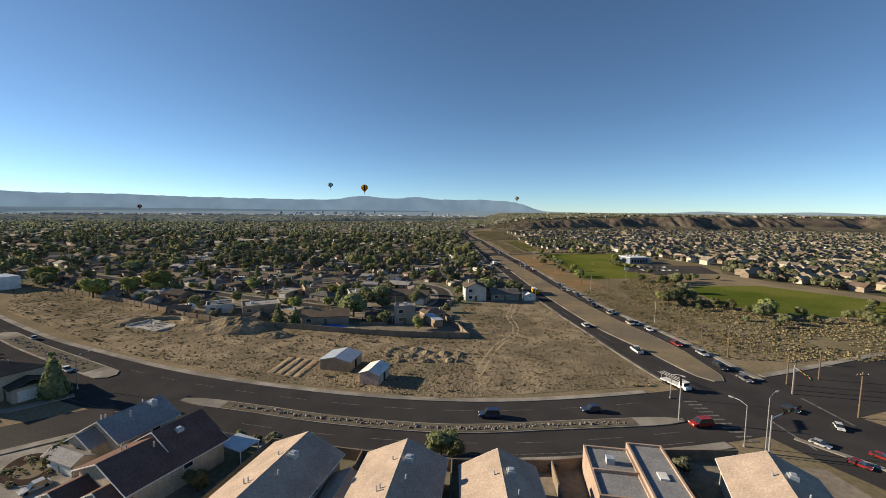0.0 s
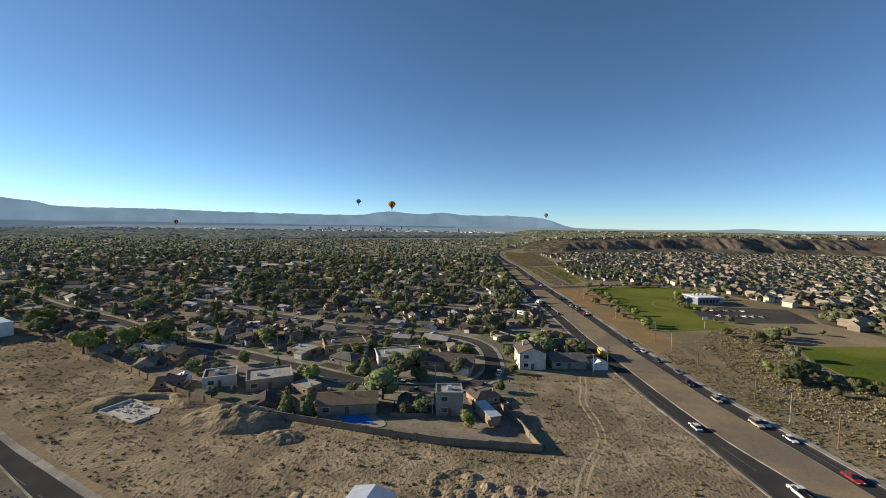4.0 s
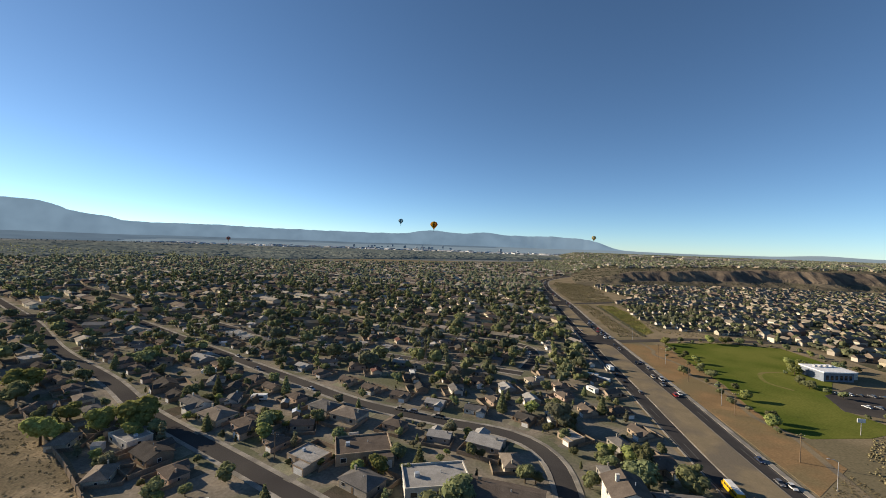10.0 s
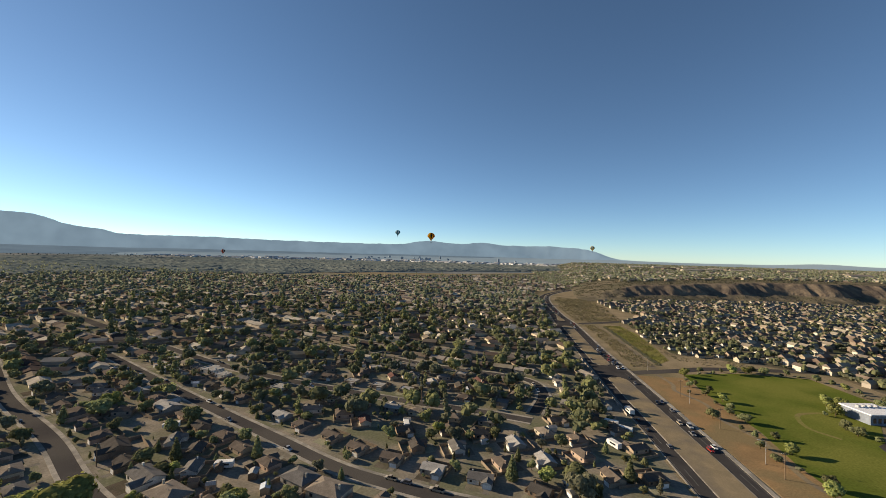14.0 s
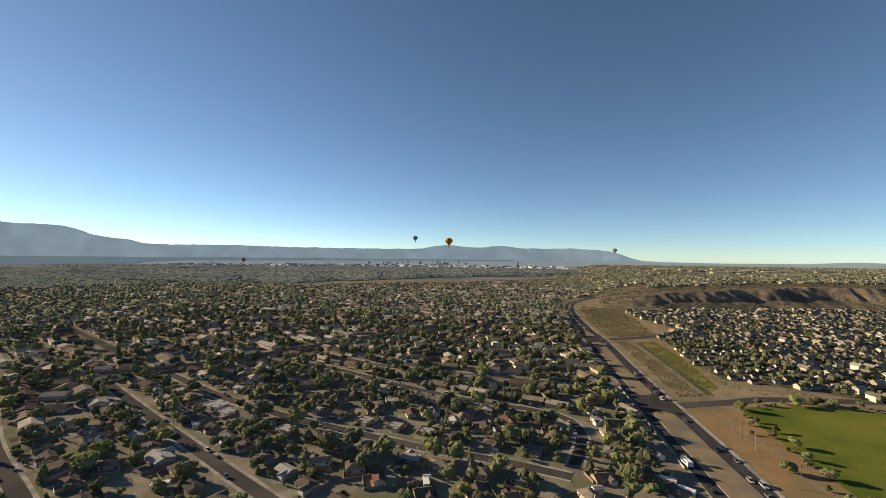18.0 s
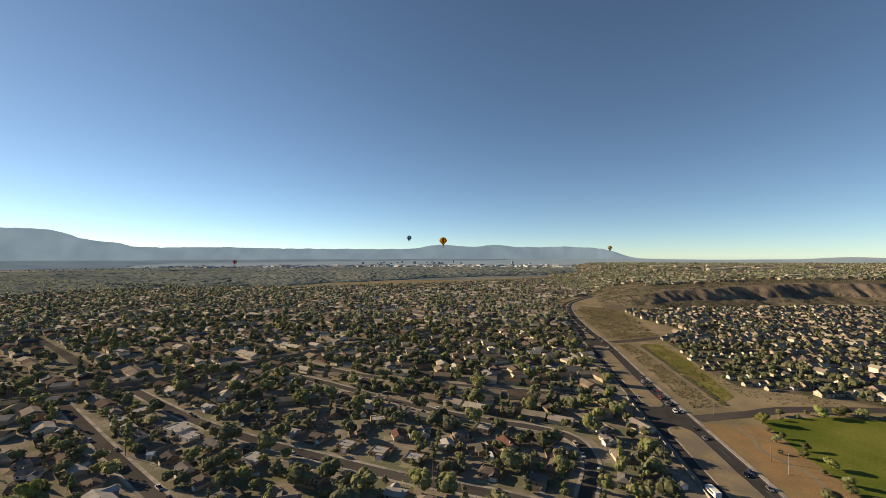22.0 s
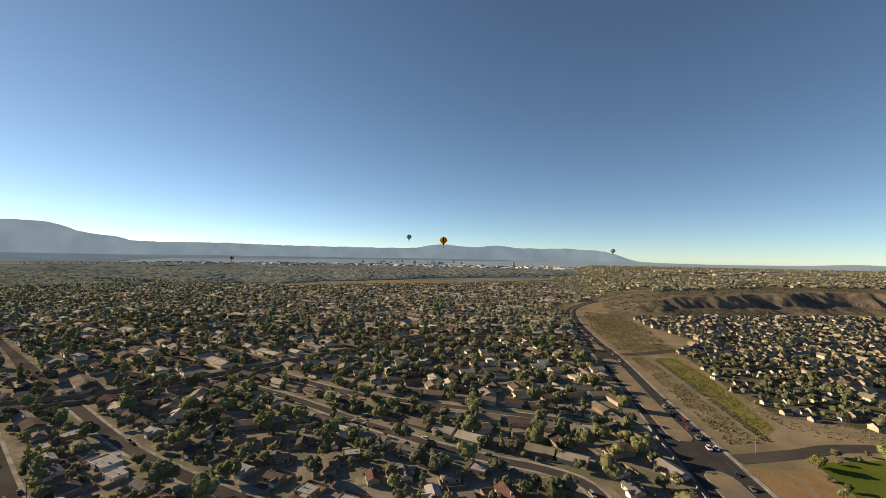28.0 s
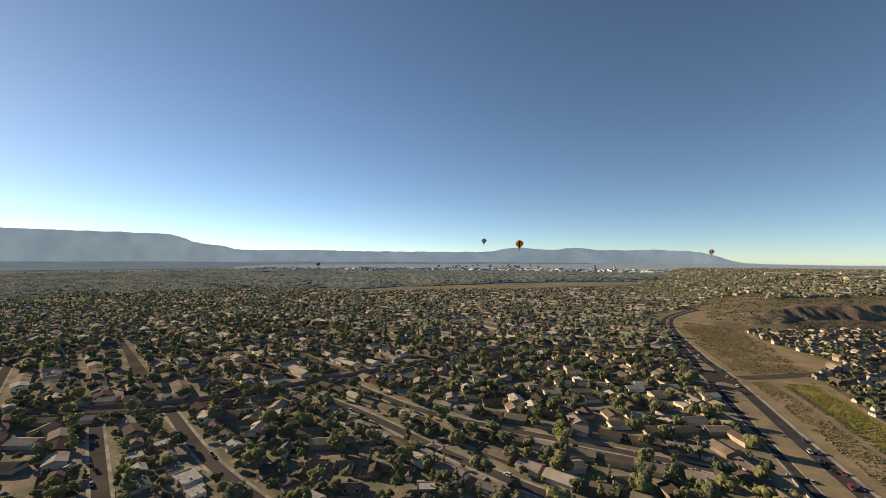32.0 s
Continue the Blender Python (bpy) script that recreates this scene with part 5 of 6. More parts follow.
    structure("pavement_side_near", quick_mesh("pavement", *ribbon_data(smooth_line([(-56, 68), (-62, 65), (-68, 60.5), (-80, 52), (-96, 40)], 3), -0.8, 0.8, -0.1, 0.15)), M_concrete, "concrete pavement by the driveways", "pavement")
    structure("driveway", quick_mesh("driveway", *slab_data([(-68, 59), (-63, 62.5), (-56, 60), (-51, 55.5), (-45, 50), (-40, 38), (-66, 36), (-78, 51)], -0.1, 0.06)), M_concrete, "pale concrete driveway", "driveway")
    # planting bed in the forecourt
    ring = [(4.6 * math.cos(t) * (1 + 0.12 * math.cos(2 * t)), 3.4 * math.sin(t)) for t in np.linspace(0, 2 * math.pi, 33)[:-1]]
    root = new("planting_bed")
    part("kerb_ring", quick_mesh("kerb_ring", *slab_data(ring, -0.1, 0.1)), M_concrete, root, "pale concrete edging")
    part("mulch", quick_mesh("mulch", *slab_data([(x * 0.95, y * 0.94) for x, y in ring], 0, 0.14)), mat("bark_mulch", (0.075, 0.055, 0.045), (0.045, 0.035, 0.03), 1.2, fine=6), root, "dark brown bark mulch")
    part("gravel", quick_mesh("gravel", *slab_data([(x * 0.5 + 0.8, y * 0.55) for x, y in ring], 0, 0.18)), M_median, root, "tan gravel patch")
    root.matrix_basis = pose(-60, 56.2, 0.05, 0, 0, -38)
    tagged(root, "dark mulched planting bed with a pale edge in the forecourt", "planting bed")


junction()


# ---- vehicles ----


def car(colour, m, label, kind="car"):
    root = new("car")
    L, W = (4.5, 1.8) if kind == "car" else ((4.7, 1.9) if kind == "suv" else (5.6, 1.95))
    hb, hc = (0.75, 1.42) if kind == "car" else ((0.95, 1.75) if kind == "suv" else (0.95, 1.8))
    prof = [(-L / 2, 0.3), (-L / 2, hb - 0.12), (-L / 2 + 0.15, hb), (L / 2 - 0.9, hb), (L / 2 - 0.1, hb - 0.18), (L / 2, 0.45), (L / 2 - 0.05, 0.28)]
    k = len(prof)
    V = [(s * W / 2 * (0.96 if z > hb - 0.2 else 1), x, z) for s in (-1, 1) for x, z in prof]
    Fs = [tuple(range(k)), tuple(range(2 * k - 1, k - 1, -1))] + [(i, k + i, k + (i + 1) % k, (i + 1) % k) for i in range(k)]
    part("body", quick_mesh("body", V, Fs), colour, root)
    a0, a1, b0, b1 = (-L / 2 + 0.35, L / 2 - 1.25, -L / 2 + 0.95, L / 2 - 2.0) if kind == "car" else ((-L / 2 + 0.12, L / 2 - 1.1, -L / 2 + 0.35, L / 2 - 1.8) if kind == "suv" else (-0.5, L / 2 - 1.3, -0.35, L / 2 - 2.0))
    V = [(sx * W * 0.47, y, hb) for y in (a0, a1) for sx in (-1, 1)] + [(sx * W * 0.39, y, hc) for y in (b0, b1) for sx in (-1, 1)]
    part("glasshouse", quick_mesh("glasshouse", V, [(0, 1, 5, 4), (3, 2, 6, 7), (2, 0, 4, 6), (1, 3, 7, 5), (4, 5, 7, 6)]), M_glass, root, "dark window glass")
    part("roof", box_mesh("roof", -W * 0.4, b0 - 0.03, hc, W * 0.4, b1 + 0.03, hc + 0.05), colour, root)
    for sx in (-1, 1):
        for y in (-L * 0.3, L * 0.31):
            part("wheel", quick_mesh("wheel", *tube_data((sx * (W / 2 - 0.2), y, 0.32), (sx * (W / 2 + 0.02), y, 0.32), 0.32, 0.32, 10)), M_dark, root)
        part("headlight", box_mesh("headlight", sx * W * 0.34 - 0.2, L / 2 - 0.12, hb - 0.3, sx * W * 0.34 + 0.2, L / 2 + 0.02, hb - 0.14), M_white, root)
        part("taillight", box_mesh("taillight", sx * W * 0.38 - 0.14, -L / 2 - 0.02, hb - 0.35, sx * W * 0.38 + 0.14, -L / 2 + 0.02, hb - 0.12), mat("red_lens", (0.4, 0.02, 0.015), None, 3, rough=0.3), root)
    if kind == "pickup":
        part("bed", box_mesh("bed", -W * 0.42, -L / 2 + 0.15, hb, W * 0.42, -0.6, hb + 0.012), M_dark, root)
    root.matrix_basis = m
    return tagged(root, label, "car", "vehicles on the roads")


PAINTS = [("white", (0.7, 0.7, 0.7)), ("silver", (0.42, 0.43, 0.45)), ("black", (0.02, 0.02, 0.022)), ("red", (0.32, 0.025, 0.02)), ("dark blue", (0.03, 0.045, 0.1)), ("grey", (0.16, 0.16, 0.17)), ("beige", (0.42, 0.36, 0.27))]
PMAT = [mat("car_paint_" + n.replace(" ", "_"), a, None, 2, rough=0.25, spec=0.6) for n, a in PAINTS]
CARS = {}


def put_car(ci, kind, x, y, turn):
    key = (ci, kind)
    k = 0.72 if x > 60 and y < 82 else 0.86
    m = pose(x, y, 0.03, 0, 0, turn) @ Matrix.Diagonal((k, k, k, 1))
    if key in CARS:
        copy_thing(CARS[key], m)
    else:
        CARS[key] = car(PMAT[ci], m, "%s %s on dark asphalt" % (PAINTS[ci][0], {"car": "saloon car", "suv": "estate car", "pickup": "pickup truck"}[kind]), kind)


def traffic():
    rng = random.Random(3)
    for x, y, c, k, t in ((48.5, 135, 0, "car", 0), (54, 110, 0, "pickup", 0), (68.5, 116, 3, "car", 180), (71, 108, 1, "car", 180), (69, 98, 2, "suv", 180), (70, 91, 5, "car", 180), (68, 131, 0, "car", 180),
                          (9, 73, 4, "suv", 90), (29, 75.5, 4, "car", 93), (47, 70.5, 3, "suv", 97), (68, 76.5, 2, "car", 215), (71.5, 70, 0, "car", 150), (63, 64.5, 1, "car", 210), (64, 59, 3, "car", 215), (69.5, 61, 3, "car", 215),
                          (-119, 115.5, 1, "car", 60), (-88, 92.5, 0, "car", 240), (-55, 52, 1, "car", 150), (-50, 48, 2, "suv", 150), (-47, 47, 5, "pickup", 150), (-84, 70.5, 2, "suv", 60)):
        put_car(c, k, x, y, t)
    y = 138.0
    while y < 900:
        i = int(np.argmin(np.abs(highway[:400, 1] - y)))
        cx, qe, qw = highway[i][0], EDGE_E[i, 0] - MED_E[i, 0], EDGE_W[i, 0]
        if rng.random() < 0.6:
            put_car(rng.choice((0, 1, 2, 2, 3, 5, 5, 4, 6)), rng.choice(("car", "suv", "suv", "pickup")), cx + MED_E[i, 0] + qe * 0.27, y, 180)
        if rng.random() < 0.6:
            put_car(rng.choice((1, 2, 2, 3, 5, 5, 4, 0)), rng.choice(("car", "suv", "car")), cx + MED_E[i, 0] + qe * 0.75, y + rng.uniform(-3, 3), 180)
        if rng.random() < 0.12:
            put_car(rng.choice((5, 1, 2)), "car", cx + qw + rng.choice((1.8, 4.9)), y, 0)
        y += rng.uniform(8, 15) if y < 450 else rng.uniform(15, 30)
    for key, L in LINES.items():
        n = normals(L)
        for i in range(3, len(L) - 3):
            if rng.random() < 0.13 and abs(L[i][0]) < 260 and L[i][1] < 400:
                s = rng.choice((-1, 1))
                x, y = L[i] + n[i] * s * 2.5
                put_car(rng.choice((0, 0, 1, 2, 5, 6)), rng.choice(("car", "suv", "pickup")), x, y, math.degrees(math.atan2(n[i][1], n[i][0])) + (0 if s > 0 else 180))
    for i in range(12):
        put_car(rng.choice((0, 1, 2, 5)), "car", 136 + 4.6 * (i % 6) + rng.uniform(-.3, .3), 274 + 16 * (i // 6), 20)
    # works truck with a ladder rack
    root = new("truck")
    part("bed", box_mesh("bed", -1.15, -4.5, 0.7, 1.15, 1.2, 1.0), M_white, root)
    part("cab", quick_mesh("cab", *joined(box_data(-1.1, 1.3, 0.6, 1.1, 3.6, 1.4), box_data(-1.0, 1.4, 1.4, 1.0, 2.9, 2.3))), M_white, root)
    part("windscreen", box_mesh("windscreen", -0.95, 2.9, 1.45, 0.95, 2.94, 2.2), M_glass, root)
    part("rack", quick_mesh("rack", *joined(*[tube_data((s * 1.0, y, 1.0), (s * 1.0, y, 2.4), 0.04, 0.04, 5) for s in (-1, 1) for y in (-4.2, -1.5, 1.0)], *[box_data(s * 0.9 - .05, -5.5, 2.4, s * 0.9 + .05, 3.2, 2.5) for s in (-1, 0, 1)])), M_steel, root, "steel ladder rack")
    for s in (-1, 1):
        for y in (-3.4, -2.4, 2.6):
            part("wheel", quick_mesh("wheel", *tube_data((s * 0.85, y, 0.48), (s * 1.15, y, 0.48), 0.48, 0.48, 10)), M_dark, root)
    root.matrix_basis = pose(52, 87, 0.03, 0, 0, 200) @ Matrix.Diagonal((0.8, 0.8, 0.8, 1))
    tagged(root, "white works truck with a ladder rack at the junction", "truck")
    # school bus
    root = new("bus")
    yel = mat("bus_yellow", (0.62, 0.36, 0.02), None, 1, rough=0.4)
    part("body", quick_mesh("body", *joined(box_data(-1.2, -5.2, 0.5, 1.2, 3.6, 2.9), box_data(-1.1, 3.6, 0.5, 1.1, 5.0, 1.6))), yel, root)
    part("roof", box_mesh("roof", -1.1, -5.1, 2.9, 1.1, 3.5, 3.05), M_white, root, "white roof panel")
    for s in (-1, 1):
        for j in range(8):
            part("window", box_mesh("window", min(s * 1.2, s * 1.22), -4.8 + j, 1.8, max(s * 1.2, s * 1.22), -4.0 + j, 2.5), M_glass, root)
        for y in (-3.2, 3.6):
            part("wheel", quick_mesh("wheel", *tube_data((s * 0.95, y, 0.5), (s * 1.22, y, 0.5), 0.5, 0.5, 10)), M_dark, root)
    part("windscreen", box_mesh("windscreen", -1.0, 3.6, 1.7, 1.0, 3.63, 2.7), M_glass, root)
    root.matrix_basis = pose(44, 192, 0.03) @ Matrix.Diagonal((0.8, 0.8, 0.8, 1))
    tagged(root, "yellow school bus on the highway", "bus")


traffic()


def caravan(m, label):
    root = part("caravan", quick_mesh("caravan", *joined(box_data(-1.2, -3, 0.5, 1.2, 3, 2.6), box_data(-1.1, 3, 0.9, 1.1, 3.5, 2.2))), M_white, None, "", m)
    part("window", box_mesh("window", -1.23, -1.8, 1.4, -1.2, 1.4, 2.1), M_glass, root)
    part("wheel", quick_mesh("wheel", *joined(*[tube_data((s * 0.95, -0.4, 0.35), (s * 1.22, -0.4, 0.35), 0.35, 0.35, 10) for s in (-1, 1)])), M_dark, root)
    return tagged(root, label, "caravan", "caravans in yards")


def yard_clutter():
    rng = random.Random(91)
    H = np.array(SPOTS)
    for x, y, t in ((30, 277, 60), (26, 283, 70), (38, 300, 10), (22, 262, 30), (-60, 262, 20), (-110, 218, 110), (-150, 240, 120), (-40, 310, 15)):
        caravan(pose(x, y, 0, 0, 0, t) @ Matrix.Diagonal((0.9, 0.9, 0.9, 1)), "white travel trailer parked in a yard")
    n = 0
    while n < 34:
        x, y = rng.uniform(-260, 34), rng.uniform(150, 420)
        if inside(x, y, YARDS) and clear_of_houses(H, x, y, 2.2) and not on_road(x, y, 5):
            w, d = rng.uniform(2.2, 3.6), rng.uniform(2.0, 3.0)
            root = part("garden_shed", quick_mesh("garden_shed", *walls_data(-w / 2, -d / 2, w / 2, d / 2, 2.0, 0.5, "x")), rng.choice((STUCCO[4], STUCCO[0], M_pole, M_tin)), None, "", pose(x, y, 0, 0, 0, rng.choice((25, 115)) + rng.uniform(-6, 6)))
            part("roof", quick_mesh("roof", *gable_data(-w / 2, -d / 2, w / 2, d / 2, 2.0, 0.5, 0.15, "x", 0.08)), rng.choice((M_tin, ROOFS[1], ROOFS[5])), root)
            tagged(root, "small garden shed with a pitched roof in a back yard", "shed", "garden sheds")
            n += 1


yard_clutter()

# ---- poles, lamps and signals ----


def utility_pole(x, y, h, label="weathered wooden utility pole with a crossarm", arms=1):
    root = new("utility_pole")
    part("shaft", quick_mesh("shaft", *tube_data((0, 0, -0.3), (0, 0, h), 0.16, 0.11)), M_pole, root)
    for i in range(arms):
        part("crossarm", box_mesh("crossarm", -1.2, -0.06, h - 0.7 - i, 1.2, 0.06, h - 0.55 - i), M_pole, root)
        for s in (-1.05, -0.4, 0.4, 1.05):
            part("insulator", quick_mesh("insulator", *tube_data((s, 0, h - 0.55 - i), (s, 0, h - 0.35 - i), 0.06, 0.03, 6)), M_white, root)
    root.matrix_basis = pose(x, y, 0)
    return tagged(root, label, "pole", "poles")


def street_lamp(x, y, h, turn, arm=2.2):
    root = new("street_lamp")
    part("base", quick_mesh("base", *tube_data((0, 0, -0.1), (0, 0, 0.4), 0.22, 0.2)), M_concrete, root)
    part("pole", quick_mesh("pole", *tube_data((0, 0, 0.4), (0, 0, h), 0.1, 0.07)), M_steel, root)
    part("arm", quick_mesh("arm", *joined(tube_data((0, 0, h), (arm * 0.5, 0, h + 0.5), 0.05, 0.05, 6), tube_data((arm * 0.5, 0, h + 0.5), (arm, 0, h + 0.6), 0.05, 0.05, 6))), M_steel, root)
    part("lamp_head", box_mesh("lamp_head", arm - 0.1, -0.16, h + 0.5, arm + 0.6, 0.16, h + 0.66), M_steel, root)
    root.matrix_basis = pose(x, y, 0, 0, 0, turn)
    return tagged(root, "grey steel street lamp with a curved arm", "street lamp", "street lamps")


def signal(x, y, turn, reach):
    root = new("traffic_signal")
    part("pole", quick_mesh("pole", *tube_data((0, 0, -0.1), (0, 0, 6.4), 0.16, 0.12)), M_steel, root)
    part("mast_arm", quick_mesh("mast_arm", *tube_data((0, 0, 5.9), (reach, 0, 6.3), 0.11, 0.06)), M_steel, root)
    for q in (0.45, 0.7, 0.97):
        hd = part("signal_head", box_mesh("signal_head", reach * q - 0.6, -0.15, 5.95, reach * q + 0.6, 0.12, 6.4), M_dark, root, "dark signal housing")
        for j, c in enumerate(((0.35, 0.02, 0.02), (0.4, 0.25, 0.02), (0.02, 0.2, 0.06))):
            part("lens", quick_mesh("lens", *tube_data((reach * q - 0.38 + 0.38 * j, -0.2, 6.18), (reach * q - 0.38 + 0.38 * j, -0.15, 6.18), 0.14, 0.14, 8)), mat("signal_lens_%d" % j, c, None, 3), hd)
    root.matrix_basis = pose(x, y, 0, 0, 0, turn)
    return tagged(root, "steel traffic signal on a mast arm", "traffic signal", "signals at the junction")


for x, y, h in ((77, 86, 7), (78, 89, 8.5), (76.5, 106, 9), (77, 118, 8), (76, 128, 9), (79, 74, 9), (88, 92, 7), (41, 177, 8), (76, 155, 9), (76, 185, 9), (74, 215, 9), (73, 250, 9), (72, 290, 9), (71.5, 330, 9), (-18, 155, 7), (-80, 180, 8), (-150, 210, 8), (-190, 285, 8), (-60, 292, 8)):
    utility_pole(x, y, h)
street_lamp(-77, 83, 7, 60)
street_lamp(50, 64, 7, 120)
street_lamp(51.5, 61.5, 9.5, 30)
street_lamp(34, 170, 7, 0)
street_lamp(47.5, 81.5, 5, 300)
for i in range(5):
    street_lamp(74.5 - 0.8 * i, 140 + 60 * i, 8, 180)
signal(52.5, 62, 25, 8)
signal(44, 72.3, 60, 5)
signal(75, 84, 250, 7)

# ---- vacant lot ----


def shed(w, d, h, rise, wall, roof, m, label):
    root = new("shed")
    part("wall", quick_mesh("wall", *walls_data(-w / 2, -d / 2, w / 2, d / 2, h, rise, "y")), wall, root)
    part("roof", quick_mesh("roof", *gable_data(-w / 2, -d / 2, w / 2, d / 2, h, rise, 0.25, "y", 0.1)), roof, root, "pale corrugated metal roof")
    part("door", box_mesh("door", w / 2, -0.5, 0, w / 2 + 0.05, 0.5, 2), M_dark, root)
    part("vent", box_mesh("vent", -0.4, -d / 2 - 0.04, h - 0.6, 0.4, -d / 2, h - 0.2), M_concrete, root)
    root.matrix_basis = m
    return tagged(root, label, "shed")


def mound(name, x, y, w, d, h, seed, material, label, n=22):
    V = []
    for j in range(n + 1):
        for i in range(n + 1):
            u, v = 2 * i / n - 1, 2 * j / n - 1
            r = math.sqrt(u * u + v * v) + 0.18 * noise.noise((u * 1.7 + seed, v * 1.7, 1))
            z = h * max(0, 1 - r) ** 0.6 * (1 + 0.45 * noise.noise((u * 4 + seed, v * 4, 2)))
            V.append((x + u * w / 2, y + v * d / 2, z - 0.05))
    me = indexed_mesh(name, V, [(j * (n + 1) + i, j * (n + 1) + i + 1, (j + 1) * (n + 1) + i + 1, (j + 1) * (n + 1) + i) for j in range(n) for i in range(n)])
    return tagged(part(name, me, material), label, "mound")


def lot_things():
    wood = mat("weathered_boards", (0.40, 0.30, 0.20), (0.31, 0.23, 0.15), 1.2, fine=8)
    pinkw = mat("faded_siding", (0.50, 0.40, 0.33), (0.42, 0.33, 0.27), 1.0)
    shed(7.6, 7.0, 2.5, 0.9, wood, M_tin, pose(-24.8, 97.5, 0, 0, 0, -12), "brown wooden shed with a pale metal roof on the lot")
    shed(4.6, 6.2, 2.5, 0.8, pinkw, M_white, pose(-15.2, 89.5, 0, 0, 0, -14), "pale pink shed with a white metal roof on the lot")
    rng = random.Random(12)
    bed = mat("bed_earth", (0.40, 0.31, 0.20), (0.30, 0.235, 0.155), 0.8, fine=3)
    for i in range(4):
        V, n = [], 26
        for j in range(n):
            y = -5.4 + 10.8 * j / (n - 1)
            for u, z in ((-0.95, -0.05), (-0.72, 0.17), (-0.5, 0.22), (-0.28, 0.24), (0, 0.25), (0.28, 0.24), (0.5, 0.22), (0.72, 0.17), (0.95, -0.05)):
                V.append((u + 0.06 * noise.noise((u * 2, y * 0.8, i)), y, z * (1 + 0.4 * noise.noise((u, y, i + 3))) if 0 < j < n - 1 else -0.05))
        Fs = [(j * 9 + k, j * 9 + k + 1, j * 9 + k + 10, j * 9 + k + 9) for j in range(n - 1) for k in range(8)]
        tagged(part("garden_bed", quick_mesh("garden_bed", V, Fs), bed, None, "", pose(-39.6 + 2.3 * i, 97.6 - 0.75 * i, 0.03, 0, 0, -8)), "raised tan earth garden bed with furrows beside the shed", "garden bed", "garden beds")
    mound("dirt_mound", -66, 128.5, 26, 15, 3.6, 3, M_field, "large eroded dirt mound on the lot")
    mound("dirt_mound", -51, 121, 11, 7, 1.4, 9, M_field, "low eroded dirt mound on the lot")
    for i in range(24):
        mound("dirt_pile", -14 + 3.1 * (i % 7) + rng.uniform(-.8, .8), 101.5 + 3.0 * (i // 7) + rng.uniform(-.8, .8), rng.uniform(2.6, 4.6), rng.uniform(2.2, 3.6), rng.uniform(0.35, 0.95), i * 3.3, M_field, "small dumped pile of earth on the lot", 9)
    root = new("foundation_slab")
    rub = mat("old_concrete", (0.5, 0.47, 0.42), (0.36, 0.33, 0.29), 0.5)
    ring = [(q * 7.2 * (1 + 0.2 * noise.noise((k * 1.7, 4, 0))), p * 3.9 * (1 + 0.2 * noise.noise((k * 2.3, 7, 0)))) for k, (q, p) in enumerate(((-1, -1), (-.3, -1.05), (.4, -.9), (1, -1), (1.05, -.2), (.8, .1), (.95, .5), (.6, 1), (0, .85), (-.5, 1), (-1, .9), (-.9, .1)))]
    part("floor_slab", quick_mesh("floor_slab", *slab_data(ring, 0, 0.16)), rub, root)
    for x0, y0, x1, y1, h in ((-7.4, -4.2, -7.0, 3.4, 0.7), (-7.0, -4.3, -1.2, -3.9, 0.45), (0.6, -4.2, 6.8, -3.8, 0.35), (6.7, -3.8, 7.1, -0.6, 0.5), (-6.6, 3.5, -2.5, 3.9, 0.6)):
        part("footing_wall", box_mesh("footing_wall", x0, y0, 0, x1, y1, h), rub, root)
    for i in range(34):
        x, y = rng.gauss(-2, 2.6), rng.gauss(0.5, 1.6)
        w, d = rng.uniform(0.3, 1.3), rng.uniform(0.25, 0.9)
        part("rubble_chunk", box_mesh("rubble_chunk", -w / 2, -d / 2, 0, w / 2, d / 2, rng.uniform(0.12, 0.4)), rub, root, "", pose(x, y, 0.15, rng.uniform(-12, 12), rng.uniform(-12, 12), rng.uniform(0, 90)))
    root.matrix_basis = pose(-94, 130, 0.03, 0, 0, -20)
    tagged(root, "broken pale concrete foundation slab on the lot", "foundation")
    mound("dirt_mound", -106, 138.5, 18, 4, 1.2, 5, M_field, "low earth berm behind the broken foundation")
    V, n = [], 40
    for j, (q, z) in enumerate(((0.98, 0.02), (1.06, 1.7), (1.2, 1.8), (1.7, 0.03))):
        for i in range(n):
            a = radians(15) + radians(190) * i / (n - 1)
            k = q * (1 + 0.16 * noise.noise((math.cos(a) * 2, math.sin(a) * 2, 3.0)) + 0.05 * noise.noise((math.cos(a) * 6, math.sin(a) * 6, j)))
            V.append((-94 + 10.5 * k * math.cos(a), 131 + 6.8 * k * math.sin(a), 0.03 + z * math.sin(math.pi * (i + 0.3) / (n - 0.4)) ** 0.6 * (0.75 + 0.5 * noise.noise((math.cos(a) * 3, math.sin(a) * 3, 8)))))
    tagged(part("earth_rim", quick_mesh("earth_rim", V, [(j * n + i, j * n + i + 1, (j + 1) * n + i + 1, (j + 1) * n + i) for j in range(3) for i in range(n - 1)]), M_field), "cut earth bank behind the broken foundation", "mound")
    worn = mat("worn_track", (0.40, 0.32, 0.215), (0.31, 0.25, 0.17), 0.3, fine=1.5)
    L = smooth_line([(30, 168), (27, 156), (24.5, 147), (24.5, 134), (22.5, 125), (16.5, 115), (12, 104), (9, 94)], 2)
    for k, off in enumerate((-0.8, 0.8)):
        structure("trim_track_%d" % k, quick_mesh("track", *ribbon_data(L, off - 0.26, off + 0.26, 0.047)), worn, "pale tyre track worn across the lot", "track")
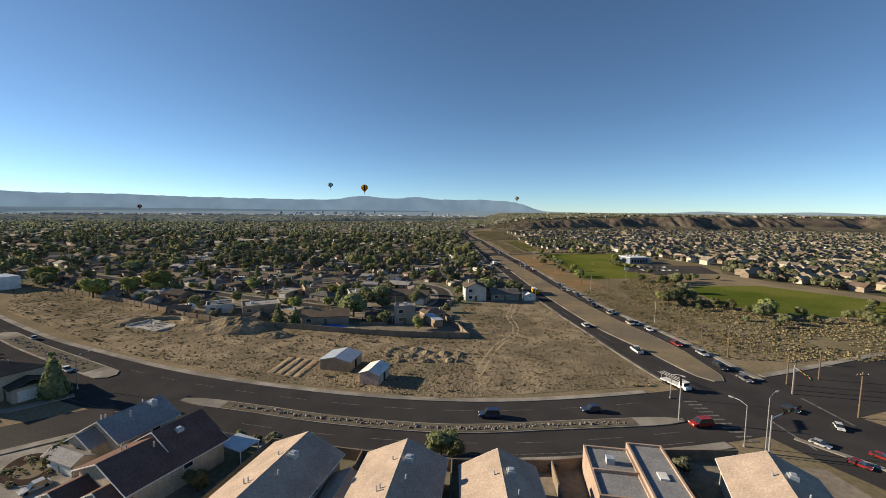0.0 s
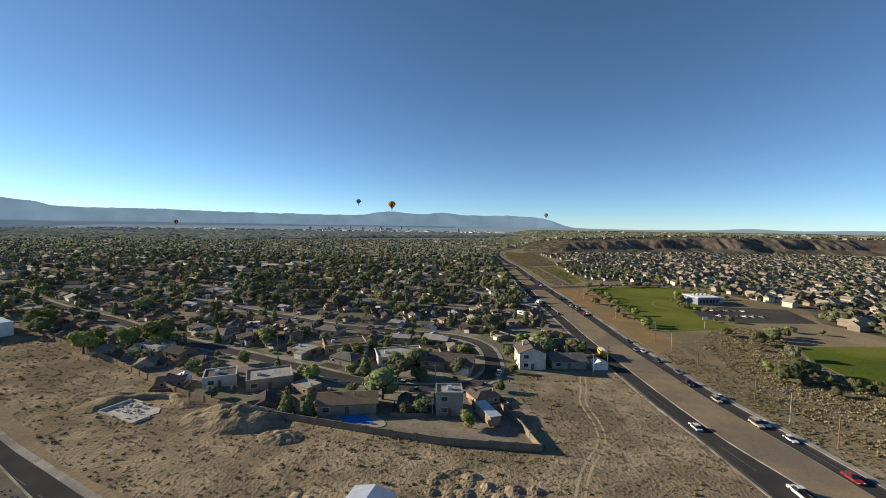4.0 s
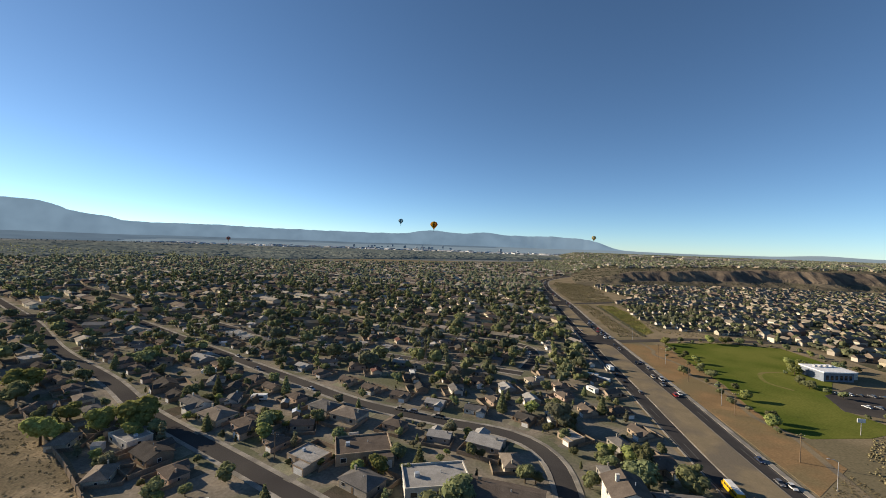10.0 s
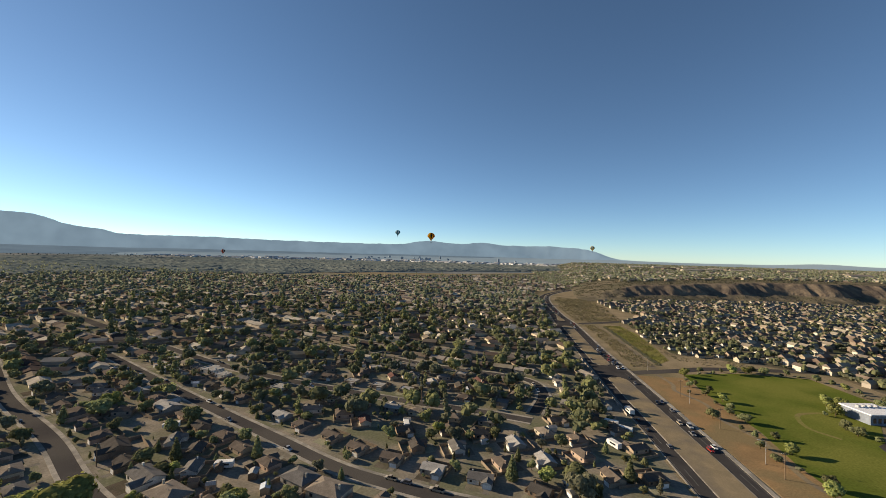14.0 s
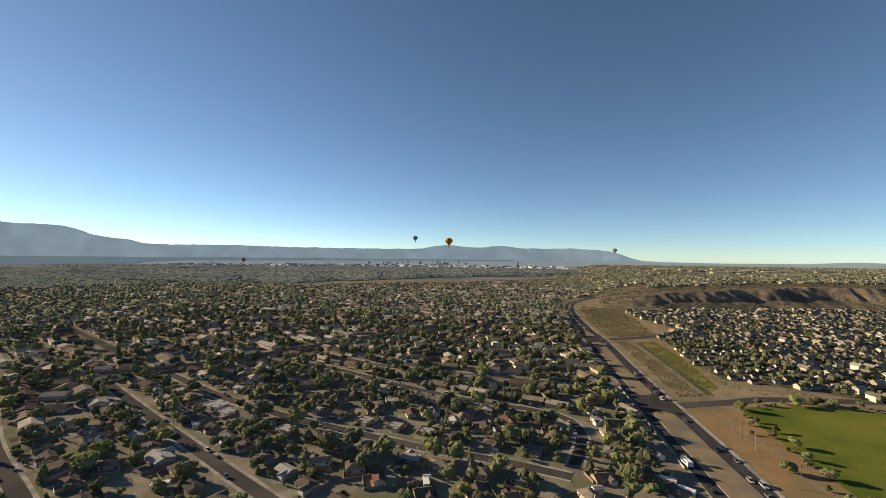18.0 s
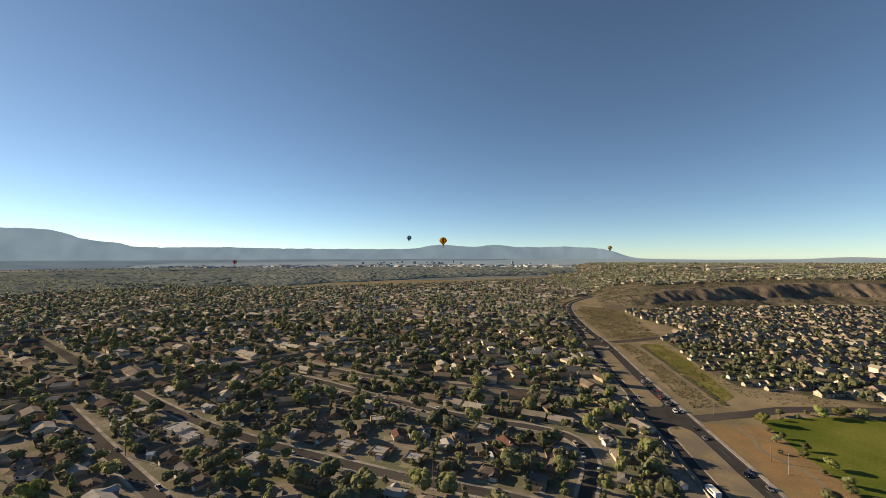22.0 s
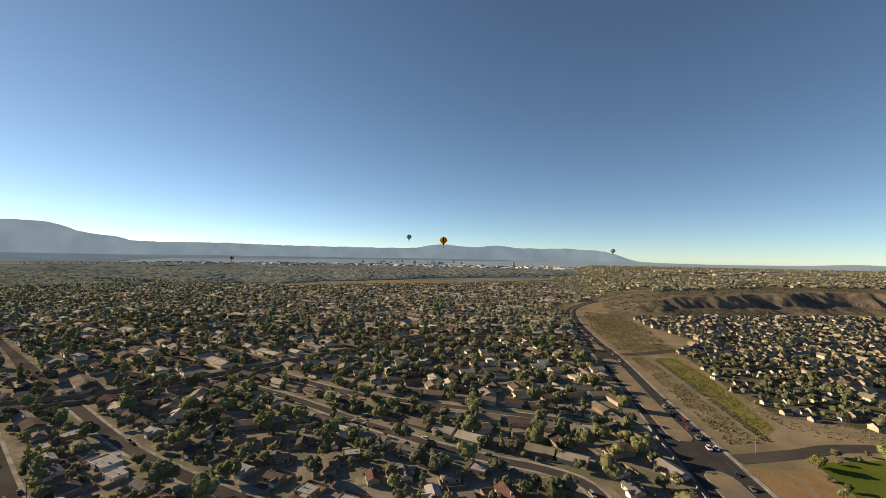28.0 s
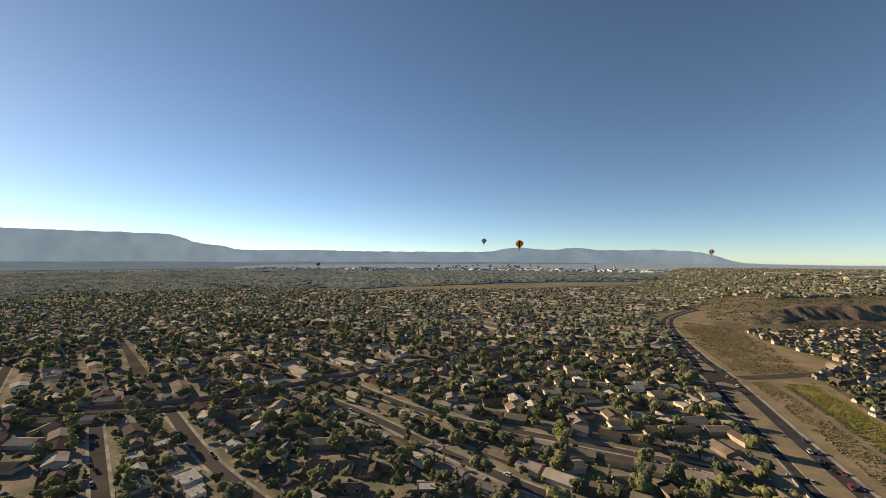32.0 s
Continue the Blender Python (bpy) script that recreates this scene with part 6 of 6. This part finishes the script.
    # low wire fence beside the sheds
    for (x0, y0), (x1, y1) in (((-26, 88.5), (-10.5, 85.2)), ((-3.5, 83.6), (6.5, 83.2))):
        root = new("wire_fence")
        d = math.hypot(x1 - x0, y1 - y0)
        n = round(d / 2.2)
        for i in range(n + 1):
            part("post", quick_mesh("post", *tube_data((d * i / n, 0, -0.2), (d * i / n, 0, 1.25), 0.05, 0.045, 6)), M_pole, root)
        for z in (0.35, 0.75, 1.15):
            part("wire", quick_mesh("wire", *tube_data((0, 0.05, z), (d, 0.05, z), 0.012, 0.012, 4)), M_steel, root)
        root.matrix_basis = pose(x0, y0, 0.03, 0, 0, math.degrees(math.atan2(y1 - y0, x1 - x0)))
        tagged(root, "low wire fence on weathered posts beside the lot's sheds", "fence", "wire fences")
    root = new("utility_cabinet")
    part("body", box_mesh("body", -0.6, -0.4, 0.1, 0.6, 0.4, 1.5), M_white, root)
    part("plinth", box_mesh("plinth", -0.7, -0.5, -0.1, 0.7, 0.5, 0.1), M_concrete, root)
    for sx in (-0.29, 0.29):
        part("door", box_mesh("door", sx - 0.27, -0.43, 0.2, sx + 0.27, -0.4, 1.4), M_tin, root)
    root.matrix_basis = pose(86, 73.5, 0, 0, 0, 20)
    tagged(root, "pale metal utility cabinet on a concrete plinth at the junction", "cabinet")
    # boundary wall
    path = [(-187, 191), (-133, 165), (-92, 142), (-74, 134.5), (-58, 130.5), (-32, 125), (-14, 121.5), (8, 120.5), (5, 131), (1, 141)]
    k = 0
    for (x0, y0), (x1, y1) in zip(path, path[1:]):
        d = math.hypot(x1 - x0, y1 - y0)
        n = max(1, round(d / 6))
        a = math.degrees(math.atan2(y1 - y0, x1 - x0))
        for i in range(n):
            k += 1
            w = structure("wall_lot_%d" % k, quick_mesh("wall_lot", *joined(box_data(0, -0.1, -0.3, d / n, 0.1, 1.75), box_data(-0.22, -0.22, -0.3, 0.22, 0.22, 1.95))), M_block, "tan concrete block boundary wall with pilasters", "wall")
            w.matrix_basis = pose(x0 + (x1 - x0) * i / n, y0 + (y1 - y0) * i / n, rng.uniform(-.08, .08), 0, 0, a)
    root = new("swimming_pool")
    ring = [(4.0 * math.cos(t) * (1 + 0.22 * math.cos(2 * t + 0.6)), 2.2 * math.sin(t) * (1 + 0.25 * math.sin(t))) for t in np.linspace(0, 2 * math.pi, 28)[:-1]]
    part("coping", quick_mesh("coping", *slab_data([(x * 1.7, y * 1.9) for x, y in ring], -0.1, 0.1)), M_concrete, root, "pale concrete pool deck")
    part("water", quick_mesh("water", *slab_data(ring, 0.0, 0.115)), mat("pool_water", (0.03, 0.16, 0.5), (0.05, 0.22, 0.6), 0.8, rough=0.08), root, "bright blue pool water")
    root.matrix_basis = pose(-36, 131, 0.02, 0, 0, -10)
    tagged(root, "kidney-shaped blue swimming pool behind a house", "swimming pool")
    root = new("trailer")
    part("body", box_mesh("body", -1.4, -4.5, 0.5, 1.4, 4.5, 2.9), mat("trailer_side", (0.33, 0.25, 0.17), None, 1), root)
    part("roof", box_mesh("roof", -1.6, -4.7, 2.9, 1.6, 4.7, 3.02), M_tin, root, "pale metal roof")
    for s in (-2.5, 0, 2.5):
        part("window", box_mesh("window", 1.4, s - 0.5, 1.4, 1.44, s + 0.5, 2.3), M_glass, root)
    root.matrix_basis = pose(-3, 134.5, 0, 0, 0, 24)
    tagged(root, "old brown trailer with a pale roof behind the wall", "trailer")
    shed(5, 4, 2.3, 0.8, M_white, M_white, pose(38, 177, 0, 0, 0, 5), "small white shed beside the highway")
    shed(3.5, 3, 2.2, 0.7, M_white, M_white, pose(-95, 150, 0, 0, 0, 28), "small white shed behind the block wall")
    root = new("warehouse")
    part("wall", quick_mesh("wall", *joined(box_data(-17, -9, -0.2, 8, 8, 5), box_data(-2, -6, 5, 17, 9, 8.2), box_data(8, -6, -0.2, 17, 9, 5))), M_white, root)
    part("roof", box_mesh("roof", -16.7, -8.7, 5, -2.2, 7.7, 5.15), M_tin, root)
    part("upper_roof", box_mesh("upper_roof", -1.7, -5.7, 8.2, 16.7, 8.7, 8.35), M_tin, root)
    for i in range(5):
        part("window", box_mesh("window", -1 + 3.6 * i, -6.06, 6, 0.6 + 3.6 * i, -6, 7.2), M_glass, root)
    root.matrix_basis = pose(-216, 191, 0, 0, 0, -26) @ Matrix.Diagonal((0.78, 0.78, 0.72, 1))
    tagged(root, "large white stucco building with flat roofs beyond the lot", "building")


lot_things()


def patio_cover(m):
    root = new("patio_cover")
    part("roof", box_mesh("roof", -2.4, -1.8, 2.5, 2.4, 1.8, 2.62), M_tin, root, "pale metal patio roof")
    for x in (-2.2, 2.2):
        for y in (-1.6, 1.6):
            part("post", box_mesh("post", x - .06, y - .06, -0.1, x + .06, y + .06, 2.5), M_white, root)
    root.matrix_basis = m
    return tagged(root, "pale blue metal patio cover behind a house", "patio cover")


patio_cover(pose(-31, 59.5, 0, 0, 0, -24))
patio_cover(pose(-19.5, 138, 0, 0, 0, 5))
for k, (p, q) in enumerate((((-27, 62), (-31, 45)), ((-12, 59), (-14, 42)), ((1.6, 57), (0.8, 40)), ((16.3, 57), (15, 40)), ((34, 60), (33, 40)), ((-27, 62), (-12, 59)), ((-12, 59), (2.5, 57)), ((2.5, 57), (16.3, 57)), ((16.3, 57), (34, 60)), ((34, 60), (46, 60)))):
    d = math.hypot(q[0] - p[0], q[1] - p[1])
    structure("wall_front_%d" % k, box_mesh("wall_front", 0, -0.1, -0.2, d, 0.1, 1.8), M_block, "tan block wall between the front houses", "wall").matrix_basis = pose(*p, 0, 0, 0, math.degrees(math.atan2(q[1] - p[1], q[0] - p[0])))


def shrubs(name, poly, n, size, material, label, seed, z=0.0, quads=14):
    rng = random.Random(seed)
    xs, ys = [p[0] for p in poly], [p[1] for p in poly]
    r2 = np.random.default_rng(seed)
    out = []
    lob = [leaf_quads(r2, [(0, 0, .25, .5), (.35, .1, .2, .4), (-.3, .2, .2, .4)], quads, 0.22) for _ in range(6)]
    k = 0
    while k < n:
        x, y = rng.uniform(min(xs), max(xs)), rng.uniform(min(ys), max(ys))
        k += 1
        if inside(x, y, poly) and noise.noise((x / 14, y / 14, seed)) > rng.uniform(-.7, .35):
            s = rng.uniform(*size)
            out.append(lob[rng.randrange(6)] * (s, s, s * 0.8) + (x, y, z))
    tagged(part(name, quads_mesh(name, np.concatenate(out)), material), label, "shrubs", kind="stuff")


M_tuft = mat("dry_tufts", (0.25, 0.2, 0.11), (0.17, 0.145, 0.078), 0.1, fine=1.5, vary=0.3, island=True)
M_scrub = mat("scrub_leaves", (0.185, 0.165, 0.095), (0.225, 0.19, 0.11), 0.06, fine=0.8, vary=0.22, island=True)
shrubs("dry_tufts", FIELD, 22000, (0.25, 0.7), M_tuft, "dry grass tufts over the vacant lot", 41, quads=8)
shrubs("lot_bushes", FIELD, 900, (0.35, 1.1), M_scrub, "scattered grey-green desert bushes on the lot", 42)
SCRUB = [(86, 104), (112, 104), (210, 125), (210, 150), (125, 148), (118, 170), (124, 205), (140, 232), (134, 248), (112, 239), (92, 216), (86, 190), (82, 170), (82, 120)]
shrubs("scrub", SCRUB, 19000, (0.3, 1.15), M_scrub, "grey-green desert scrub beside the highway", 43)
shrubs("verge_scrub", [(75, 104), (86, 104), (82, 150), (80, 190), (68, 196), (68, 160), (72, 125)], 1500, (0.25, 0.8), M_scrub, "sparse dry scrub on the highway verge", 49)
shrubs("verge_tufts", [(75, 104), (98, 104), (90, 150), (84, 210), (67, 196), (68, 160), (72, 125)], 5000, (0.2, 0.5), M_tuft, "dry grass tufts on the highway verge", 50, quads=8)
shrubs("roadside_scrub", [(64, 388), (79, 392), (78, 440), (76, 520), (72, 556), (62, 552)], 2600, (0.35, 1.2), M_scrub, "desert scrub along the drainage strip", 44)
shrubs("ditch_brush", [(80, 548), (83.5, 548), (84.5, 440), (85, 396), (81.5, 394), (81.5, 440)], 1500, (0.5, 1.3), M_leaf_g, "dark brush in the drainage ditch", 45)
shrubs("bed_shrubs", [(-63, 59), (-58, 59.5), (-55.5, 55), (-59, 52), (-63, 54)], 60, (0.4, 0.9), M_leaf_g, "low shrubs in the planting bed", 51, 0.15)
shrubs("bend_scrub", [(58, 580), (100, 592), (108, 700), (128, 835), (70, 840), (52, 700)], 9000, (0.4, 1.4), M_scrub, "desert scrub on the open slope by the highway bend", 52, quads=8)
shrubs("bank_scrub", [(102, 556), (109, 560), (106, 500), (107, 450), (114, 431), (140, 430), (140, 424), (104, 414), (99, 425), (102, 460), (105, 512)], 1600, (0.3, 1.0), M_scrub, "dry scrub on the bank behind the houses", 53, quads=8)
shrubs("channel_weeds", [(84, 556), (98, 558), (101, 512), (98, 450), (95, 412), (84, 400), (85, 440), (85, 520)], 3600, (0.3, 1.0), mat("weed_leaves", (0.19, 0.2, 0.06), (0.25, 0.22, 0.08), 0.05, fine=0.7, vary=0.2, island=True), "yellow-green weeds along the drainage strip", 47)
shrubs("bank_scrub", [(94, 560), (104, 568), (103, 500), (104, 447), (111, 424), (150, 424), (150, 408), (106, 400), (98, 440)], 1800, (0.3, 1.0), M_scrub, "dry scrub on the tan bank", 48)
shrubs("channel_scrub", [(70, 570), (112, 600), (120, 720), (110, 810), (70, 860), (58, 800)], 4000, (0.5, 1.6), M_scrub, "desert scrub below the mesa", 45)
shrubs("mesa_scrub", [(190, 850), (420, 905), (900, 905), (900, 930), (420, 930), (190, 880)], 2500, (0.8, 2.5), M_shrub, "scrub at the mesa's foot", 46)

# ---- park ----


def park_things():
    rng = random.Random(6)
    root = new("park_building")
    blue = mat("blue_grey_wall", (0.22, 0.25, 0.30), (0.17, 0.19, 0.23), 0.5)
    part("wall", box_mesh("wall", -13, -9, -0.2, 13, 9, 4.6), blue, root)
    part("wing", box_mesh("wing", 13, -3, -0.2, 24, 9, 3.6), STUCCO[4], root)
    part("roof", box_mesh("roof", -14, -10, 4.6, 14, 10, 5.1), mat("white_membrane", (0.74, 0.75, 0.76), (0.64, 0.65, 0.67), 0.3), root, "bright white flat roof")
    part("wing_roof", box_mesh("wing_roof", 13.1, -3.4, 3.6, 24.4, 9.4, 3.9), M_white, root)
    for i in range(6):
        part("window", box_mesh("window", -11 + 4 * i, -9.06, 1, -8.6 + 4 * i, -9, 3.2), M_glass, root)
    for i in range(4):
        part("roof_unit", box_mesh("roof_unit", -8 + 5 * i, 2, 5.1, -6.2 + 5 * i, 4, 6.1), M_steel, root)
    root.matrix_basis = pose(150, 318, 0, 0, 0, 10) @ Matrix.Diagonal((0.6, 0.75, 1.0, 1))
    tagged(root, "low community building with a white roof and dark walls", "building")
    sign = new("park_sign")
    part("post", quick_mesh("post", *tube_data((0, 0, -.2), (0, 0, 6), .12, .1)), M_steel, sign)
    part("board", box_mesh("board", -1.3, -.1, 4.6, 1.3, .1, 6), M_white, sign)
    sign.matrix_basis = pose(110, 242, 0)
    tagged(sign, "white sign board on a steel post", "sign")
    spots = [(79, 338), (75, 303), (79, 273), (80, 291), (81, 241), (84, 247), (82, 283), (85, 310), (86, 322), (86, 335), (85, 350), (87, 362), (82, 256), (90, 371), (100, 378), (112, 382), (124, 386), (134, 389), (144, 389), (153, 388), (161, 386), (168, 380), (172, 366), (172, 352), (128, 296), (131, 291), (127, 302), (166, 333), (133, 284),
             (96, 170), (103, 176), (112, 176), (117, 166), (109, 144), (114, 136), (121, 140), (128, 146), (135, 150), (140, 143), (148, 146), (158, 150), (166, 155), (102, 160), (98, 180), (106, 168), (125, 152), (132, 143), (150, 140), (172, 160), (180, 168), (88, 300), (89, 315), (90, 328), (91, 343), (90, 355), (88, 270), (90, 284), (105, 384), (118, 389), (128, 392), (138, 393), (148, 393), (158, 391), (174, 376), (176, 360), (178, 346), (176, 336), (146, 330), (150, 334), (142, 334), (136, 318), (118, 215), (125, 222), (132, 226), (140, 230), (150, 240), (112, 228), (160, 235)]
    for x, y in spots:
        place_tree(rng.choice((0, 1, 3, 5, 6, 8, 4, 2)), x + rng.uniform(-1, 1), y + rng.uniform(-1, 1), rng.uniform(0.6, 1.05) * (1.25 if y < 180 else 1.05), rng)
    structure("path_park", quick_mesh("path_park", *ribbon_data(smooth_line([(74, 372), (76, 352), (73, 340), (80, 322), (78, 300), (83, 280), (80, 250), (84, 236), (81, 210), (78.5, 186), (83, 165), (92, 148), (97, 120), (98, 100)], 4), -1.1, 1.1, 0.08)), M_median, "pale winding park path", "path")
    structure("path_lawn", quick_mesh("path_lawn", *ribbon_data(smooth_line([(118, 290), (112, 300), (118, 316), (132, 322)], 3), -1, 1, 0.085)), M_weed, "worn pale track at the lawn's edge", "path")


park_things()

# ---- balloons ----


def balloon(bearing, elev, r, size, cols, label):
    root = new("hot_air_balloon")
    n, rings = 16, 14
    prof = []
    for j in range(rings + 1):
        t = j / rings
        a = t * math.pi
        rad = math.sin(a) if a < math.pi / 2 else math.sin(a) ** 1.0 * (1 - 0.28 * ((a - math.pi / 2) / (math.pi / 2)) ** 2)
        z = math.cos(a) if a < math.pi / 2 else -1.25 * (1 - math.sin(a)) ** 0.9
        prof.append((max(rad, 0.12 if j == rings else 0), z))
    for g in range(n):
        V, Fs = [], []
        for rad, z in prof:
            for k in (0, 0.5, 1):
                a = 2 * math.pi * (g + k) / n
                q = rad * (1.0 + 0.03 * math.sin(math.pi * k))
                V.append((q * size * math.cos(a), q * size * math.sin(a), z * size))
        for j in range(rings):
            for k in range(2):
                Fs.append((3 * j + k, 3 * j + k + 1, 3 * j + k + 4, 3 * j + k + 3))
        part("gore", quick_mesh("gore", V, Fs, True), cols[g % len(cols)], root)
    part("basket", box_mesh("basket", -size * .1, -size * .1, -size * 1.75, size * .1, size * .1, -size * 1.58), M_pole, root, "wicker basket")
    part("rope", quick_mesh("rope", *joined(*[tube_data((sx * size * .1, sy * size * .1, -size * 1.58), (sx * size * .12, sy * size * .12, -size * 1.2), size * .01, size * .01, 4) for sx in (-1, 1) for sy in (-1, 1)])), M_dark, root)
    b, e = radians(bearing), radians(elev)
    root.matrix_basis = pose(r * math.sin(b) - 20, 100 + r * math.cos(b), 80 + r * math.tan(e))
    return tagged(root, label, "balloon", "hot air balloons")


def gore_mat(n, c):
    return mat("balloon_" + n, c, None, 0.05, rough=0.6, trans=0.6)


YE, DK, TE, WH, RD = gore_mat("yellow", (0.75, 0.5, 0.05)), gore_mat("black", (0.04, 0.04, 0.04)), gore_mat("teal", (0.12, 0.3, 0.4)), gore_mat("white", (0.7, 0.7, 0.7)), gore_mat("red", (0.5, 0.08, 0.05))
BALLOONS = [(-10.9, 2.2, 2100, 19, (YE, YE, DK, YE, RD), "yellow and black striped hot air balloon"), (-15.6, 2.6, 2300, 14, (TE, WH, TE), "teal and white hot air balloon"), (11.0, 1.1, 2500, 13, (YE, TE, WH), "yellow and green hot air balloon"), (-37.6, -0.6, 2600, 11, (DK, RD, WH), "dark striped hot air balloon low over the valley")]
for row in BALLOONS:
    balloon(*row)
